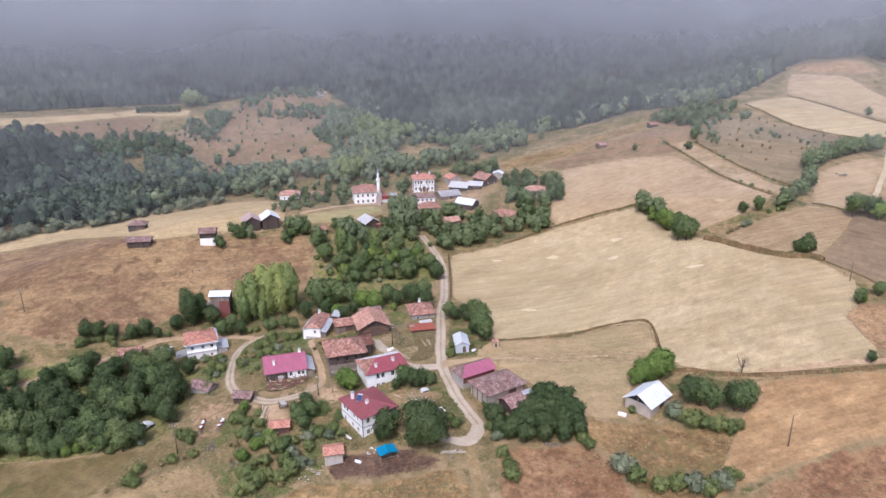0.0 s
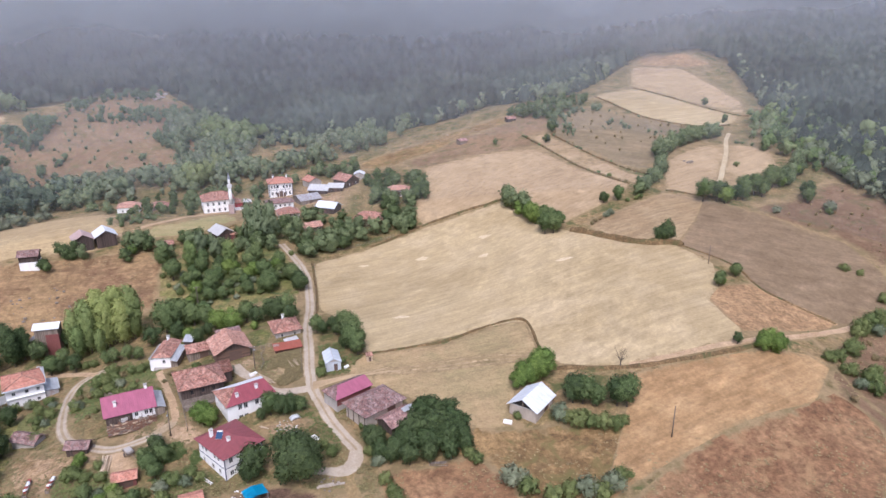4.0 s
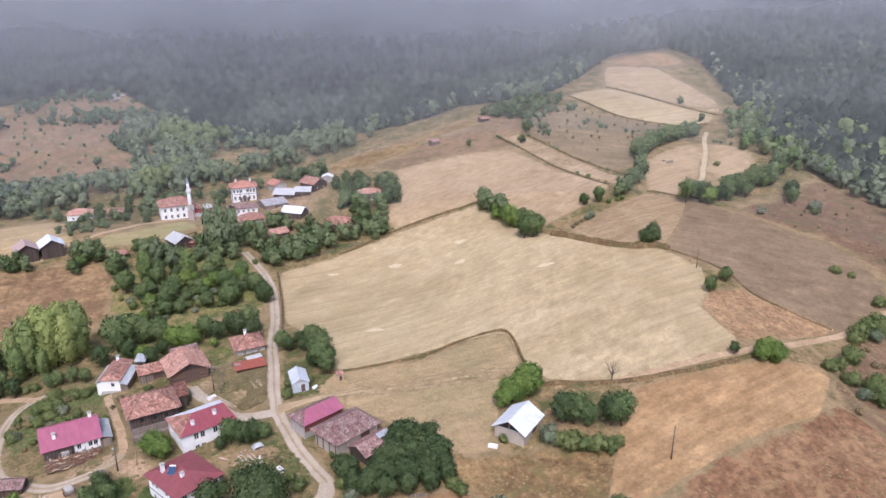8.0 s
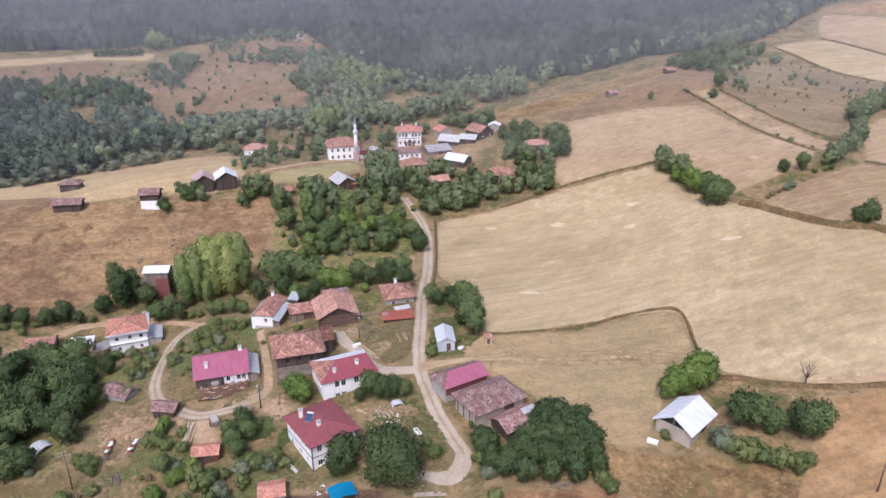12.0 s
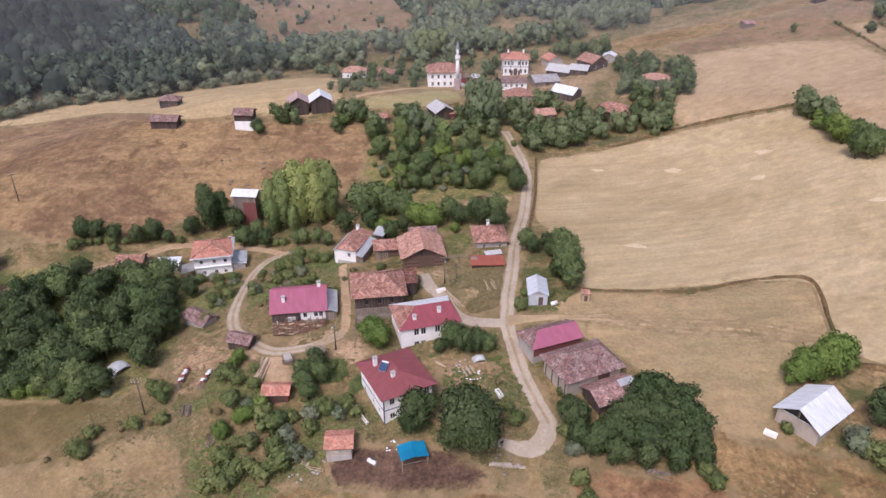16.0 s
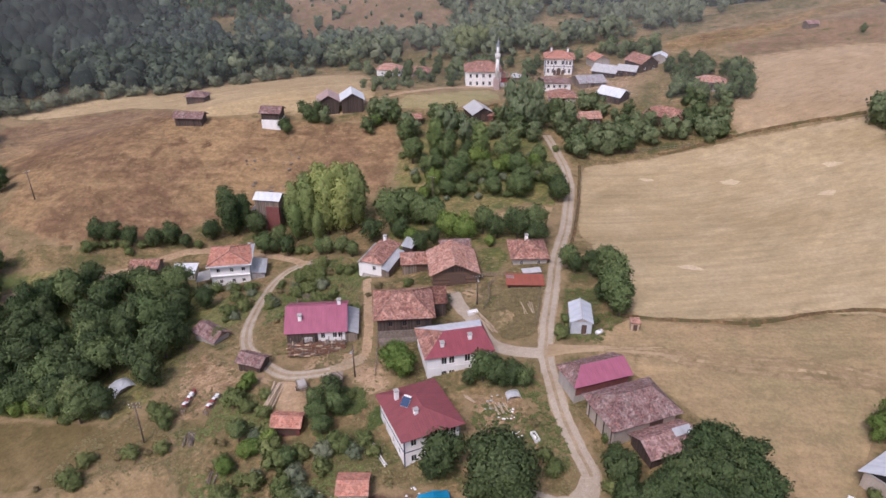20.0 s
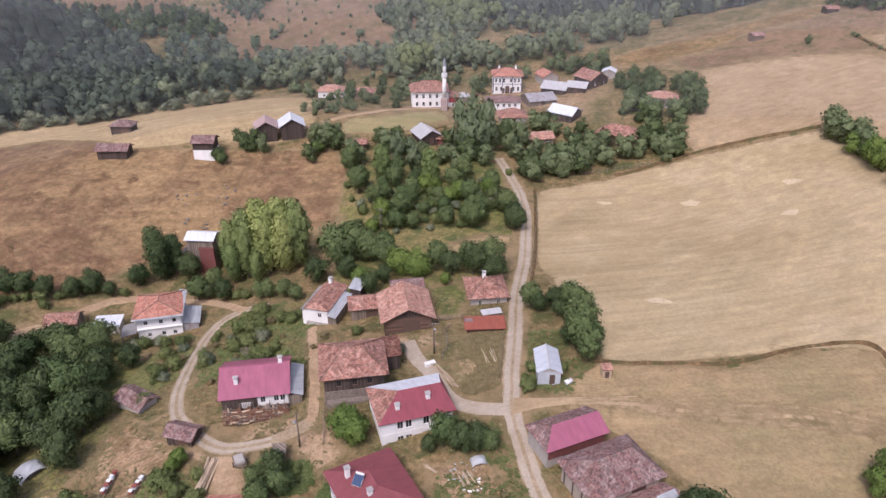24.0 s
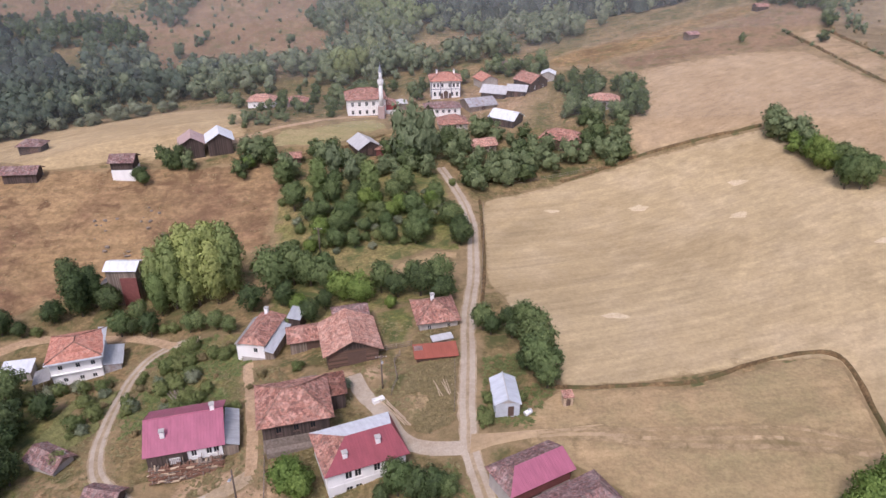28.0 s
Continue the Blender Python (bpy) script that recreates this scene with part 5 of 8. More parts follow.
along([(-62, 260), (-58, 268), (-60, 274)], 3.5, ["dark", "broad"], (0.6, 0.9), 1.2, 54)
for x, y, s, k in ((-84, 264, 0.75, "dark"), (-81, 262, 0.6, "dark"), (-87, 256, 0.5, "dark"), (-44, 270, 0.8, "dark"), (-50, 262, 0.8, "broad"), (-40, 272, 0.7, "dark"), (-24, 275, 0.8, "dark"), (-46, 281, 0.5, "bush")):
    plant(k, x, y, s)
# between the upper houses, and beside the barns on the crest
UPPER_ROOFS = ((-31, 278.4, 6.5), (-25.2, 279.6, 3.5), (-4.4, 302.4, 5.5), (2.4, 286.4, 6), (2.0, 281, 4), (27.2, 286.5, 8.5), (26.6, 281, 5), (41.6, 308.6, 5.5), (9, 310.4, 6), (-50, 267.4, 4), (-10.4, 317.4, 7.5), (-6, 268, 4.5), (-10, 275, 4))
scatter([(-46, 262), (-38, 272), (-24, 272), (-10, 280), (-14, 292), (-6, 297), (6, 299), (20, 298), (36, 300), (46, 290), (46, 279), (30, 274), (14, 267), (2, 261), (-20, 266), (-34, 262)], 5.2, ["broad", "dark", "broad", "broad"], (0.6, 1.05), 0.72, 211, UPPER_ROOFS)
for x, y, s, k in ((-59, 267, 1.0, "broad"), (-63, 269, 0.85, "broad"), (-55, 265, 0.9, "dark"), (-57, 271, 0.8, "broad"), (-60.5, 263.5, 0.7, "bright"), (-79.5, 262.5, 1.0, "dark"), (-82, 261.5, 0.8, "dark"), (-76.5, 261.5, 0.75, "broad"), (-87.3, 255, 0.6, "dark"), (-85.6, 253.6, 0.5, "broad"),
                   (-39, 269, 1.0, "dark"), (-36, 266, 0.9, "dark"), (-20, 273.5, 1.25, "aspen"), (-16, 276, 1.3, "aspen"), (-18, 270, 1.1, "aspen"), (35, 283, 1.1, "dark"), (42, 277, 0.85, "broad"), (39, 280, 0.8, "broad"), (31, 276, 0.8, "broad"), (18, 275, 0.9, "broad"), (22, 281, 0.7, "dark"),
                   (50, 303, 1.2, "dark"), (52, 308, 1.0, "dark"), (47, 298, 0.9, "dark"), (33, 306, 0.9, "dark"), (36, 302, 0.9, "broad"), (-46, 309, 0.8, "dark"), (-44, 325, 0.9, "broad"), (-20, 336, 0.8, "dark"), (-22, 340, 0.9, "broad"), (-57, 334, 0.8, "dark"), (-84, 330, 0.8, "broad")):
    plant(k, x, y, s)
scatter([(-66, 287), (-52, 303), (-58, 312), (-78, 302), (-72, 290)], 3.8, ["broad", "bush", "broad"], (0.3, 0.5), 0.8, 212)
# hedge trees in the fields
along([(80.5, 274), (82.5, 266), (84.5, 256), (86, 247), (87.5, 240)], 2.0, ["broad", "bright", "broad"], (0.9, 1.2), 1.5, 55, 0.95)
for x, y in ((84.5, 238.5), (87, 237), (89, 238.5)):
    plant("broad", x, y, 1.0)
for x, y, s, k in ((117.5, 213, 1.0, "dark"), (115.5, 212.5, 0.8, "dark"), (110.5, 148.5, 0.9, "bright"), (112.4, 147.5, 0.85, "bright"), (108.6, 147.5, 0.75, "bright"), (103.5, 150.5, 0.45, "dark"), (117, 180.5, 0.6, "broad"),
                   (119, 182, 0.45, "bright"), (126, 186, 0.55, "broad"), (127.5, 188.5, 0.5, "dark"), (113.5, 254, 0.62, "dark"), (226, 352, 0.7, "dark"), (233, 384, 0.7, "dark"), (120, 338, 0.7, "dark"), (97, 350, 0.5, "dark")):
    plant(k, x, y, s)
along([(117, 257), (122, 252), (126, 252), (131, 259), (134, 262)], 2.6, ["bush", "broad"], (0.6, 0.9), 0.8, 56)
along([(133, 263), (141, 268), (146, 275), (152, 284)], 2.6, ["dark", "broad"], (0.65, 0.95), 1.3, 57)
along([(156, 293), (163, 302), (171, 309), (180, 315), (192, 320), (205, 324)], 2.4, ["broad", "dark", "broad"], (0.75, 1.1), 1.8, 58)
along([(207, 314), (213, 309)], 2.6, ["broad", "bush"], (0.6, 0.8), 1.0, 59)
along([(152, 247), (158, 243), (167, 246), (177, 249), (188, 255), (197, 260), (206, 268), (214, 277)], 2.7, ["broad", "dark", "broad", "bright"], (0.75, 1.15), 1.8, 60)
along([(101, 236), (106, 239), (112, 243)], 2.2, ["scrub", "greybush"], (0.6, 1.0), 0.4, 61)
along([(113, 354), (116, 330), (119, 310), (123, 292), (131, 272)], 4.5, ["scrub", "bush", "scrub"], (0.5, 0.9), 0.6, 62)
along([(127, 350), (130, 328), (134, 303), (140, 284)], 4.0, ["scrub", "bush"], (0.5, 0.9), 0.6, 63)
scatter([(118, 398), (130, 414), (150, 418), (172, 405), (160, 392), (138, 374), (132, 352), (126, 352), (132, 372)], 5.5, ["dark", "broad", "dark"], (0.6, 0.95), 0.8, 64)
for x, y, s, k in ((172, 231, 1.1, "greybush"), (195, 244, 1.0, "dark"), (192, 240, 0.8, "broad"), (196, 232, 1.6, "greybush"), (165, 187, 0.9, "bush"), (168, 184, 0.8, "bush"), (153, 162, 1.4, "bush"), (156, 160, 1.6, "bush"), (150, 160, 0.8, "scrub"),
                   (134, 138, 1.2, "bush"), (131, 147, 1.2, "bush"), (129, 141, 1.3, "bush"), (127.5, 136, 1.1, "greybush"), (134, 131, 1.4, "bush"), (138, 142, 1.0, "bush"), (141, 136, 1.1, "greybush"), (148, 159, 1.7, "bush"), (145, 157.5, 1.3, "bush"), (137, 150, 1.6, "bush"), (139.5, 152, 1.2, "bush"), (133, 139, 1.5, "bush"), (157, 163, 1.5, "bush"), (152, 158, 1.3, "greybush"), (131, 134, 1.4, "bush"), (143, 148, 1.1, "scrub"), (147, 145, 1.3, "bush"), (153, 150, 1.2, "scrub"), (160, 156, 1.4, "bush"), (165, 170, 1.3, "bush"), (136.5, 133, 1.2, "scrub"), (122, 131, 1.0, "scrub"), (127, 146, 1.1, "bush"), (193, 229, 0.9, "bush"), (202, 228, 0.7, "scrub")):
    plant(k, x, y, s)
# round the silver barn and the big thicket
for x, y, s, k in ((49, 151.5, 1.0, "bright"), (52, 153, 1.15, "bright"), (54.5, 154, 1.2, "bright"), (47, 150.5, 0.75, "bright"), (57.2, 142.2, 1.05, "dark"), (59.2, 141.2, 0.95, "broad"), (62, 139.6, 0.72, "broad"), (66.2, 138.4, 1.05, "dark"), (68.2, 137.6, 1.0, "broad"),
                   (52.4, 137.2, 1.5, "greybush"), (54.2, 136, 1.2, "bush"), (56, 134.6, 1.45, "bush"), (58.6, 133.4, 1.2, "bush"), (60.4, 132.6, 1.35, "bush"), (63, 131.6, 1.2, "bush"), (65, 132.6, 0.9, "bush"), (58, 136.4, 0.9, "bush"), (43.5, 140, 0.6, "bush"), (30.5, 130.5, 1.0, "bush"), (31.5, 129, 0.8, "bush"),
                   (37, 121.5, 1.7, "greybush"), (39.2, 119, 1.4, "bush"), (43, 116, 1.3, "bush"), (46.5, 116.5, 1.3, "bush"), (50, 116.5, 1.6, "greybush"), (55, 116, 1.6, "greybush"), (58, 118, 1.2, "bush"), (52.5, 114.8, 1.3, "bush")):
    plant(k, x, y, s)
scatter([(12, 136.5), (16, 138.6), (20, 140), (24, 141.8), (27.5, 140.4), (30, 137.5), (30, 134), (26, 132), (19, 132.5), (13, 135)], 2.4, ["dark"], (0.78, 0.96), 1.0, 65)
for x, y, s in ((25.2, 142.6, 0.95), (27.6, 141.4, 0.9), (22.6, 142.6, 0.9), (23.4, 144.2, 0.85), (12.2, 134.6, 0.7), (10.6, 139.6, 0.62), (11.8, 137.6, 0.75), (12.6, 139.4, 0.6), (14.4, 133.2, 0.7), (18.0, 131.6, 0.72), (22.0, 131.0, 0.7), (26.4, 131.0, 0.7), (29.8, 132.6, 0.7)):
    plant("dark", x, y, s)
for x, y, s in ((-41, 139.6, 0.55), (-46, 134.4, 0.5), (-43.2, 138, 0.5), (-50.5, 150, 0.42)):
    plant("bright", x, y, s)
plant("walnut", -4.6, 133.9, 1.08)
# gardens round the near houses
for x, y, s, k in ((-13.2, 137.6, 1.08, "dark"), (-14.6, 136.2, 0.6, "dark"), (-25, 156.5, 0.95, "bright"), (-23.6, 155.4, 0.8, "bright"), (-10.2, 155.2, 0.78, "broad"), (-7.4, 154.6, 0.72, "dark"), (-5.4, 154.8, 0.66, "dark"), (-3.6, 154.6, 0.5, "broad"), (-12.3, 154.4, 0.42, "dark"),
                   (-35, 144.5, 0.62, "broad"), (-33.5, 142.5, 0.5, "broad"), (-36, 139, 0.6, "bush"), (-31, 141, 0.9, "bush"), (-29, 140, 1.0, "bush"), (-27, 139, 0.9, "greybush"), (-38, 136, 1.3, "bush"), (-40, 138, 1.2, "bush"), (-42, 141, 1.0, "bush"), (-44.5, 145, 0.8, "bush"), (-48, 146, 0.8, "bush"), (-46, 149, 0.7, "bush"),
                   (-41, 127, 1.4, "bush"), (-43, 125, 1.5, "bush"), (-39, 128, 1.2, "bush"), (-34, 129, 1.4, "bush"), (-32, 131, 1.2, "greybush"), (-36, 132, 1.2, "bush"), (-45, 130, 1.0, "bush"), (-47, 135, 0.9, "bush"), (-49, 139, 0.8, "scrub"), (-52, 148, 0.9, "bush"), (-31, 136, 1.0, "bush"),
                   (2.8, 138.6, 0.9, "bush"), (1.2, 141, 0.8, "bush"), (-1, 147, 0.7, "scrub"), (10.5, 136.5, 0.9, "bush"), (11.5, 133, 1.0, "greybush"), (12.5, 128, 1.0, "bush"), (13.5, 124, 1.1, "bush"), (14, 121, 1.3, "bush"), (11, 143, 0.6, "bush"), (9.5, 145, 0.5, "bush"),
                   (-70, 133.5, 0.9, "bush"), (-66, 136, 0.6, "scrub"), (-58, 137, 0.5, "scrub"), (-64, 166, 1.0, "bush"), (-58, 177, 0.8, "bush"), (-66, 176, 0.8, "bush"), (-54, 182, 0.9, "bush"), (-50, 186, 0.8, "bush"), (-48, 178, 0.9, "bush"), (-45, 180, 0.8, "bush"), (-30, 183, 0.7, "bush"), (-31, 199, 0.7, "dark"), (-21, 176.5, 0.8, "greybush")):
    plant(k, x, y, s)


def dead_tree(x, y, h):
    rng = np.random.default_rng(9)
    root = thing("dead_tree", pose(x, y, gz(x, y), 0, 0, 40), "bare leafless grey tree at the field edge", "tree")
    bm = bmesh.new()
    rod(bm, (0, 0, -0.4), (0.1, 0, h * 0.4), 0.2, 0.14)
    part("trunk", bm, BARK, root)
    for k in range(9):
        a = k * 0.8 + rng.uniform(-0.3, 0.3)
        e = Vector((math.cos(a) * h * 0.28, math.sin(a) * h * 0.28, h * rng.uniform(0.75, 1.0)))
        bm = rod(bmesh.new(), (0.1, 0, h * 0.38), e, 0.09, 0.03, 5)
        for j in range(3):
            rod(bm, e * 0.8 + Vector((0, 0, h * 0.06)), e * 1.15 + Vector(rng.uniform(-0.5, 0.5, 3)), 0.035, 0.012, 4)
        part("branch", bm, BARK, root)


dead_tree(72.5, 150.5, 4.6)


for kind, mat, lb in (("broad", LEAF_GROVE, "green village trees up the valley"), ("dark", LEAF_DARK, "dark green fruit trees up the valley"), ("poplar", LEAF_PALE, "pale green poplars behind the mosque"), ("aspen", LEAF_BIRCH, "tall pale green birches up the valley"), ("bright", LEAF_BRIGHT, "bright green trees up the valley"),
                      ("bush", LEAF_GROVE, "green bushes up the valley"), ("greybush", LEAF_GREY, "grey-green bushes up the valley"), ("scrub", SCRUB, "dry shrubs along the hedges")):
    if FAR_PLANTS.get(kind):
        joined_wood("grove_of_" + kind, lb, [(x, y, z, h, w * (0.5 if kind in ("poplar", "aspen") else 1.05 if kind in ("broad", "dark", "bright") else 1.5)) for x, y, z, h, w in FAR_PLANTS[kind]], mat, "leaf", 80, 240)


def weeds(name, label, poly, count, mat, size, seed, clear=()):
    """Low weed clumps strewn over rough ground, one mesh."""
    rng = np.random.default_rng(seed)
    xs, ys = [p[0] for p in poly], [p[1] for p in poly]
    p = np.column_stack([rng.uniform(min(xs), max(xs), count * 4), rng.uniform(min(ys), max(ys), count * 4)])
    keep = np.array([noise.noise((q[0] * 0.12, q[1] * 0.12, seed)) > -0.05 for q in p]) & inside(p[:, 0], p[:, 1], poly)
    for _, _, _, line in [q for q in ZONES if q[0].startswith(("road", "ground_timber", "ground_mud"))]:
        keep &= ~inside(p[:, 0], p[:, 1], line)
    p = p[keep][:count]
    z = heights(p[:, 0], p[:, 1])
    vs, fs, n = [], [], 0
    for (x, y), zz in zip(p, z):
        s = rng.uniform(*size)
        k = 7
        d = rng.normal(size=(k, 3))
        d[:, 2] = rng.uniform(0.1, 0.6, k) * np.hypot(d[:, 0], d[:, 1])
        d /= np.linalg.norm(d, axis=1)[:, None]
        t = np.column_stack([-d[:, 1], d[:, 0], np.zeros(k)])
        t /= np.linalg.norm(t, axis=1)[:, None] + 1e-9
        base = np.array([x, y, zz]) + np.column_stack([rng.uniform(-0.5, 0.5, (k, 2)) * s, np.full(k, 0.04)])
        q = np.stack([base + t * s * 0.3, base - t * s * 0.3, base + d * s - t * s * 0.25, base + d * s * 0.9 + t * s * 0.25], 1).reshape(-1, 3)
        vs.append(q)
        fs.append(np.arange(n, n + 4 * k).reshape(-1, 4))
        n += 4 * k
    ob = raw(name, np.concatenate(vs).tolist(), np.concatenate(fs).tolist(), mat, None, True)
    up = rng.normal(size=(n, 3)) * 0.25 + (0, 0, 1)
    ob.data.normals_split_custom_set_from_vertices((up / np.linalg.norm(up, axis=1)[:, None]).tolist())
    tagged(ob, label, "weeds", kind="stuff")


VILLAGE = [(-75, 130), (-60, 120), (-30, 118), (12, 118), (12, 142), (2, 160), (-10, 166), (-2, 184), (-10, 196), (-40, 200), (-64, 200), (-70, 170)]
weeds("green_weeds", "olive green weeds round the houses", VILLAGE, 5200, WEED, (0.12, 0.4), 3)
weeds("dry_weeds", "dry yellow weeds round the houses", VILLAGE, 3000, SCRUB, (0.12, 0.4), 4)
for seed, poly in ((31, [(-66, 172), (-60, 199), (-46, 200), (-40, 196), (-38, 178), (-50, 174), (-56, 170)]), (32, [(-72, 184), (-62, 186), (-60, 176), (-66, 168), (-72, 172)]), (33, [(-54, 150), (-47, 150), (-40, 142), (-28, 142), (-24, 136), (-32, 124), (-46, 122), (-54, 138)]),
                   (34, [(-12, 156), (-3, 160), (3, 148), (5, 140), (-2, 138), (-10, 146)]), (35, [(-38, 152), (-30, 152), (-24, 146), (-30, 140), (-38, 144)]), (36, [(1, 184), (10, 190), (13, 176), (8, 166), (1.5, 168)])):
    weeds("lush_weeds", "green nettles and weeds in the village gardens", poly, 450 if seed in (34, 36) else 1000, LEAF_BUSH if seed % 2 else LEAF_WEEDY, (0.2, 0.55), seed)
weeds("hay_tufts", "loose dry hay and straw in the yard", [(-12, 173), (-9, 182), (-3, 182.5), (-3, 168), (-7, 165.5), (-11, 168)], 1300, SCRUB, (0.15, 0.5), 38)
weeds("hill_weeds", "dry tufts on the brown hillside", [(-190, 250), (-156, 278), (-114, 257), (-60, 262), (-46, 240), (-92, 212), (-128, 188), (-170, 200)], 1700, SCRUB, (0.12, 0.36), 5)
weeds("slope_weeds", "dry tufts on the eastern slopes", [(12, 132), (31, 130), (60, 132), (72, 118), (112, 126), (130, 146), (165, 170), (190, 200), (200, 150), (120, 95), (20, 98)], 2800, SCRUB, (0.12, 0.4), 6)



# ---- banks and hedges along the fields ----
def bank(name, label, pts, width, height, mat=VERGE, seed=0):
    """A raised grassy bank along a field edge."""
    line = np.array(smooth_line(pts, 1.3))
    d = np.gradient(line, axis=0)
    d /= np.linalg.norm(d, axis=1)[:, None]
    nrm = np.stack([-d[:, 1], d[:, 0]], 1)
    prof = ((-0.5, -0.25), (-0.3, 0.55), (-0.05, 1.0), (0.22, 0.75), (0.5, -0.25))
    vs, k = [], len(prof)
    for i, (p, n) in enumerate(zip(line, nrm)):
        g = 0.75 + 0.6 * noise.noise((p[0] * 0.35, p[1] * 0.35, seed))
        for u, h in prof:
            q = p + n * u * width * 0.72 * (1 + 0.3 * noise.noise((p[0] * 0.5, p[1] * 0.5, u + seed)))
            vs.append((q[0], q[1], gz(*q) + h * height * g))
    fs = [(i * k + j, i * k + j + 1, (i + 1) * k + j + 1, (i + 1) * k + j) for i in range(len(line) - 1) for j in range(k - 1)]
    ob = raw(name, vs, fs, mat, None, True)
    tagged(ob, label, "bank", kind="structure")


bank("bank_1", "dark grassy hedge bank round the pasture", [(12, 175), (20, 175), (27, 175.5), (34, 176), (45, 180.5), (54, 182.5), (58, 181), (58.5, 176), (57.5, 167), (57, 160)], 1.3, 0.7, VERGE, 1)
bank("bank_2", "grassy bank on the north side of the big field", [(24, 266), (46, 275), (63, 278), (80, 279)], 2.0, 0.8, VERGE, 2)
bank("bank_3", "eroded earth bank below the lone tree", [(93, 235.5), (98, 228), (104, 219), (111, 213), (118, 211), (121, 208)], 3.2, 2.2, VERGE, 3)
bank("bank_4", "grassy bank on the south side of the big field", [(56, 156), (62, 154.5), (73, 150.3), (88, 147.8), (100, 148), (108, 149.5)], 2.2, 0.9, VERGE, 4)
bank("bank_5", "hedge bank beside the stubble strip", [(114, 352), (117, 328), (121, 298), (127, 280), (132, 270)], 1.6, 0.8, VERGE, 5)
bank("bank_6", "hedge bank above the stubble strip", [(127, 350), (130, 325), (134, 303), (140, 285), (144, 279)], 1.8, 0.9, VERGE, 6)
bank("bank_7", "bank between the high fields", [(209, 429), (228, 385), (240, 364), (246, 360)], 1.8, 0.8, VERGE, 7)
bank("bank_8", "bank below the high fields", [(176, 411), (184, 364), (206, 345), (226, 347)], 2.0, 0.9, VERGE, 8)
bank("bank_9", "bank below the rounded field", [(142, 259), (155, 249.5), (160, 248)], 1.5, 0.7, VERGE, 9)
bank("bank_10", "field edge bank on the slope", [(121, 208), (130, 193), (131, 178), (143, 163)], 1.2, 0.5, VERGE, 10)
bank("bank_11", "grass verge beside the road", [(1.8, 255), (2.2, 240), (2.4, 226), (2.2, 213), (1.3, 198)], 1.3, 0.55, VERGE, 11)
bank("bank_12", "garden bank below the lane", [(-56, 266), (-48, 272), (-36, 280), (-27, 292)], 1.4, 0.6, VERGE, 12)


# ---- buildings ----
def on_slope(x, y, rot=0.0):
    return pose(x, y, gz(x, y), 0, 0, rot)


SIDES = {"f": ((-1, -1), (1, 0)), "r": ((1, -1), (0, 1)), "b": ((1, 1), (-1, 0)), "l": ((-1, 1), (0, -1))}


def side_frame(side, L, D):
    """The middle of a wall's foot, its direction along the wall and outwards."""
    (sx, sy), (dx, dy) = SIDES[side]
    run = L if dx else D
    mid = Vector((sx * L / 2 + dx * run / 2, sy * D / 2 + dy * run / 2, 0))
    return mid, Vector((dx, dy, 0)), Vector((dy, -dx, 0)), run


def wall_shell(L, D, z0, z1, holes, depth=0.22):
    """Four outer walls with true openings and their reveals."""
    vs, fs = [], []

    def quad(*p):
        n = len(vs)
        vs.extend(tuple(q) for q in p)
        fs.append((n, n + 1, n + 2, n + 3))

    for side in "frbl":
        mid, d, out, run = side_frame(side, L, D)
        hs = [(u - w / 2, u + w / 2, z, z + h) for u, z, w, h in holes.get(side, ())]
        us = sorted({-run / 2, run / 2, *[k for h in hs for k in h[:2]]})
        zs = sorted({z0, z1, *[k for h in hs for k in h[2:]]})
        P = lambda u, z, i=0.0: mid + d * u - out * i + Vector((0, 0, z))
        for a, b in zip(us, us[1:]):
            for c, e in zip(zs, zs[1:]):
                m, n = (a + b) / 2, (c + e) / 2
                if not any(h[0] < m < h[1] and h[2] < n < h[3] for h in hs):
                    quad(P(a, c), P(b, c), P(b, e), P(a, e))
        for a, b, c, e in hs:
            for p, q in (((a, c), (b, c)), ((b, c), (b, e)), ((b, e), (a, e)), ((a, e), (a, c))):
                quad(P(*p), P(*p, depth), P(*q, depth), P(*q))
    quad((-L / 2, -D / 2, z1), (L / 2, -D / 2, z1), (L / 2, D / 2, z1), (-L / 2, D / 2, z1))
    return vs, fs


WINDOW_MESH = {}


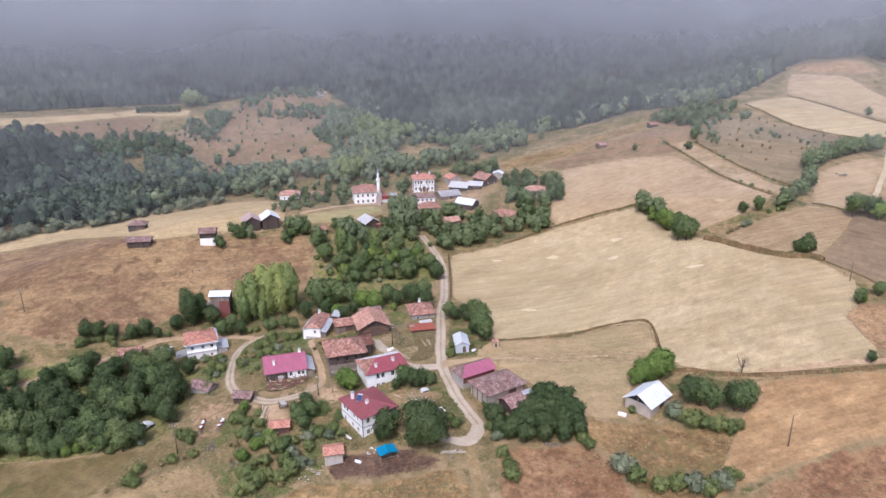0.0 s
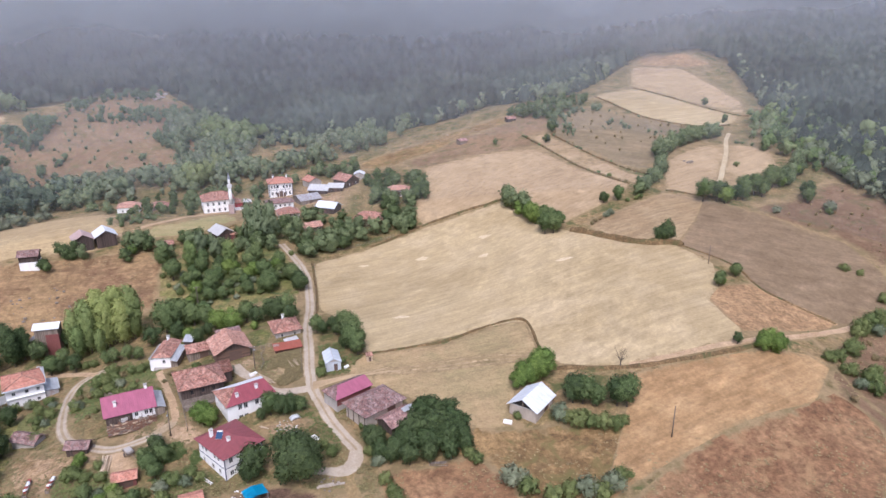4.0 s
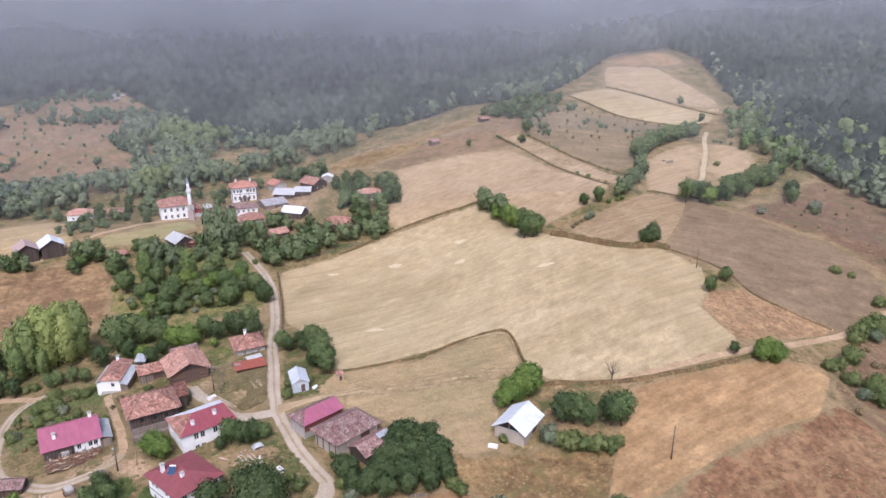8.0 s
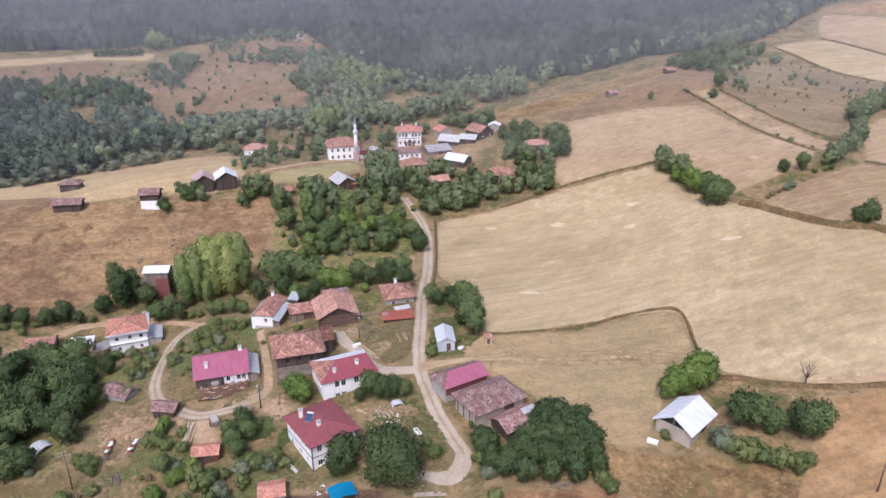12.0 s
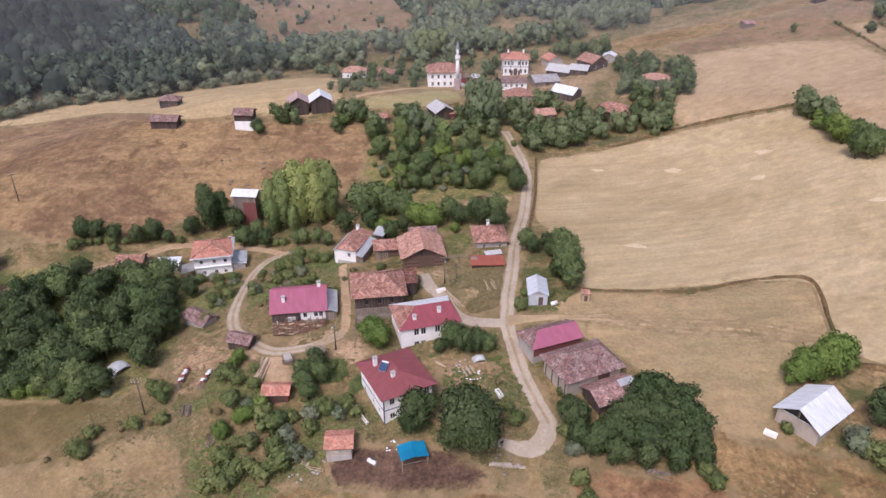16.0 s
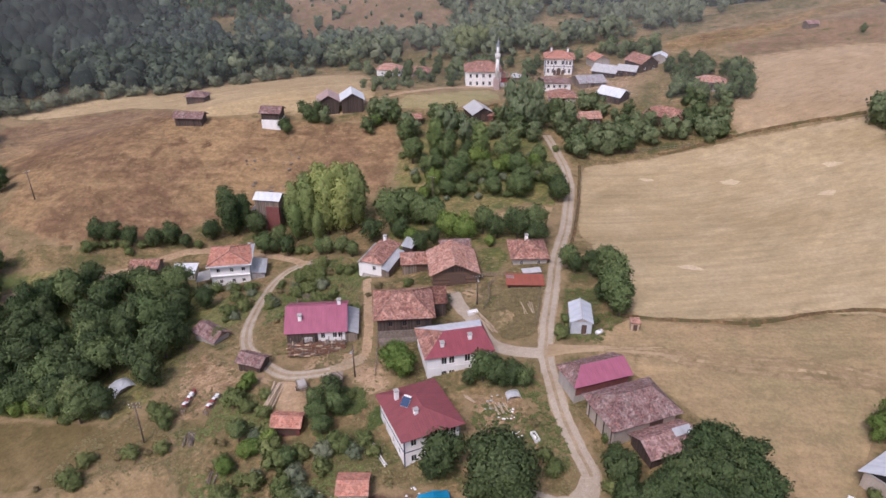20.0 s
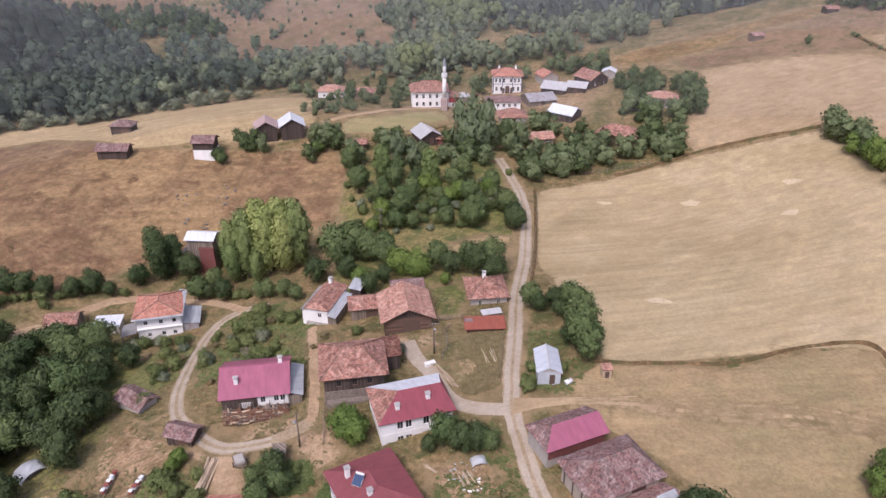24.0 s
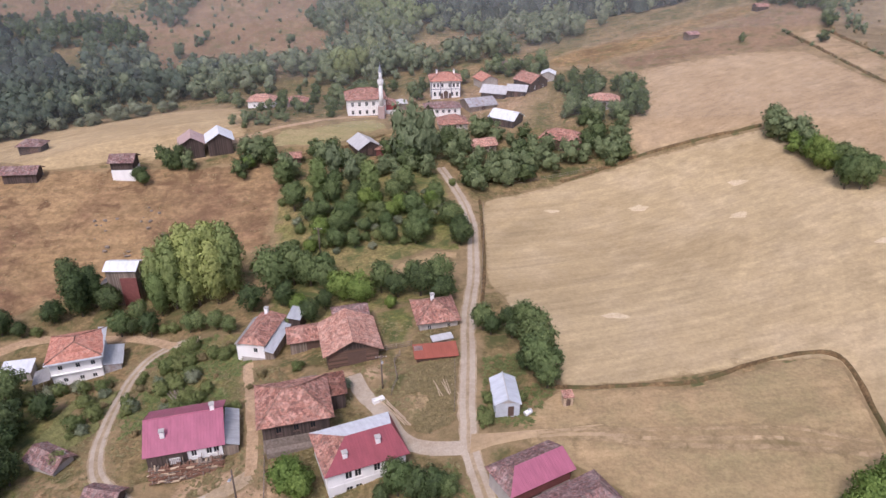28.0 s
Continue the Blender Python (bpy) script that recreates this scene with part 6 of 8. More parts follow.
def add_window(root, L, D, side, u, z, w, h, frame_mat=FRAME, name="window"):
    mid, d, out, run = side_frame(side, L, D)
    key = (round(w, 2), round(h, 2), frame_mat.name, name)
    if key not in WINDOW_MESH:
        t = 0.07
        ring = [(-w / 2, 0), (w / 2, 0), (w / 2, h), (-w / 2, h)]
        inner = [(-w / 2 + t, t), (w / 2 - t, t), (w / 2 - t, h - t), (-w / 2 + t, h - t)]
        vs = [(x, yy, z) for yy in (0.08, 0.15) for pts in (ring, inner) for x, z in pts]
        fs = []
        for i in range(4):
            j = (i + 1) % 4
            fs += [(i, j, j + 4, i + 4), (i + 12, j + 12, j + 8, i + 8), (i, i + 8, j + 8, j), (i + 4, j + 4, j + 12, i + 12)]
        meshes = []
        me = bpy.data.meshes.new(name)
        me.from_pydata(vs, [], fs)
        meshes.append((me, frame_mat))
        for nm, dims, mt in (("pane", (-w / 2 + 0.01, w / 2 - 0.01, 0.12, 0.14, 0.01, h - 0.01), GLASS if name == "window" else BROWNFRAME),
                             ("mullion", (-0.03, 0.03, 0.085, 0.119, t, h - t), frame_mat), ("sill", (-w / 2 - 0.08, w / 2 + 0.08, -0.07, 0.08, -0.075, -0.005), frame_mat)):
            m2 = bpy.data.meshes.new(nm)
            b2 = boxed(*dims)
            b2.to_mesh(m2)
            b2.free()
            meshes.append((m2, mt))
        for m2, mt in meshes:
            m2.materials.append(mt)
        WINDOW_MESH[key] = [m2 for m2, _ in meshes]
    me, *rest = WINDOW_MESH[key]
    ob = new(name, me)
    ob.parent = root
    ang = math.atan2(d.y, d.x)
    ob.matrix_basis = Matrix.Translation(mid + d * u + Vector((0, 0, z))) @ Matrix.Rotation(ang, 4, "Z")
    for nm, m2 in zip(("pane", "mullion", "sill") if name == "window" else ("leaf",), rest):
        sub = new(nm, m2)
        sub.parent = ob
    return ob


def slope_grid(bm, uvl, a, b, c, d, n, m, sag, seed):
    """A roof slope: eave from a to b, upper edge from d to c, in n by m pieces, gently uneven."""
    a, b, c, d = map(Vector, (a, b, c, d))
    e = (b - a).normalized()
    up = ((d + c) / 2 - (a + b) / 2)
    up = (up - e * up.dot(e)).normalized()
    grid = []
    for j in range(m + 1):
        row = []
        for i in range(n + 1):
            s, t = i / n, j / m
            p = (a * (1 - s) + b * s) * (1 - t) + (d * (1 - s) + c * s) * t
            edge = min(1.0, 4 * t * (1 - t) + 0.3)
            w = p.copy()
            w.z += sag * noise.noise((p.x * 0.5 + seed, p.y * 0.5, p.z * 0.5)) - sag * 1.2 * edge * 4 * s * (1 - s) * 0.3
            row.append((bm.verts.new(w), ((p - a).dot(e), (p - a).dot(up))))
        grid.append(row)
    for j in range(m):
        for i in range(n):
            q = [grid[j][i], grid[j][i + 1], grid[j + 1][i + 1], grid[j + 1][i]]
            if (q[2][0].co - q[3][0].co).length < 1e-5:
                q = q[:3]
            f = bm.faces.new([k[0] for k in q])
            for lp, k in zip(f.loops, q):
                lp[uvl].uv = k[1]


def add_roof(root, L, D, H, kind, rise, mat, over=0.5, ridge=None, axis="x", sag=0.0, thick=0.12, back=None, right=None, caps=None, left=None):
    """Hip, gable or single-pitch roof with overhang and thickness; back, right and left may have another covering. ridge: its length, or its two ends."""
    A, B = (L, D) if axis == "x" else (D, L)
    ex, ey = A / 2 + over, B / 2 + over
    slope = rise / (B / 2)
    ze = H - over * slope * (0.6 if kind != "shed" else 0.0)
    seed = root.matrix_basis.translation.x
    M = Matrix.Identity(4) if axis == "x" else Matrix.Rotation(math.pi / 2, 4, "Z")
    faces = []
    if kind == "shed":
        faces.append(("roof", (-ex, -ey, H), (ex, -ey, H), (ex, ey, H + rise), (-ex, ey, H + rise), mat))
        rl = ex
    else:
        if isinstance(ridge, tuple):
            rk, rl = ridge
        else:
            rl = max(0.25, ex if kind == "gable" else (A - B) / 2 + 0.3 if ridge is None else ridge / 2)
            rk = -rl
        zt = H + rise
        faces.append(("roof", (-ex, -ey, ze), (ex, -ey, ze), (rl, 0, zt), (rk, 0, zt), mat))
        faces.append(("roof", (ex, ey, ze), (-ex, ey, ze), (rk, 0, zt), (rl, 0, zt), back or mat))
        if kind == "hip":
            faces.append(("roof", (ex, -ey, ze), (ex, ey, ze), (rl, 0, zt), (rl, 0, zt), right or mat))
            faces.append(("roof", (-ex, ey, ze), (-ex, -ey, ze), (rk, 0, zt), (rk, 0, zt), left or mat))
    groups = {}
    for q in faces:
        groups.setdefault(q[5].name, []).append(q)
    for g in groups.values():
        bm = bmesh.new()
        uvl = bm.loops.layers.uv.new("UVMap")
        for _, a, b, c, d, mt in g:
            n = max(2, int((Vector(b) - Vector(a)).length / 0.9)) if sag else 2
            slope_grid(bm, uvl, M @ Vector(a), M @ Vector(b), M @ Vector(c), M @ Vector(d), n, 6 if sag else 2, sag, seed)
        bmesh.ops.remove_doubles(bm, verts=bm.verts, dist=0.03)
        bmesh.ops.recalc_face_normals(bm, faces=bm.faces)
        bmesh.ops.solidify(bm, geom=bm.faces[:], thickness=thick)
        part("roof", bm, g[0][5], root)
    if kind == "gable":
        for s in (-1, 1):
            bm = bmesh.new()
            y = B / 2
            tri = [Vector((s * (A / 2 - 0.0), -y, H)), Vector((s * A / 2, y, H)), Vector((s * A / 2, 0, H + rise - 0.12))]
            f = [bm.verts.new(M @ v) for v in tri] + [bm.verts.new(M @ (v - Vector((s * 0.2, 0, 0)))) for v in tri]
            for q in ((0, 1, 2), (3, 5, 4), (0, 3, 4, 1), (1, 4, 5, 2), (2, 5, 3, 0)):
                bm.faces.new([f[i] for i in q])
            bmesh.ops.recalc_face_normals(bm, faces=bm.faces)
            part("gable", bm, root.get("gable_mat") and bpy.data.materials[root["gable_mat"]] or OLDWOOD, root)
    if caps and kind != "shed":
        zt = H + rise + 0.05
        runs = [((rk, 0, zt), (rl, 0, zt))]
        if kind == "hip":
            runs += [((rx, 0, zt), (sx * ex, sy * ey, ze + 0.05)) for sx, rx in ((-1, rk), (1, rl)) for sy in (-1, 1)]
        for a, b in runs:
            part("ridge_cap", rod(bmesh.new(), M @ Vector(a), M @ Vector(b), 0.11, None, 6), caps, root)


def add_chimney(root, x, y, z0, z1, mat=WHITE):
    c = part("chimney", boxed(x - 0.32, x + 0.32, y - 0.32, y + 0.32, z0, z1, bevel=0.03), mat, root)
    part("cap", boxed(x - 0.42, x + 0.42, y - 0.42, y + 0.42, z1 + 0.16, z1 + 0.26, bevel=0.03), CONCRETE, c)
    # a black block stands for the shaded gap under the cap
    part("vent", boxed(x - 0.22, x + 0.22, y - 0.22, y + 0.22, z1, z1 + 0.17), OPENING_SHADE, c)


def house(name, label, x, y, rot, L, D, H, roof, z=None, wall=WHITE, plinth=None, holes=None, doors=None, chimneys=(), frame_mat=FRAME, gable=None, drop=2.5, category="house", group=""):
    """A building on its plot: walls with openings, plinth, windows, doors, roof and chimneys."""
    z = gz(x, y) if z is None else z
    root = thing(name, pose(x, y, z, 0, 0, rot), label, category, group)
    if gable:
        root["gable_mat"] = gable.name
    holes, doors = holes or {}, doors or {}
    cut = {s: list(holes.get(s, ())) + list(doors.get(s, ())) for s in "frbl"}
    low = 0.0
    if plinth:
        low, pm = plinth
        part("plinth", boxed(-L / 2 - 0.06, L / 2 + 0.06, -D / 2 - 0.06, D / 2 + 0.06, -drop, low, bevel=0.04), pm, root)
        vs, fs = wall_shell(L, D, low, H, cut)
    else:
        vs, fs = wall_shell(L, D, -drop, H, cut)
    raw("wall", vs, fs, wall, root)
    for s in "frbl":
        for u, zz, w, h in holes.get(s, ()):
            add_window(root, L, D, s, u, zz, w, h, frame_mat)
        for u, zz, w, h in doors.get(s, ()):
            add_window(root, L, D, s, u, zz, w, h, BROWNFRAME, "door")
    add_roof(root, L, D, H, **roof)
    for cx, cy, top in chimneys:
        add_chimney(root, cx, cy, H, H + top)
    return root


def row(us, z, w=0.95, h=1.35):
    return [(u, z, w, h) for u in us]


# the white house with the solar heater
hs = house("house", "white two-storey house with a red metal roof", -18.3, 144.7, 36, 8.8, 10.2, 6.0, dict(kind="hip", rise=1.5, mat=DULL_RED_ROOF, over=0.65, ridge=3.0, axis="y"), 2.0,
           holes={"l": row((-3.6, -2.2, 1.2, 2.6), 3.9) + row((-3.4, 0.2, 2.8), 1.0, 0.9, 1.2), "f": row((-2.9, 0.4, 2.2, 3.4), 3.9, 0.9) + row((-2.9, -0.4), 1.0, 0.9, 1.2), "r": row((-3, 0, 3), 3.9), "b": row((-2, 2), 3.9)},
           doors={"f": [(2.6, 0.2, 1.0, 2.1)]}, chimneys=((-2.6, 2.6, 2.1), (-1.3, -2.0, 1.7)), plinth=(0.35, CONCRETE))
for s in "frbl":
    mid, d, out, run = side_frame(s, 8.8, 10.2)
    for zz in (3.05,):
        a, b = mid + d * (-run / 2) + out * 0.02, mid + d * run / 2 + out * 0.02
        bm = bmesh.new()
        box(bm, min(a.x, b.x) - 0.04, max(a.x, b.x) + 0.04, min(a.y, b.y) - 0.04, max(a.y, b.y) + 0.04, zz, zz + 0.12)
        part("band", bm, BAND, hs, "dark blue-grey storey band")
for sx in (-1, 1):
    part("corner_strip", boxed(sx * 4.4 - 0.08, sx * 4.4 + 0.08, -5.19, -5.02, 0.4, 5.9), BAND, hs, "dark corner strip")
sp = thing("solar_heater", hs.matrix_basis @ pose(-1.9, 0.6, 6.8, 0, 0, -50) @ Matrix.Scale(0.78, 4), "blue solar water heater on the red roof", "solar panel")
bm = boxed(-0.85, 0.85, -0.95, 0.95, 0, 0.08)
bm.transform(pose(0, 0, 0.75, 34))
part("panel", bm, PANEL, sp, "blue glass collector")
bm = boxed(-0.88, 0.88, -0.98, 0.98, -0.04, 0.05)
bm.transform(pose(0, 0, 0.73, 34))
part("panel_frame", bm, STEEL, sp)
part("tank", rod(bmesh.new(), (-0.75, 0.95, 1.45), (0.75, 0.95, 1.45), 0.2, None, 12), WHITE, sp, "white water tank", True)
for sx in (-0.6, 0.6):
    part("leg", rod(bmesh.new(), (sx, 0.85, -0.3), (sx, 0.9, 1.35), 0.035), STEEL, sp)
    part("leg", rod(bmesh.new(), (sx, -0.75, -0.6), (sx, -0.75, 0.25), 0.035), STEEL, sp)

# the white house with the half red, half zinc roof
h2 = house("house", "white two-storey house, red metal and zinc roof", -16.2, 161.2, 24.8, 11.0, 8.3, 5.7, dict(kind="hip", rise=1.8, mat=RED_ROOF, over=0.5, ridge=(-1.8, 4.9), back=WHITE_ROOF, left=TILE), 3.9,
           holes={"f": row((-2.6, -1.3, 1.4), 3.7, 0.95, 1.4) + row((-2.6, -1.3, 1.4), 1.0, 0.95, 1.3), "l": row((-2, 2), 3.7), "r": row((-2.5, 1.5), 3.7), "b": row((-3, 3), 3.7)},
           doors={"r": [(2.6, 0.2, 1.0, 2.1)]}, chimneys=((-2.6, -2.6, 1.3), (2.3, -1.9, 1.7)), plinth=(0.4, STONE))
for s, w in (("f", 3.05), ("l", 3.05), ("r", 3.05)):
    mid, d, out, run = side_frame(s, 11.0, 8.3)
    a, b = mid + d * (-run / 2), mid + d * run / 2
    part("ledge", boxed(min(a.x, b.x) - 0.05, max(a.x, b.x) + 0.05, min(a.y, b.y) - 0.05, max(a.y, b.y) + 0.05, w, w + 0.12), WHITE, h2)

# the long house with the magenta roof
h3 = house("house", "old house with magenta metal roof, stone ground floor", -42.9, 166.4, 17, 10.3, 9.4, 4.95, dict(kind="gable", rise=2.4, mat=PURPLE_ROOF, over=0.5, caps=PURPLE_ROOF), 2.0,
           wall=WHITE, plinth=(2.6, STONE), holes={"f": row((1.2, 3.3, 4.3), 3.2, 0.8, 1.15), "r": row((-1.5, 1.5), 3.1)}, chimneys=((4.1, 0.2, 3.2), (-2.9, -2.6, 2.0)), gable=WHITE)
part("board_wall", boxed(-5.2, 0.3, -4.86, -4.71, 2.6, 4.8), DARKWOOD, h3, "dark boarded front")
part("balcony", boxed(-2.2, -0.7, -5.1, -4.87, 2.75, 3.7), FRAME, h3, "pale balcony front")
for u in np.linspace(-2.1, -0.8, 6):
    part("baluster", boxed(u - 0.04, u + 0.04, -5.16, -5.1, 2.75, 3.75), BROWNFRAME, h3)
part("storey_beam", boxed(-5.3, 5.3, -4.95, -4.72, 2.42, 2.62), OLDWOOD, h3, "weathered floor beam")
bm = bmesh.new()
uvl = bm.loops.layers.uv.new("UVMap")
slope_grid(bm, uvl, (7.6, -4.9, 4.0), (7.6, 3.4, 4.0), (5.5, 3.4, 4.75), (5.5, -4.9, 4.75), 2, 2, 0.0, 0)
bmesh.ops.solidify(bm, geom=bm.faces[:], thickness=0.06)
part("lean_to_roof", bm, WHITE_ROOF, h3, "pale blue-grey sheet lean-to roof")
part("lean_to_wall", boxed(5.25, 7.3, -4.6, 3.0, -2.0, 3.95), OLDWOOD, h3)

# the brown hip-roofed house
h4 = house("house", "old dark timber house with a sagging tile roof", -27.0, 168.8, 17, 9.6, 8.8, 5.4, dict(kind="hip", rise=2.3, mat=TILE, over=0.75, ridge=2.4, sag=0.12, caps=TILE_PALE), 5.2, wall=DARKWOOD, plinth=(2.4, STONE),
           holes={"f": row((-2.5, 0, 2.4), 3.2, 0.8, 1.1)}, frame_mat=BROWNFRAME, doors={"f": [(1.2, 0.1, 1.6, 2.0)]})
bm = bmesh.new()
uvl = bm.loops.layers.uv.new("UVMap")
slope_grid(bm, uvl, (5.0, 0.6, 4.3), (8.2, 0.6, 4.3), (8.2, 5.0, 5.5), (5.0, 5.0, 5.5), 4, 4, 0.1, 1)
bmesh.ops.solidify(bm, geom=bm.faces[:], thickness=0.1)
part("annex_roof", bm, TILE, h4)
part("annex_wall", boxed(4.82, 7.8, 1.0, 4.7, -2, 4.4), DARKWOOD, h4)
part("porch", boxed(-4.6, 4.6, -5.6, -4.5, -1.5, 0.9, bevel=0.05), STONE, h4, "rubble stone terrace")

# white cottage with brown roof, and the strip of zinc beside it
h5 = house("house", "white cottage with a brown tiled roof", -38.4, 192.6, -8, 4.4, 9.6, 4.0, dict(kind="hip", rise=1.2, mat=TILE, over=0.4, ridge=8.2, axis="y", sag=0.05), 3.1,
           plinth=(0.9, GREYWALL), holes={"f": row((0.5,), 2.0, 0.8, 1.0), "l": row((-2, 2), 1.9)}, chimneys=((-0.6, 3.6, 1.9),))
for a, b, c, d, mt, lb in (((2.5, -5.9, 3.4), (4.3, -5.9, 3.0), (4.3, 3.0, 3.4), (2.5, 3.0, 3.8), WHITE_ROOF, "pale zinc lean-to"), ((-3.7, -4.6, 3.0), (-2.5, -4.6, 3.5), (-2.5, 4.4, 3.6), (-3.7, 4.4, 3.1), GREY_ROOF, "grey sheet lean-to"),
                           ((2.9, 4.0, 3.9), (5.6, 4.0, 3.7), (5.6, 7.6, 4.3), (2.9, 7.6, 4.5), WHITE_ROOF, "white sheet shed roof")):
    bm = bmesh.new()
    uvl = bm.loops.layers.uv.new("UVMap")
    slope_grid(bm, uvl, a, b, c, d, 2, 4, 0.02, 2)
    bmesh.ops.solidify(bm, geom=bm.faces[:], thickness=0.06)
    part("lean_to_roof", bm, mt, h5, lb)
part("lean_to_wall", boxed(2.22, 4.0, -4.9, 2.8, -2, 2.9), OLDWOOD, h5)
part("lean_to_wall", boxed(-3.4, -2.22, -4.2, 4.0, -2, 2.9), WHITE, h5)
part("lean_to_wall", boxed(3.2, 5.4, 4.3, 7.3, -2, 3.6), DARKWOOD, h5)

# the open barn and its wing
# Its dark gable boards and brown door leaf stand for a shaded open front.
h6 = house("barn", "open timber barn with a pale sagging tile roof", -21.6, 187.4, 17, 8.6, 9.0, 3.0, dict(kind="gable", rise=2.2, mat=TILE_PALE, over=0.8, axis="y", sag=0.12), 6.6, wall=BROWNWOOD, gable=DARKWOOD, doors={"f": [(0.6, 0.0, 3.2, 2.5)]}, category="barn")
house("barn", "low timber wing with a brown tile roof", -29.6, 191.0, 17, 7.0, 4.6, 2.6, dict(kind="gable", rise=1.3, mat=TILE, over=0.5, sag=0.1), 5.0, wall=OLDWOOD, gable=OLDWOOD, doors={"f": [(0.5, 0.0, 2.2, 1.9)]}, category="barn")
house("shed", "grey plank shed behind the barn", -22.8, 195.6, 17, 6.0, 3.6, 2.6, dict(kind="gable", rise=0.9, mat=TILE_OLD, over=0.4, sag=0.1), 6.8, wall=OLDWOOD, category="shed")

# the house by the road
house("house", "grey-white house with a steep red-brown tile roof", -7.2, 196.9, 13.5, 7.0, 7.5, 2.95, dict(kind="hip", rise=2.05, mat=TILE, over=0.6, ridge=0.5, sag=0.05, caps=TILE_PALE), 6.2, wall=GREYWALL, plinth=(0.5, STONE),
      holes={"f": row((-1.7, 1.9), 1.0, 0.7, 1.0), "l": row((0,), 1.2), "r": row((0,), 1.2)}, chimneys=((-0.4, 0.4, 2.9),))
s8 = house("shed", "open shed with an orange-red metal roof", -6.5, 184.5, 10.5, 6.7, 2.8, 1.9, dict(kind="shed", rise=0.5, mat=ORANGE_ROOF, over=0.4), 6.7, wall=BROWNWOOD, doors={"f": [(0, 0, 5.8, 1.5)]}, category="shed")
bm = bmesh.new()
uvl = bm.loops.layers.uv.new("UVMap")
slope_grid(bm, uvl, (-3.6, 0.2, 2.18), (-2.1, 0.2, 2.18), (-2.1, 1.3, 2.34), (-3.6, 1.3, 2.34), 2, 2, 0.0, 0)
bmesh.ops.solidify(bm, geom=bm.faces[:], thickness=0.04)
part("sheet_patch", bm, PINK_TIN, s8, "pale sheet patch")
house("shed", "low shelter with a bent grey sheet roof", -5.6, 189.0, 22, 3.6, 1.3, 0.7, dict(kind="shed", rise=0.25, mat=GREY_ROOF, over=0.15), None, wall=OLDWOOD, category="shed")
house("shed", "white sheet-metal garden shed with pitched roof", 4.6, 171.6, 6, 3.6, 6.0, 2.5, dict(kind="gable", rise=0.95, mat=SHED_ZINC, over=0.25, axis="y", caps=GREY_ROOF), None, wall=plain("pale_blue_sheet", (0.55, 0.58, 0.62), 0.5), gable=GREYWALL, doors={"f": [(0.5, 0.0, 0.9, 1.9)]}, category="shed")

# white house on the west lane
h10 = house("house", "white two-storey house with pink tile and zinc roof", -75.6, 194.6, 21, 8.7, 8.7, 5.9, dict(kind="hip", rise=1.4, mat=TILE_NEW, over=0.6, ridge=2.0, axis="y", caps=TILE_PALE), -4.9,
            holes={"f": row((-2.6, 0.4, 3.0), 3.7, 0.8, 1.0) + row((-2.2, 0.6, 2.8), 0.9, 0.8, 0.9), "r": row((0,), 3.7), "l": row((0,), 3.7)}, plinth=(0.3, CONCRETE))
for a, b, c, d, mt, lb in (((-5.0, -5.35, 5.62), (5.1, -5.35, 5.62), (5.1, -4.5, 5.92), (-5.0, -4.5, 5.92), WHITE_ROOF, "white zinc eave strip"), ((3.3, -4.6, 5.92), (5.1, -4.9, 5.75), (5.1, 5.0, 5.85), (3.5, 5.0, 6.2), WHITE_ROOF, "white zinc verge strip"), ((4.4, -4.2, 3.1), (7.9, -4.2, 2.7), (7.9, 2.4, 2.9), (4.4, 2.4, 3.5), WHITE_ROOF, "zinc lean-to roof"),
                       ((-7.6, -5.6, 2.3), (-4.4, -5.6, 2.9), (-4.4, -1.5, 3.3), (-7.6, -1.5, 2.6), GREY_ROOF, "grey sheet porch roof")):
    bm = bmesh.new()
    uvl = bm.loops.layers.uv.new("UVMap")
    slope_grid(bm, uvl, a, b, c, d, 2, 2, 0.0, 2)
    bmesh.ops.solidify(bm, geom=bm.faces[:], thickness=0.06)
    part("sheet_roof", bm, mt, h10, lb)
part("lean_to_wall", boxed(4.4, 7.5, -3.9, 2.2, -2.5, 2.6), RUSTY_ROOF, h10, "patched sheet wall")
part("balcony_slab", boxed(-4.4, 4.4, -4.75, -4.36, 2.85, 3.02), WHITE, h10)
for sx in (-7.3, -5.7):
    part("post", boxed(sx - 0.08, sx + 0.08, -5.4, -5.24, -2.5, 2.35), OLDWOOD, h10)
house("shed", "long low shed with a white sheet roof", -87.0, 192.6, 14, 5.2, 3.4, 1.9, dict(kind="shed", rise=0.6, mat=WHITE_ROOF, over=0.25), None, wall=GREYWALL, category="shed")
house("shed", "half-collapsed shed with broken red tiles", -96.6, 192.0, 14, 6.2, 4.6, 1.7, dict(kind="gable", rise=1.3, mat=TILE, over=0.4, sag=0.3), None, wall=OLDWOOD, gable=OLDWOOD, category="shed")
h13 = house("barn", "tall grey timber barn with a zinc roof", -75.6, 217.3, 3, 6.2, 4.4, 8.4, dict(kind="gable", rise=1.0, mat=WHITE_ROOF, over=0.5), None, wall=OLDWOOD, gable=OLDWOOD, doors={"f": [(-2.2, 0.0, 2.0, 2.2)]}, category="barn")
part("red_wall", boxed(-0.2, 3.3, -2.7, -2.21, -1.0, 6.4), REDWALL, h13, "dull red boarded bay")
bm = bmesh.new()
uvl = bm.loops.layers.uv.new("UVMap")
slope_grid(bm, uvl, (-5.4, -2.6, 4.4), (-3.12, -2.6, 5.6), (-3.12, 2.2, 5.6), (-5.4, 2.2, 4.4), 2, 2, 0.0, 0)
bmesh.ops.solidify(bm, geom=bm.faces[:], thickness=0.06)
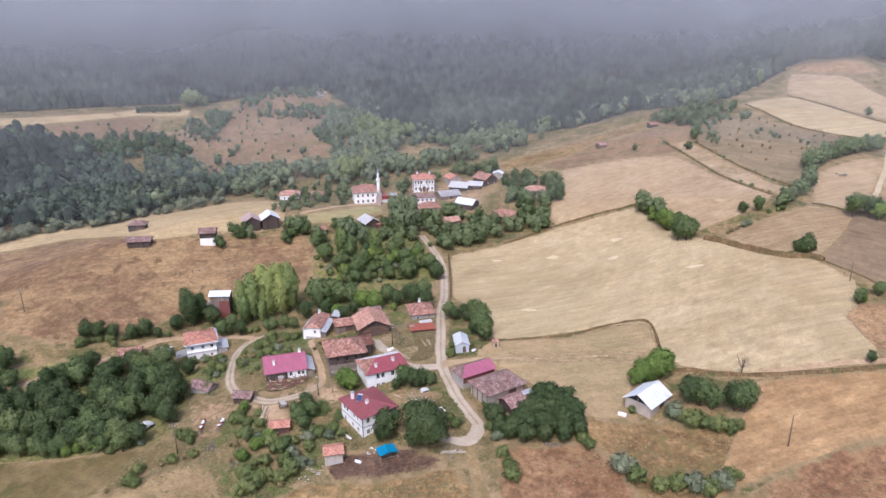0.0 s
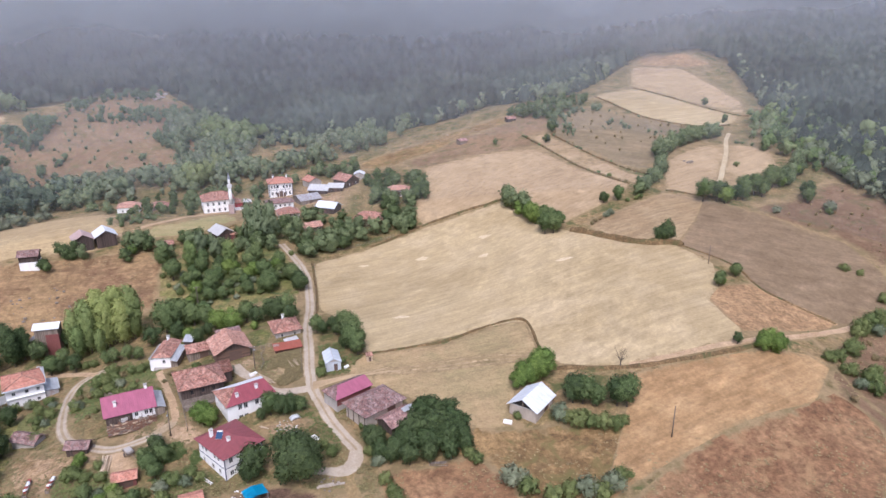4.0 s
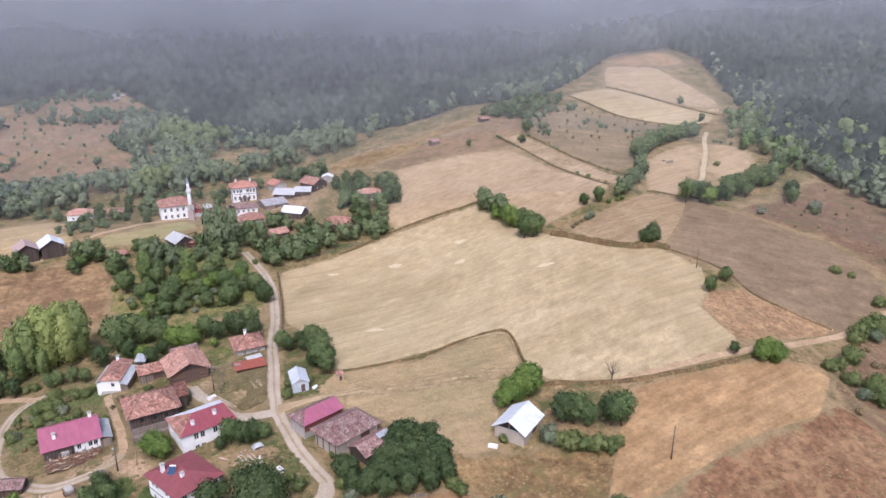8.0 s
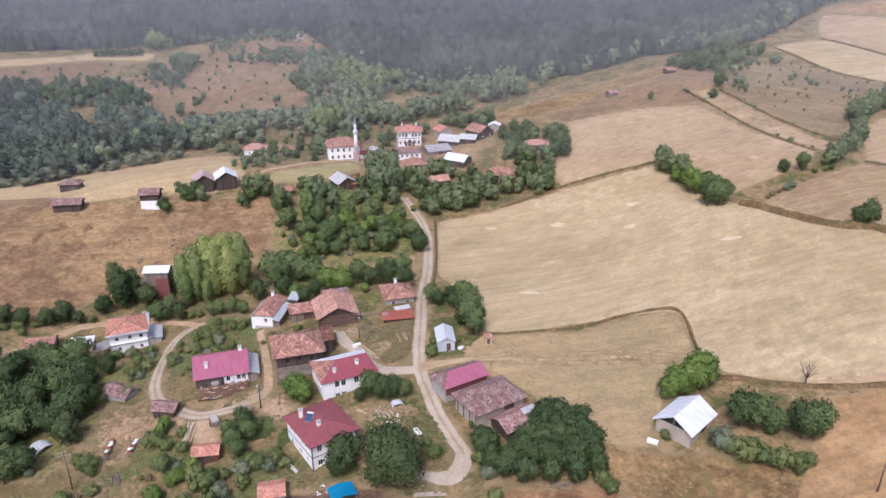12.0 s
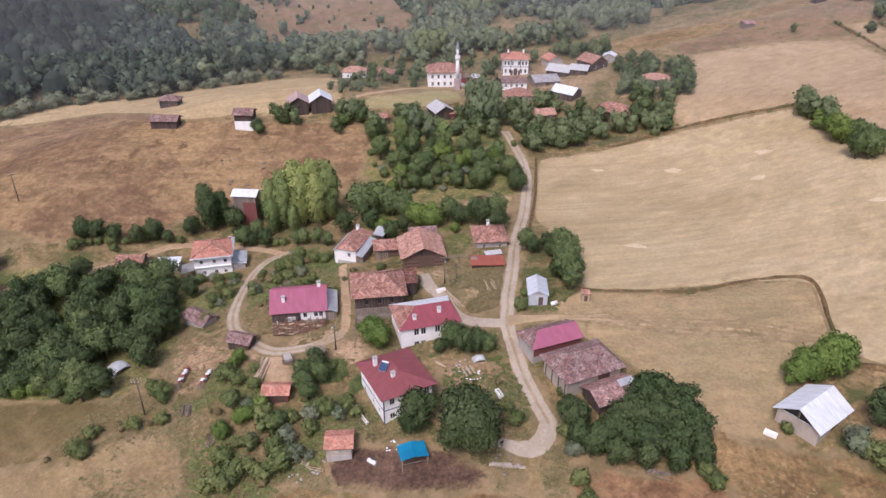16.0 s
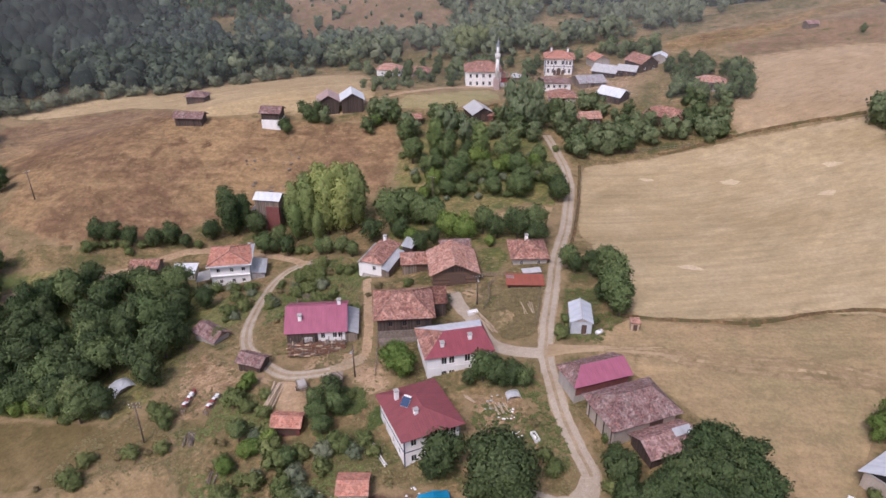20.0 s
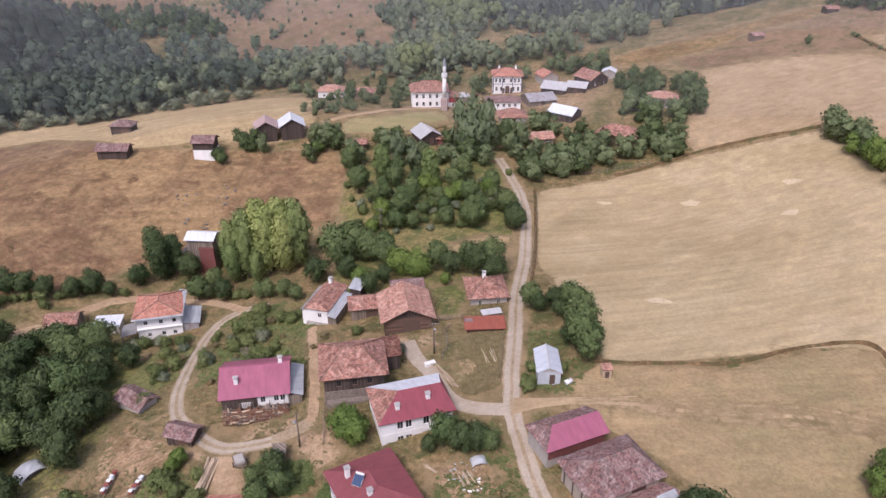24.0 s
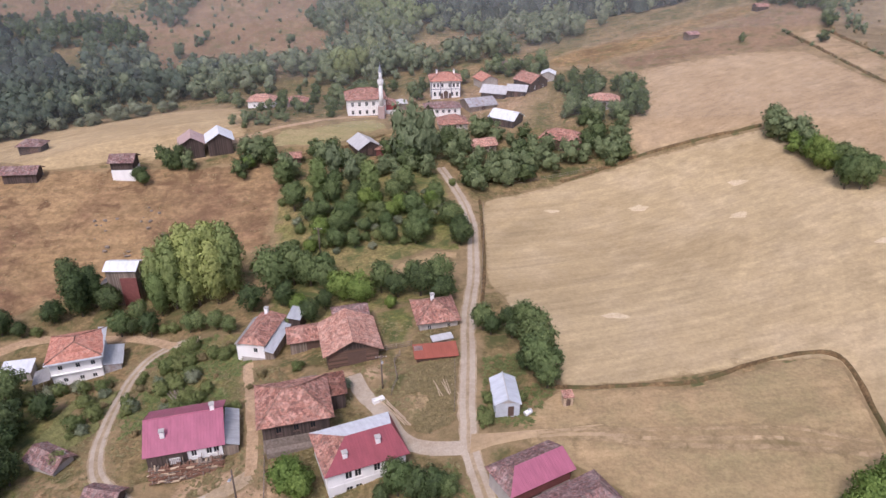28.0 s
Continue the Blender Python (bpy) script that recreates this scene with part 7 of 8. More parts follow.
part("lean_to_roof", bm, GREY_ROOF, h13, "grey sheet lean-to roof")
part("lean_to_wall", boxed(-5.1, -3.12, -2.4, 2.0, -2.0, 4.4), OLDWOOD, h13)
house("shed", "collapsed shack with old tiles and block wall", -65.4, 166.3, -24, 6.0, 3.6, 1.7, dict(kind="gable", rise=1.0, mat=TILE_OLD, over=0.5, sag=0.3), None, wall=GREYWALL, gable=OLDWOOD, category="shed")
house("shed", "small open shed with mossy tiles", -51.6, 156.6, -8, 4.4, 3.0, 1.8, dict(kind="gable", rise=0.9, mat=TILE_OLD, over=0.5, sag=0.14), None, wall=DARKWOOD, gable=DARKWOOD, doors={"f": [(0.4, 0, 2.6, 1.5)]}, category="shed")
house("shed", "small dark shed with bright orange tiles", -39.4, 143.2, 9, 4.4, 3.2, 1.9, dict(kind="gable", rise=0.8, mat=TILE_NEW, over=0.35), 1.2, wall=REDWALL, gable=DARKWOOD, doors={"f": [(0.0, 0, 3.2, 1.5)]}, category="shed")
house("shed", "small block shed with an orange tile roof", -25.0, 132.6, 12, 3.9, 3.6, 2.4, dict(kind="gable", rise=0.7, mat=TILE_NEW, over=0.4), 0.9, wall=BEIGE, gable=BEIGE, holes={"f": row((-0.4,), 1.5, 0.5, 0.45)}, plinth=(0.7, GREYWALL), category="shed")

house("shed", "low shed with a dull magenta metal roof", -67.4, 118.0, 8, 3.4, 2.8, 1.7, dict(kind="gable", rise=0.8, mat=PURPLE_ROOF, over=0.35), None, wall=OLDWOOD, gable=OLDWOOD, category="shed")
rh = thing("railing", on_slope(-119.7, 175.4, 29), "pale concrete railing beside the west lane", "railing")
part("beam", boxed(0, 7.0, -0.15, 0.15, 0.55, 0.8, bevel=0.03), CONCRETE, rh)
for u in (0.4, 2.4, 4.5, 6.6):
    part("post", boxed(u - 0.14, u + 0.14, -0.13, 0.13, -0.8, 0.55), CONCRETE, rh)

# the three barns by the road
h18 = house("barn", "long barn with magenta metal and old tile roof", 7.3, 156.4, 31, 9.4, 5.2, 2.6, dict(kind="hip", rise=1.4, mat=PURPLE_ROOF, over=0.5, ridge=(-2.6, 5.1), back=TILE_OLD, left=TILE_OLD), 8.0, wall=GREYWALL, gable=OLDWOOD, doors={"f": [(-1.0, 0, 2.4, 2.2)]}, category="barn", group="barns by the road")
part("board_front", boxed(-4.6, 4.6, -2.72, -2.6, 0.6, 2.5), REDWALL, h18, "dull red boarded front")
h19 = house("barn", "big stone barn with a mossy broken tile roof", 12.9, 149.7, 32, 10.4, 7.2, 3.2, dict(kind="hip", rise=2.1, mat=TILE_OLD, over=0.8, ridge=6.2, sag=0.16), 7.4, wall=BEIGE, doors={"f": [(2.0, 0, 2.4, 2.2)]}, category="barn", group="barns by the road")
for k in range(4):
    part("timber_post", boxed(-5.28, -5.19, -3.2 + 2.0 * k, -3.0 + 2.0 * k, -0.8, 3.1), DARKWOOD, h19)
h20 = house("barn", "low barn with a pinkish tile roof, zinc patch", 17.6, 145.0, 33, 7.8, 4.8, 2.1, dict(kind="gable", rise=1.2, mat=TILE_FADED, over=0.5, sag=0.08), 6.6, wall=DARKWOOD, gable=DARKWOOD, category="barn", group="barns by the road")
bm = bmesh.new()
uvl = bm.loops.layers.uv.new("UVMap")
slope_grid(bm, uvl, (0.9, -1.0, 2.98), (3.9, -1.0, 2.98), (3.9, 0.2, 3.46), (0.9, 0.2, 3.46), 2, 2, 0, 0)
bmesh.ops.solidify(bm, geom=bm.faces[:], thickness=0.05)
part("sheet_patch", bm, WHITE_ROOF, h20, "pale zinc sheet")

# the silver barn in the east
# Both gables are black panels that stand for the shade in the opening.
h21 = house("barn", "block barn with a silver metal roof, open gable", 47.6, 142.8, -46, 6.6, 8.4, 2.7, dict(kind="gable", rise=2.1, mat=WHITE_ROOF, over=0.55, axis="y"), 7.9, wall=BEIGE, gable=OPENING_SHADE, doors={"r": [(1.0, 0, 2.2, 2.2)]}, category="barn")
part("gable_beam", boxed(-0.12, 0.12, -4.35, -4.22, 2.7, 4.5), OLDWOOD, h21)
part("wall_cap", boxed(-3.35, 3.35, -4.35, -4.1, 2.6, 2.76), CONCRETE, h21)

# barns on the west crest
house("barn", "dark timber barn with a pinkish tin roof", -78.4, 270.6, 22, 6.2, 7.0, 3.6, dict(kind="gable", rise=2.0, mat=PINK_TIN, over=0.6, axis="y"), None, wall=DARKWOOD, gable=DARKWOOD, category="barn", group="barns on the crest")
house("barn", "dark timber barn with a white tin roof", -71.4, 273.2, 22, 6.6, 7.0, 3.8, dict(kind="gable", rise=2.1, mat=WHITE_ROOF, over=0.6, axis="y"), None, wall=DARKWOOD, gable=DARKWOOD, category="barn", group="barns on the crest")
house("barn", "timber barn on a white-washed stone base", -91.6, 257.4, 6, 5.6, 5.0, 4.6, dict(kind="gable", rise=1.4, mat=TILE_OLD, over=0.6, sag=0.06), None, wall=DARKWOOD, plinth=(2.3, WHITE), gable=DARKWOOD, category="barn", group="barns on the crest")
house("barn", "low dark barn with a mossy tile roof", -116.2, 252.0, 8, 8.2, 4.4, 2.4, dict(kind="gable", rise=1.3, mat=TILE_OLD, over=0.6, sag=0.08), None, wall=DARKWOOD, gable=DARKWOOD, category="barn", group="barns on the crest")
house("barn", "small open dark barn on the crest", -126.4, 274.5, 5, 6.4, 4.4, 2.5, dict(kind="hip", rise=1.3, mat=TILE_OLD, over=0.6, ridge=3.0), None, wall=DARKWOOD, doors={"f": [(1.2, 0, 2.6, 1.9)]}, category="barn", group="barns on the crest")

# upper village
house("mosque", "white village mosque with a red tile roof", -36.2, 317.4, 12, 12.6, 10.5, 6.0, dict(kind="hip", rise=2.4, mat=TILE, over=0.6, ridge=4.6, caps=TILE_NEW), 11.0, holes={"f": row((-4.6, -2.3, 0, 2.3, 4.6), 3.6, 0.9, 1.4) + row((-4.6, -2.3, 0, 2.3, 4.6), 0.9, 0.9, 1.4), "r": row((-3, 0, 3), 3.6), "l": row((-3, 0, 3), 3.6)}, plinth=(0.4, STONE), category="mosque")
house("porch_house", "red and white mosque porch", -28.4, 319.0, 12, 4.0, 6.0, 3.0, dict(kind="hip", rise=1.0, mat=TILE, over=0.4, ridge=2.4, axis="y"), 11.3, wall=plain("red_porch_paint", (0.42, 0.06, 0.06), 0.7), plinth=(1.0, WHITE), category="house")
house("shed", "small pale domed-roof wash house", -25.0, 324.0, 10, 4.0, 4.0, 2.6, dict(kind="hip", rise=1.0, mat=GREY_ROOF, over=0.4, ridge=0.5), None, wall=OLDWOOD, category="shed")
school = house("school", "white two-storey school with a red tile roof", -10.2, 341.0, 6, 10.6, 8.8, 6.8, dict(kind="hip", rise=2.0, mat=TILE_NEW, over=0.7, ridge=3.0, caps=TILE), 10.6, holes={"f": row((-4.2, -2.8, -1.3, 1.3, 2.8, 4.2), 4.2, 0.85, 1.5) + row((-4.0, -2.2, 2.2, 4.0), 1.0, 0.9, 1.6), "r": row((-2.5, 2.5), 4.2), "l": row((-2.5, 2.5), 4.2)}, doors={"f": [(0, 0.2, 1.6, 2.5)]}, chimneys=((-3.0, 1.0, 2.4), (3.2, 1.0, 2.4)), category="school")
# Dark brown plates on the wall stand for the shade in porch arches.
for u, w, h in ((-1.5, 1.0, 2.2), (0.0, 1.5, 3.0), (1.5, 1.0, 2.2)):
    bm = boxed(u - w / 2, u + w / 2, -4.52, -4.41, 0.2, h - w / 2)
    rod(bm, (u, -4.52, h - w / 2), (u, -4.41, h - w / 2), w / 2 - 0.005, None, 16)
    part("porch_arch", bm, BROWNFRAME, school, "dark plate for the shade in an arched porch opening")
for zz in (3.5, 6.45):
    part("cornice", boxed(-5.36, 5.36, -4.56, -4.41, zz, zz + 0.16), BAND, school, "dark blue-grey storey band")
for u in (-5.2, -1.9, 1.9, 5.2):
    part("pilaster", boxed(u - 0.12, u + 0.12, -4.5, -4.41, 0.3, 6.45), BAND, school)
house("house", "low white house with a grey-brown roof", -10.4, 317.4, 10, 11.6, 6.0, 3.0, dict(kind="hip", rise=1.3, mat=TILE_OLD, over=0.5, ridge=7.0), None, holes={"f": row((-4, -2, 0, 2, 4), 1.1, 0.9, 1.1)}, category="house")
for nm, lb, x, y, r, L, D, H, kind, rise, mt, ax, wl, dr in (
        ("shed", "small wooden shed with rusty tiles", -50.0, 267.4, 12, 5.0, 3.6, 2.2, "gable", 0.9, TILE, "x", BROWNWOOD, 1),
        ("barn", "dark barn with a grey zinc roof", -31.2, 278.0, 30, 6.6, 8.2, 2.2, "gable", 2.0, GREY_ROOF, "y", DARKWOOD, 1),
        ("shed", "red brick shed beside the grey barn", -25.6, 277.0, 6, 4.2, 3.4, 2.2, "hip", 0.9, TILE, "x", REDWALL, 0),
        ("house", "small house with a red tile roof", -6.6, 303.0, 10, 8.6, 7.4, 2.4, "hip", 2.0, TILE, "x", GREYWALL, 1),
        ("barn", "dark barn with a white zinc roof", 10.6, 305.6, -32, 8.6, 6.4, 2.4, "gable", 1.9, WHITE_ROOF, "x", DARKWOOD, 1),
        ("barn", "wide barn with a pinkish rusted roof", 1.8, 323.6, 22, 9.6, 9.4, 1.8, "gable", 1.6, RUSTY_ROOF, "x", OLDWOOD, 1),
        ("barn", "barn with a pale blue-grey zinc roof", 8.2, 334.8, -18, 8.8, 8.4, 2.0, "gable", 1.8, GREY_ROOF, "x", DARKWOOD, 0),
        ("shed", "shed with a grey zinc roof", 15.8, 333.2, -14, 6.6, 6.6, 2.0, "gable", 1.4, GREY_ROOF, "x", DARKWOOD, 1),
        ("house", "dark timber house with a red tile roof", 20.6, 338.2, 38, 8.0, 9.0, 3.2, "gable", 2.3, TILE, "y", DARKWOOD, 1),
        ("shed", "small shed with a white roof", 27.6, 344.6, -10, 4.4, 4.4, 2.6, "gable", 1.0, WHITE_ROOF, "y", GREYWALL, 0),
        ("house", "house with a bright red tile roof", 4.8, 350.6, 24, 6.4, 7.6, 2.6, "gable", 1.8, TILE_NEW, "y", GREYWALL, 0),
        ("barn", "long low barn with a brown tile roof", 15.0, 368.5, 24, 10.0, 5.6, 2.0, "gable", 1.3, TILE_OLD, "x", BROWNWOOD, 0),
        ("house", "long old house with a faded red tile roof", 26.6, 287.0, -22, 12.0, 7.6, 2.8, "hip", 2.2, TILE, "x", BROWNWOOD, 1),
        ("house", "pale house half hidden by trees", 41.6, 308.6, -8, 9.0, 5.6, 2.8, "hip", 1.5, TILE_PALE, "x", GREYWALL, 1),
        ("house", "small house with a pinkish tile roof", 2.6, 286.4, 18, 7.2, 5.6, 2.0, "gable", 1.4, TILE_PALE, "x", OLDWOOD, 1),
        ("house", "far house with a faded red roof", -75.6, 331.6, 4, 9.0, 6.4, 3.2, "hip", 1.8, TILE_PALE, "x", WHITE, 1),
        ("house", "far low house with a brown tile roof", -62.6, 330.6, 4, 7.0, 5.0, 2.4, "hip", 1.5, TILE, "x", OLDWOOD, 0)):
    house(nm, lb, x, y, r, L, D, H, dict(kind=kind, rise=rise, mat=mt, over=0.5, axis=ax, sag=0.05 if mt in (TILE, TILE_OLD, TILE_PALE) else 0.0), None, wall=wl, gable=wl, holes={"f": row((-L / 4, L / 4), 1.0, 0.8, 0.9)} if dr and nm == "house" else {}, doors={"f": [(0, 0, 1.4, 1.9)]} if dr else {}, category=nm)


def minaret(x, y, z, top):
    root = thing("minaret", pose(x, y, z), "slender white minaret with a grey cone cap", "minaret")
    h = top - z
    part("base", boxed(-1.1, 1.1, -1.1, 1.1, -2, 4.4, bevel=0.1), plain("pink_stone", (0.45, 0.33, 0.30), 0.85), root, "square pinkish stone base")
    part("shaft", rod(bmesh.new(), (0, 0, 4.4), (0, 0, h * 0.62), 0.74, 0.62, 14), MINARET, root, "", True)
    bm = rod(bmesh.new(), (0, 0, h * 0.60), (0, 0, h * 0.635), 0.65, 1.0, 14)
    rod(bm, (0, 0, h * 0.635), (0, 0, h * 0.69), 1.0, 1.0, 14)
    part("balcony", bm, MINARET, root)
    part("upper_shaft", rod(bmesh.new(), (0, 0, h * 0.68), (0, 0, h * 0.82), 0.55, 0.5, 12), MINARET, root, "", True)
    part("cone", rod(bmesh.new(), (0, 0, h * 0.82), (0, 0, h * 0.97), 0.66, 0.05, 12), LEAD, root, "grey cone cap")
    part("finial", rod(bmesh.new(), (0, 0, h * 0.96), (0, 0, h), 0.06, 0.03, 6), LEAD, root)


minaret(-30.0, 310.4, 10.8, 29.6)


# ---- small things in and round the village ----
def on_ground(x, y, rot=0.0, dz=0.0):
    return pose(x, y, gz(x, y) + dz, 0, 0, rot)


def utility_pole(x, y, h, rot, label, lamp=False, bars=1):
    root = thing("utility_pole", on_ground(x, y, rot), label, "pole", "utility poles")
    part("post", rod(bmesh.new(), (0, 0, -0.8), (0, 0, h), 0.15, 0.1, 10), POLEWOOD, root, "", True)
    for k in range(bars):
        bar = part("crossarm", boxed(-0.9, 0.9, -0.06, 0.06, h - 0.5 - 0.7 * k, h - 0.38 - 0.7 * k, bevel=0.01), POLEWOOD, root)
        for sx in (-0.8, -0.3, 0.3, 0.8):
            part("insulator", rod(bmesh.new(), (sx, 0, h - 0.38 - 0.7 * k), (sx, 0, h - 0.2 - 0.7 * k), 0.05, 0.03, 6), WHITE, bar)
    if lamp:
        arm = part("lamp_arm", rod(bmesh.new(), (0, 0, h - 1.0), (0.1, -1.1, h - 0.6), 0.035, None, 6), STEEL, root)
        part("lamp_head", boxed(-0.08, 0.28, -1.5, -1.0, h - 0.68, h - 0.54, bevel=0.03), STEEL, arm)


utility_pole(-62.6, 138.4, 8.5, 20, "wooden utility pole with two crossarms", False, 2)
utility_pole(-32.0, 154.7, 6.5, 0, "wooden street pole with a lamp", True, 0)
utility_pole(-14.6, 176.2, 6.5, 10, "wooden pole with a lamp in the yard", True, 1)
utility_pole(-135.2, 205.0, 8.0, 60, "wooden utility pole on the dry hillside", False, 1)
utility_pole(73.2, 126.4, 7.5, 30, "thin wooden pole in the stubble field", False, 0)
utility_pole(122.4, 195.0, 6.0, 0, "thin wooden pole at the field edge", False, 0)
utility_pole(-34.5, 226.0, 7.0, 0, "wooden pole among the orchard trees", False, 1)


def canopy():
    """Blue tarpaulin stretched over four posts."""
    x, y = -12.8, 131.2
    root = thing("tarpaulin_canopy", on_ground(x, y, 24), "bright blue tarpaulin canopy on wooden posts", "canopy")
    bm = bmesh.new()
    n = 8
    vs = [[bm.verts.new((-2.2 + 4.4 * i / n, -1.7 + 3.4 * j / n, 2.0 + 0.4 * (1 - abs(2 * i / n - 1)) - 0.12 * math.sin(math.pi * j / n) + 0.05 * noise.noise((i * 0.9, j * 0.9, 0)))) for i in range(n + 1)] for j in range(n + 1)]
    for j in range(n):
        for i in range(n):
            bm.faces.new((vs[j][i], vs[j][i + 1], vs[j + 1][i + 1], vs[j + 1][i]))
    bmesh.ops.solidify(bm, geom=bm.faces[:], thickness=0.03)
    part("sheet", bm, BLUE_TARP, root, "blue plastic tarpaulin")
    for sx in (-2.0, 2.0):
        for sy in (-1.5, 1.5):
            part("post", rod(bmesh.new(), (sx, sy, -0.6), (sx, sy, 2.02), 0.06), OLDWOOD, root)
    part("rail", rod(bmesh.new(), (-2.1, -1.55, 1.1), (2.1, -1.55, 1.1), 0.05), OLDWOOD, root)


canopy()


def log_heap(x, y, rot, count, length, label, mat, name="log_pile", spread=1.0, seed=1, radius=0.08):
    """Poles or boards thrown on a heap."""
    rng = np.random.default_rng(seed)
    root = thing(name, on_ground(x, y, rot), label, "wood")
    for k in range(count):
        u, a = rng.uniform(-spread, spread), rng.uniform(-0.12, 0.12)
        L = length * rng.uniform(0.6, 1.0)
        z = 0.08 + 0.16 * (k % 3) + rng.uniform(0, 0.05)
        c, s = math.cos(a), math.sin(a)
        part("log", rod(bmesh.new(), (u - s * L / 2, -c * L / 2, z), (u + s * L / 2, c * L / 2, z + rng.uniform(-0.1, 0.15)), radius * rng.uniform(0.8, 1.3), None, 6), mat, root)
    return root


log_heap(-44.4, 149.2, 4, 9, 7.5, "pale peeled poles lying in the yard", PALEWOOD, "pole_stack", 0.9, 2, 0.16)
log_heap(-23.2, 139.6, 38, 3, 5.5, "long white pipes lying beside the house", WHITE, "pipes", 0.35, 3, 0.07)
log_heap(-6.3, 149.6, 30, 8, 2.4, "heap of old boards and rubble", PALEWOOD, "board_heap", 1.2, 4)
log_heap(-11.6, 151.0, 60, 5, 2.6, "old rusty boards behind the house", PALEWOOD, "board_heap", 0.6, 5)
log_heap(23.6, 130.2, 80, 7, 4.2, "grey weathered planks stacked by the thicket", OLDWOOD, "plank_stack", 0.8, 6)
log_heap(-54.6, 139.6, 20, 12, 3.2, "collapsed heap of weathered timbers", OLDWOOD, "timber_heap", 1.2, 7)
log_heap(-50.5, 180.5, 40, 9, 3.0, "heap of cut branches on the slope", OLDWOOD, "branch_heap", 1.3, 8)
log_heap(-26.8, 178.4, -70, 10, 3.0, "old beams and boards in the yard", OLDWOOD, "beam_heap", 1.6, 9)
log_heap(-4.6, 175.4, 20, 6, 4.4, "dry poles lying in the hay yard", PALEWOOD, "pole_stack", 1.6, 10, 0.06)
log_heap(-11.9, 170.3, 37, 7, 7.5, "poles lying along the lane", PALEWOOD, "pole_stack", 0.45, 11, 0.07)
log_heap(-47.5, 133.2, 10, 6, 3.0, "old poles on the bare slope", OLDWOOD, "pole_stack", 0.8, 12)


def firewood(h):
    """Split logs stacked against the long house."""
    rng = np.random.default_rng(12)
    root = thing("firewood_stack", h.matrix_basis @ pose(0, -5.6, 1.25), "firewood stacked along the stone ground floor", "firewood")
    for k in range(264):
        u, z = -4.8 + 9.6 * (k % 33) / 32.0, -0.6 + 0.33 * (k // 33) + rng.uniform(-0.06, 0.06)
        r = rng.uniform(0.09, 0.17)
        a = (u + rng.uniform(-0.1, 0.1), -0.5 + rng.uniform(-0.15, 0.1), z)
        b = (u + rng.uniform(-0.12, 0.12), 0.6, z + rng.uniform(-0.05, 0.05))
        if k % 5 < 3:
            a, b = (u - 0.55, rng.uniform(-0.6, -0.2), z + rng.uniform(-0.1, 0.1)), (u + 0.55, rng.uniform(-0.6, -0.2), z + rng.uniform(-0.1, 0.1))
        part("log", rod(bmesh.new(), a, b, r, None, 6), REDWOOD if rng.uniform() < 0.6 else OLDWOOD if rng.uniform() < 0.7 else PALEWOOD, root)
    for k in range(5):
        u = -4.8 + 2.3 * k
        part("pole", rod(bmesh.new(), (u, -0.9, -0.3), (u + rng.uniform(-0.3, 0.3), 0.6, 2.6), 0.07, None, 6), OLDWOOD, root)


firewood(h3)


HIVE_RED = plain("hive_red", (0.35, 0.09, 0.07), 0.7)


def beehives(x, y, rot, n, label):
    root = thing("beehive_row", on_ground(x, y, rot), label, "beehive", "beehive rows")
    for sx in (-0.35, 0.35):
        part("rail", rod(bmesh.new(), (sx, -2.6, 0.35), (sx, 2.4, 0.45), 0.07), OLDWOOD, root)
    for k in range(n):
        yy = -1.4 + 0.9 * k
        hive = part("hive", boxed(-0.27, 0.27, yy - 0.27, yy + 0.27, 0.45, 0.95, bevel=0.02), WHITE if k % 2 else HIVE_RED, root)
        part("lid", boxed(-0.3, 0.3, yy - 0.3, yy + 0.3, 0.95, 1.03), HIVE_RED if k % 3 == 1 else WHITE_SHEET, hive)
    for sy in (-2.4, 2.2):
        part("leg", boxed(-0.4, 0.4, sy - 0.06, sy + 0.06, -0.4, 0.36), OLDWOOD, root)


beehives(-59.6, 147.4, 4, 5, "row of white and red beehives on rails")
beehives(-54.8, 147.2, -4, 4, "short row of white beehives on rails")


def cart(x, y, rot):
    root = thing("farm_cart", on_ground(x, y, rot, 0.1), "grey wooden two-wheeled farm cart", "cart")
    part("bed", boxed(-0.8, 0.8, -1.1, 1.1, 0.65, 0.8, bevel=0.02), OLDWOOD, root)
    for s in (-1, 1):
        part("side_board", boxed(s * 0.8 - 0.04, s * 0.8 + 0.04, -1.1, 1.1, 0.8, 1.3), OLDWOOD, root)
        w = part("wheel", rod(bmesh.new(), (s * 0.9, 0, 0.42), (s * 1.05, 0, 0.42), 0.42, None, 14), DARKWOOD, root)
        part("hub", rod(bmesh.new(), (s * 0.86, 0, 0.42), (s * 1.1, 0, 0.42), 0.1, None, 8), STEEL, w)
    part("shaft", rod(bmesh.new(), (0, -1.1, 0.7), (0.2, -2.9, 0.3), 0.06), OLDWOOD, root)
    part("load", boxed(-0.7, 0.7, -0.95, 0.95, 0.82, 1.45, bevel=0.12), GREYWALL, root, "grey covered load")


cart(-40.2, 151.2, 35)
house("hut", "tiny grey plank hut beside the lane", -34.4, 152.6, 15, 1.7, 1.7, 1.7, dict(kind="shed", rise=0.3, mat=OLDWOOD, over=0.15), None, wall=OLDWOOD, doors={"f": [(0, 0, 0.7, 1.4)]}, drop=1.0, category="hut")
house("hut", "tiny pinkish wooden hut at the pasture corner", 14.0, 171.4, 10, 1.4, 1.4, 1.7, dict(kind="shed", rise=0.2, mat=TILE_PALE, over=0.15), None, wall=PALEWOOD, doors={"f": [(0, 0, 0.7, 1.3)]}, drop=0.8, category="hut")
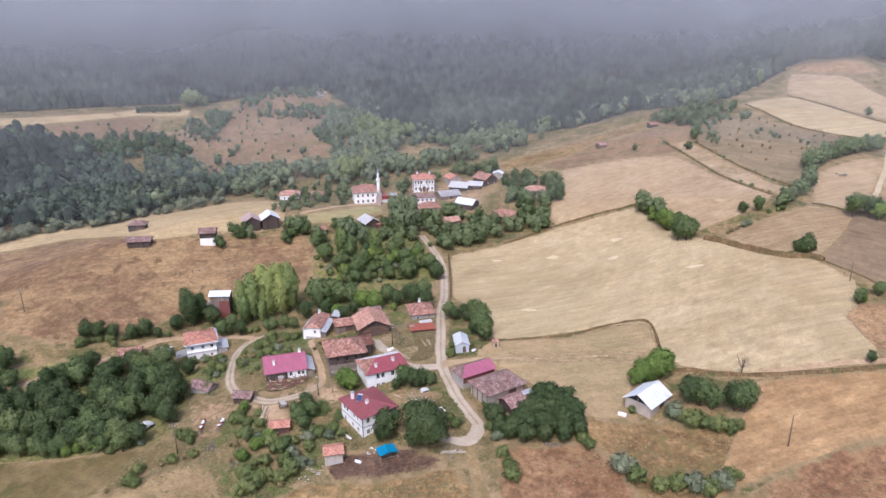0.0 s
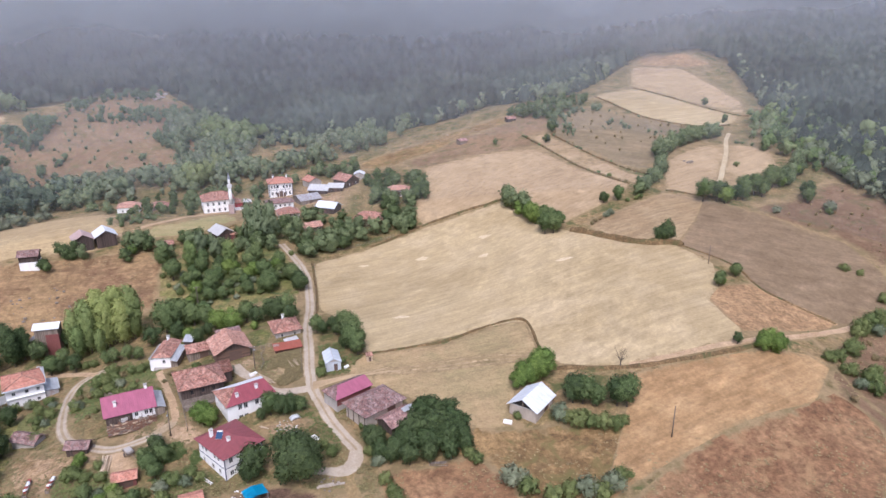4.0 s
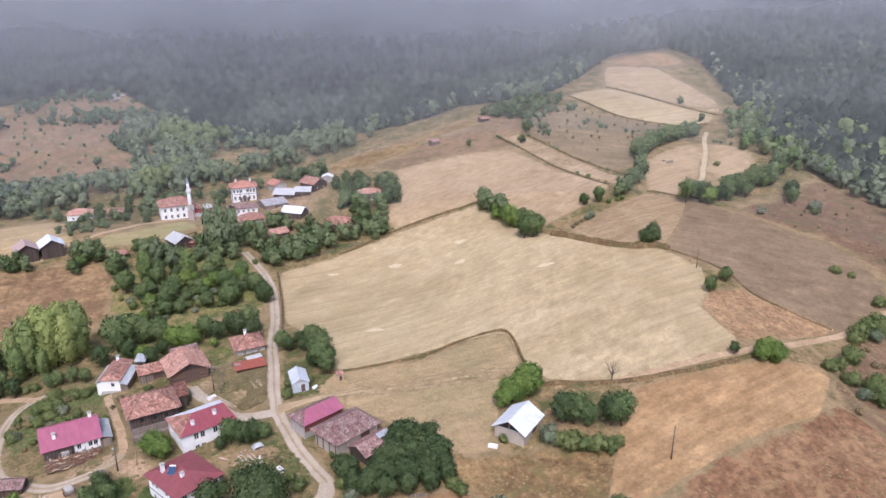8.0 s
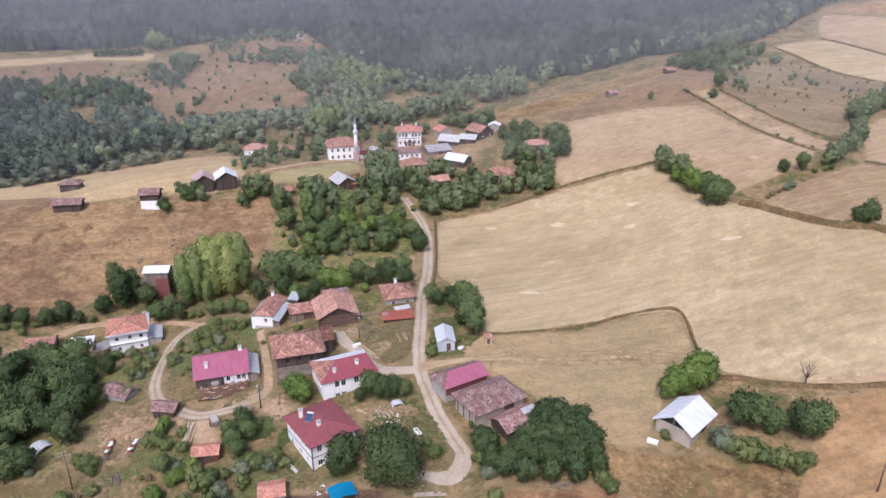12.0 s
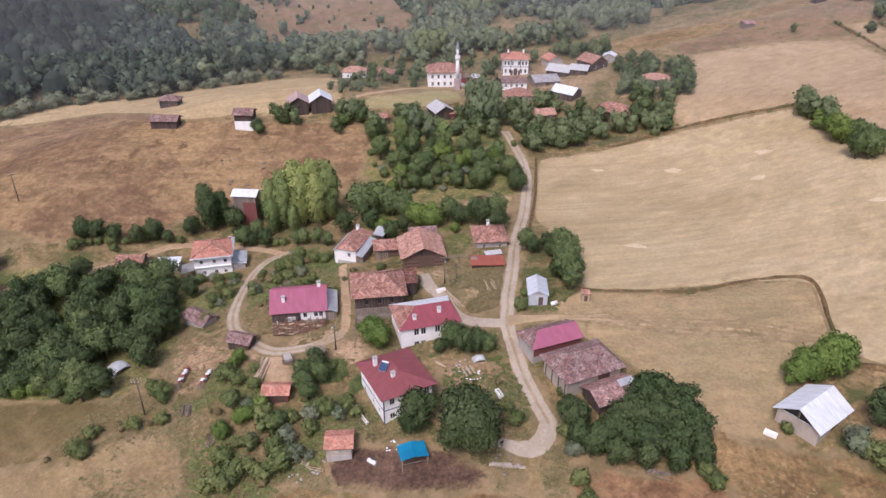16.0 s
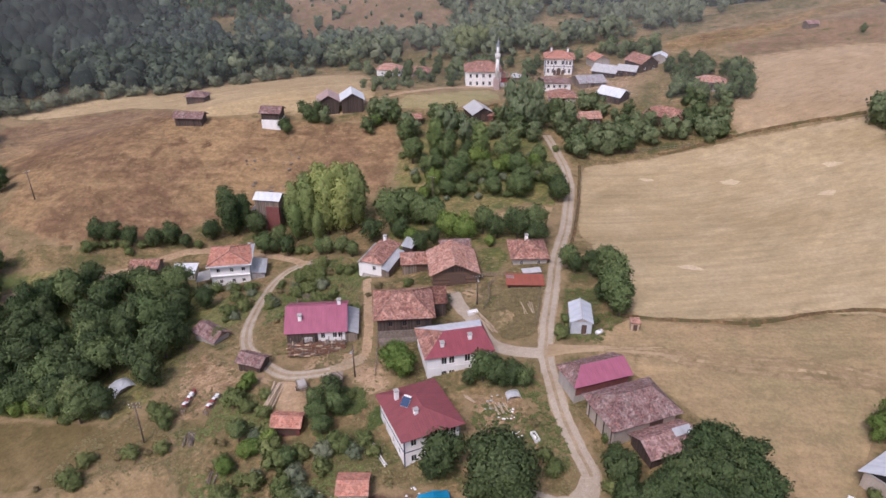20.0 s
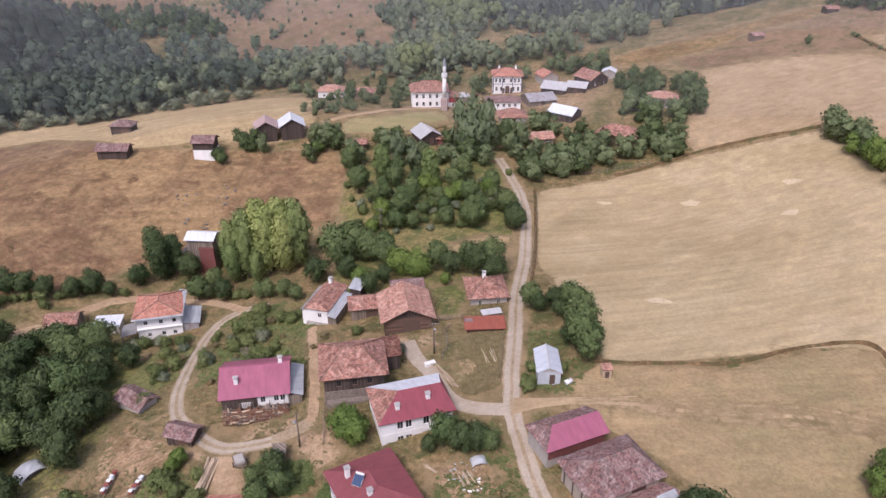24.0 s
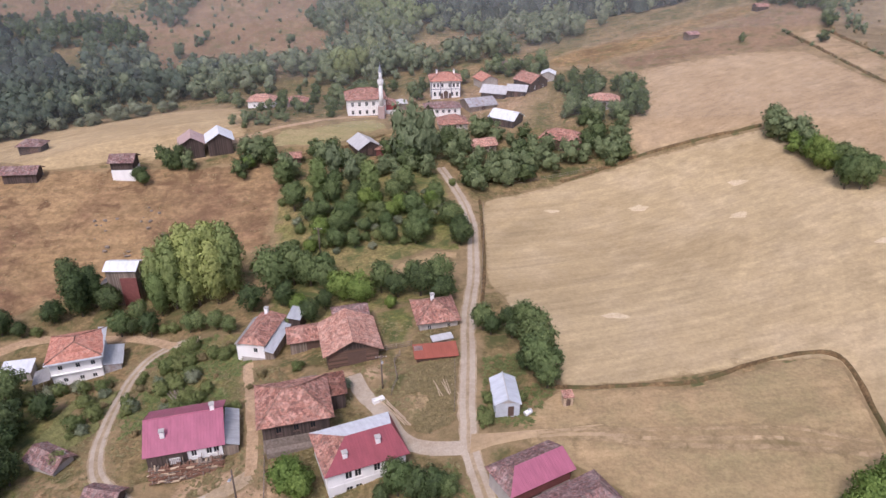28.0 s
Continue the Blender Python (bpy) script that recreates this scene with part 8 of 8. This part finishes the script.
house("shed", "tiny ruined brick hut on the hilltop", 83.5, 366.0, 20, 4.5, 3.4, 1.8, dict(kind="gable", rise=0.9, mat=TILE_FADED, over=0.4), None, wall=STONE, gable=STONE, category="shed")
house("shed", "low ruined hut with dark tiles on the hill", 117.0, 390.0, 10, 5.0, 4.0, 1.8, dict(kind="gable", rise=1.0, mat=TILE, over=0.4), None, wall=DARKWOOD, gable=DARKWOOD, category="shed")


def draped(name, label, x, y, rot, L, W, H, mat, seed, category="tarpaulin"):
    """A plastic sheet pulled over a frame."""
    root = thing(name, on_ground(x, y, rot), label, category)
    bm = bmesh.new()
    n = 10
    vs = []
    for j in range(n + 1):
        for i in range(n + 1):
            u, v = 2 * i / n - 1, 2 * j / n - 1
            z = H * max(0.0, 1 - abs(u) ** 2.2) ** 0.7 * (1 - 0.35 * abs(v)) + 0.12 * noise.noise((i * 0.8 + seed, j * 0.8, 0))
            vs.append(bm.verts.new((u * L / 2, v * W / 2, z)))
    for j in range(n):
        for i in range(n):
            k = j * (n + 1) + i
            bm.faces.new((vs[k], vs[k + 1], vs[k + n + 2], vs[k + n + 1]))
    bmesh.ops.solidify(bm, geom=bm.faces[:], thickness=0.03)
    part("sheet", bm, mat, root)
    part("frame", boxed(-L * 0.3, L * 0.3, -W * 0.3, W * 0.3, -0.4, H * 0.55, bevel=0.05), OLDWOOD, root)


draped("covered_stack", "stack under a crumpled white plastic sheet", -75.0, 150.6, 60, 4.4, 3.2, 1.9, WHITE_SHEET, 1.0)
draped("covered_heap", "heap under a torn white sheet in the yard", -4.8, 152.6, 20, 2.4, 1.7, 0.9, WHITE_SHEET, 2.0)


def white_tank(x, y, rot, L, r, label):
    root = thing("water_tank", on_ground(x, y, rot), label, "tank")
    part("barrel", rod(bmesh.new(), (-L / 2, 0, r + 0.1), (L / 2, 0, r + 0.1), r, None, 14), WHITE, root, "", True)
    for s in (-1, 1):
        part("foot", boxed(s * L * 0.3 - 0.08, s * L * 0.3 + 0.08, -r * 0.8, r * 0.8, -0.3, 0.3), OLDWOOD, root)
    part("hatch", rod(bmesh.new(), (0, 0, 2 * r + 0.05), (0, 0, 2 * r + 0.2), 0.14, None, 8), STEEL, root)


white_tank(-19.2, 130.4, -25, 1.5, 0.36, "small white barrel lying in the muddy yard")
white_tank(8.0, 169.0, 40, 1.2, 0.4, "white plastic barrel beside the garden shed")


def trough(x, y, rot, label):
    root = thing("trough", on_ground(x, y, rot), label, "trough")
    L, W, H, t = 1.9, 0.8, 0.55, 0.07
    for nm, d in (("floor", (-L / 2, L / 2, -W / 2, W / 2, -0.1, 0.12)), ("side", (-L / 2, L / 2, -W / 2, -W / 2 + t, 0.12, H)), ("side", (-L / 2, L / 2, W / 2 - t, W / 2, 0.12, H)),
                  ("end", (-L / 2, -L / 2 + t, -W / 2 + t, W / 2 - t, 0.12, H)), ("end", (L / 2 - t, L / 2, -W / 2 + t, W / 2 - t, 0.12, H))):
        part(nm, boxed(*d), WHITE, root)


trough(41.0, 139.2, -30, "white concrete trough in dry grass by the barn")
trough(-14.9, 173.1, 35, "small white trough beside the lane")
trough(-0.6, 144.6, -60, "white bathtub standing among the weeds")


def rubble(name, label, x, y, r, count, mat, seed, size=(0.15, 0.5)):
    """Loose stones; each a lump of its own."""
    rng = np.random.default_rng(seed)
    root = thing(name, on_ground(x, y), label, "stones")
    for k in range(count):
        a, d, s = rng.uniform(0, 6.28), r * math.sqrt(rng.uniform()), rng.uniform(*size)
        px, py = d * math.cos(a), d * math.sin(a)
        v = ICO1[0] * (1 + rng.uniform(-0.25, 0.2, (len(ICO1[0]), 1))) * s * np.array([1, rng.uniform(0.6, 1), rng.uniform(0.5, 0.8)]) + (px, py, gz(x + px, y + py) - gz(x, y) + s * 0.25)
        raw("stone", v.tolist(), [tuple(map(int, q)) for q in ICO1[1]], mat, root)


rubble("rubble_heap", "pale broken plaster and stones in the yard", -7.2, 150.6, 2.0, 26, CONCRETE, 1, (0.1, 0.32))
rubble("rubble_heap", "white scrap lying beside the road bend", -0.4, 140.2, 1.2, 9, WHITE, 2, (0.12, 0.35))
rubble("rubble_heap", "tumbled foundation stones below the yard", 1.6, 131.0, 2.0, 12, STONE, 3, (0.15, 0.4))


rubble("rubble_heap", "white rags and broken plaster in the yard", -5.2, 148.6, 1.6, 14, WHITE, 9, (0.1, 0.3))
rubble("rubble_heap", "pale rubble below the house corner", -3.0, 145.0, 1.2, 9, WHITE, 10, (0.1, 0.28))


def block_wall(x0, y0, x1, y1, rows, label, mat, seed):
    """Low wall of rough blocks, some fallen."""
    rng = np.random.default_rng(seed)
    root = thing("stone_wall", on_ground(x0, y0), label, "wall")
    d = Vector((x1 - x0, y1 - y0, 0))
    n = int(d.length / 0.62)
    rot = math.degrees(math.atan2(d.y, d.x))
    for j in range(rows):
        for k in range(n):
            if j and rng.uniform() < 0.3:
                continue
            p = d * ((k + 0.5 * (j % 2) + 0.3) / n)
            z = gz(x0 + p.x, y0 + p.y) - gz(x0, y0) + 0.34 * j
            w, h = rng.uniform(0.24, 0.32), rng.uniform(0.15, 0.18)
            bm = boxed(-w, w, -0.2, 0.2, -h - (0.25 if j == 0 else 0), h, bevel=0.05)
            bm.transform(pose(p.x, p.y + rng.uniform(-0.06, 0.06), z + 0.14, rng.uniform(-4, 4), rng.uniform(-4, 4), rot + rng.uniform(-7, 7)))
            part("block", bm, mat, root)


block_wall(-0.8, 130.6, 4.8, 130.2, 2, "low wall of pale rough blocks below the turning", BEIGE, 21)
rubble("rubble_heap", "stones along the muddy yard wall", -30.0, 129.6, 3.2, 26, CONCRETE, 4, (0.12, 0.3))
rubble("rock_outcrop", "pale rock outcrop on the heath hill", -102.0, 556.0, 12.0, 34, plain("pale_rock", (0.42, 0.36, 0.31), 0.95, 0, 0.3, 0.5, 3, 0.6), 5, (0.8, 2.4))
rubble("rock_outcrop", "scattered grey rocks on the brown hillside", -84.0, 238.0, 9.0, 24, STONE, 6, (0.2, 0.7))
rubble("rock_outcrop", "few stones on the stubble knoll", 169.5, 290.0, 2.4, 12, STONE, 7, (0.3, 0.8))
rubble("rubble_heap", "pale stones strewn in the farmyard", -16.4, 133.4, 1.4, 8, WHITE, 8, (0.12, 0.28))
plant("greybush", 168.6, 289.6, 0.8)
plant("bush", 187.2, 281.0, 0.8)


def fence(pts, h, label, gap=2.0, mat=OLDWOOD, rails=2):
    """Posts with long rails between them, following the ground."""
    line = smooth_line(pts, gap)
    x0, y0 = line[0]
    root = thing("fence", on_ground(x0, y0), label, "fence", "village fences")
    g0 = gz(x0, y0)
    P = [Vector((x - x0, y - y0, gz(x, y) - g0)) for x, y in line]
    for p in P:
        part("post", rod(bmesh.new(), p - Vector((0, 0, 0.4)), p + Vector((0, 0, h)), 0.06, 0.05, 6), mat, root)
    for a, b in zip(P, P[1:]):
        for k in range(rails):
            z = Vector((0, 0, h * (k + 0.7) / rails))
            part("rail", rod(bmesh.new(), a + z, b + z, 0.045, None, 5), mat, root)


fence([(-16.4, 186.2), (-13.4, 187.0), (-10.8, 187.6)], 1.2, "old plank fence between the barn and the shed", 1.4, OLDWOOD, 3)
fence([(-28.4, 155.0), (-29.6, 160.0), (-31.2, 166.0)], 1.2, "leaning pole fence along the lane")
fence([(8, 263.5), (14, 265.6), (24, 268.8), (34, 271)], 1.2, "grey pole fence at the field's corner")
fence([(-13.0, 174.4), (-12.4, 178.0), (-13.4, 182.6), (-12.6, 185.0)], 1.1, "pole fence round the hay yard")
fence([(-31.6, 130.6), (-29.0, 128.8), (-26.6, 128.4)], 1.0, "pale pole fence of the muddy yard", 1.4, PALEWOOD)
fence([(-3.2, 182.0), (-3.0, 176.0), (-3.0, 170.0)], 1.0, "wire fence with wooden posts by the road", 2.4, OLDWOOD, 1)
fence([(1.6, 206), (2.0, 222), (2.6, 240), (2.6, 252)], 1.0, "wire fence with posts along the field", 4.0, OLDWOOD, 1)


# ---- mist and distance haze, put into pale see-through sheets ----
def mist_haze_material(name, low, high, z_low, z_high, seed):
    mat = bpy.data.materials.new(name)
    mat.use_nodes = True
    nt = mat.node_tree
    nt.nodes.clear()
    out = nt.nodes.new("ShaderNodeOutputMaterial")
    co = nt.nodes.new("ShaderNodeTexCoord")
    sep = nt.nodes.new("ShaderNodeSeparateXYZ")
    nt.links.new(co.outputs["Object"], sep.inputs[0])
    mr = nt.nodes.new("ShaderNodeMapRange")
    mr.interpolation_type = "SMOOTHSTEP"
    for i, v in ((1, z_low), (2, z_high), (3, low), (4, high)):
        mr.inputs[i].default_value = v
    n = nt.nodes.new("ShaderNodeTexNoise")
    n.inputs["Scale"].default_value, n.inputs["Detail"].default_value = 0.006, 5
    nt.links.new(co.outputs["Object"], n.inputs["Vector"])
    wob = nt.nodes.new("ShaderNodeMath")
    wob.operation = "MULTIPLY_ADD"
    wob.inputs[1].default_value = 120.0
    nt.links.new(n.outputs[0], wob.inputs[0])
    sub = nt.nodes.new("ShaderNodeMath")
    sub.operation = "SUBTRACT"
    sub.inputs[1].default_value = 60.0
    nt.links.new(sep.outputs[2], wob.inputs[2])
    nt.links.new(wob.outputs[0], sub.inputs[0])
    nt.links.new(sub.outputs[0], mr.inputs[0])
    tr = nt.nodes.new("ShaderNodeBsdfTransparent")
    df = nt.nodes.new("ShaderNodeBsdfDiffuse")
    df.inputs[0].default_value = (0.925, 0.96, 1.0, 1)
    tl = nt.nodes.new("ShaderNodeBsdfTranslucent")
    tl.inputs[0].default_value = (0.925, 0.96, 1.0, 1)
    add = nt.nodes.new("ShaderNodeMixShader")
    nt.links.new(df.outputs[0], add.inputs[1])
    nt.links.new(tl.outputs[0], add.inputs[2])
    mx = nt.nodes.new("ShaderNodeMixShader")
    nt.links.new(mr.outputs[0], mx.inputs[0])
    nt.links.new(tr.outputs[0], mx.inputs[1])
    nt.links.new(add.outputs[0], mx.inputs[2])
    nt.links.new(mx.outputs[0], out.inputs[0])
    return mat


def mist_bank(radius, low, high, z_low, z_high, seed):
    """A curved see-through sheet whose pale colour stands for mist and distance haze."""
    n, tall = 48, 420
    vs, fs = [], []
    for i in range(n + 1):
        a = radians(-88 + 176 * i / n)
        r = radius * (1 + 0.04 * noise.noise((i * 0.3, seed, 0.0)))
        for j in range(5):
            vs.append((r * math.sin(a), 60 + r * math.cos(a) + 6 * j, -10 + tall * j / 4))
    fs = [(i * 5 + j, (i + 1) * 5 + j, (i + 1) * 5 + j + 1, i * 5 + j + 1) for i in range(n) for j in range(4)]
    ob = raw("mist_bank", vs, fs, mist_haze_material("mist", low, high, z_low, z_high, seed), None, True)
    tagged(ob, "pale see-through sheet for mist and distance haze", "mist", kind="structure")


# The three nearest sheets are added to pale the village and valley like haze.
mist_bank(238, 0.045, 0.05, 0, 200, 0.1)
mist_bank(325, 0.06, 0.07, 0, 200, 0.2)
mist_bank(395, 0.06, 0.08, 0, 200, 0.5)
# Farther sheets are denser, so the forest pales with distance and height.
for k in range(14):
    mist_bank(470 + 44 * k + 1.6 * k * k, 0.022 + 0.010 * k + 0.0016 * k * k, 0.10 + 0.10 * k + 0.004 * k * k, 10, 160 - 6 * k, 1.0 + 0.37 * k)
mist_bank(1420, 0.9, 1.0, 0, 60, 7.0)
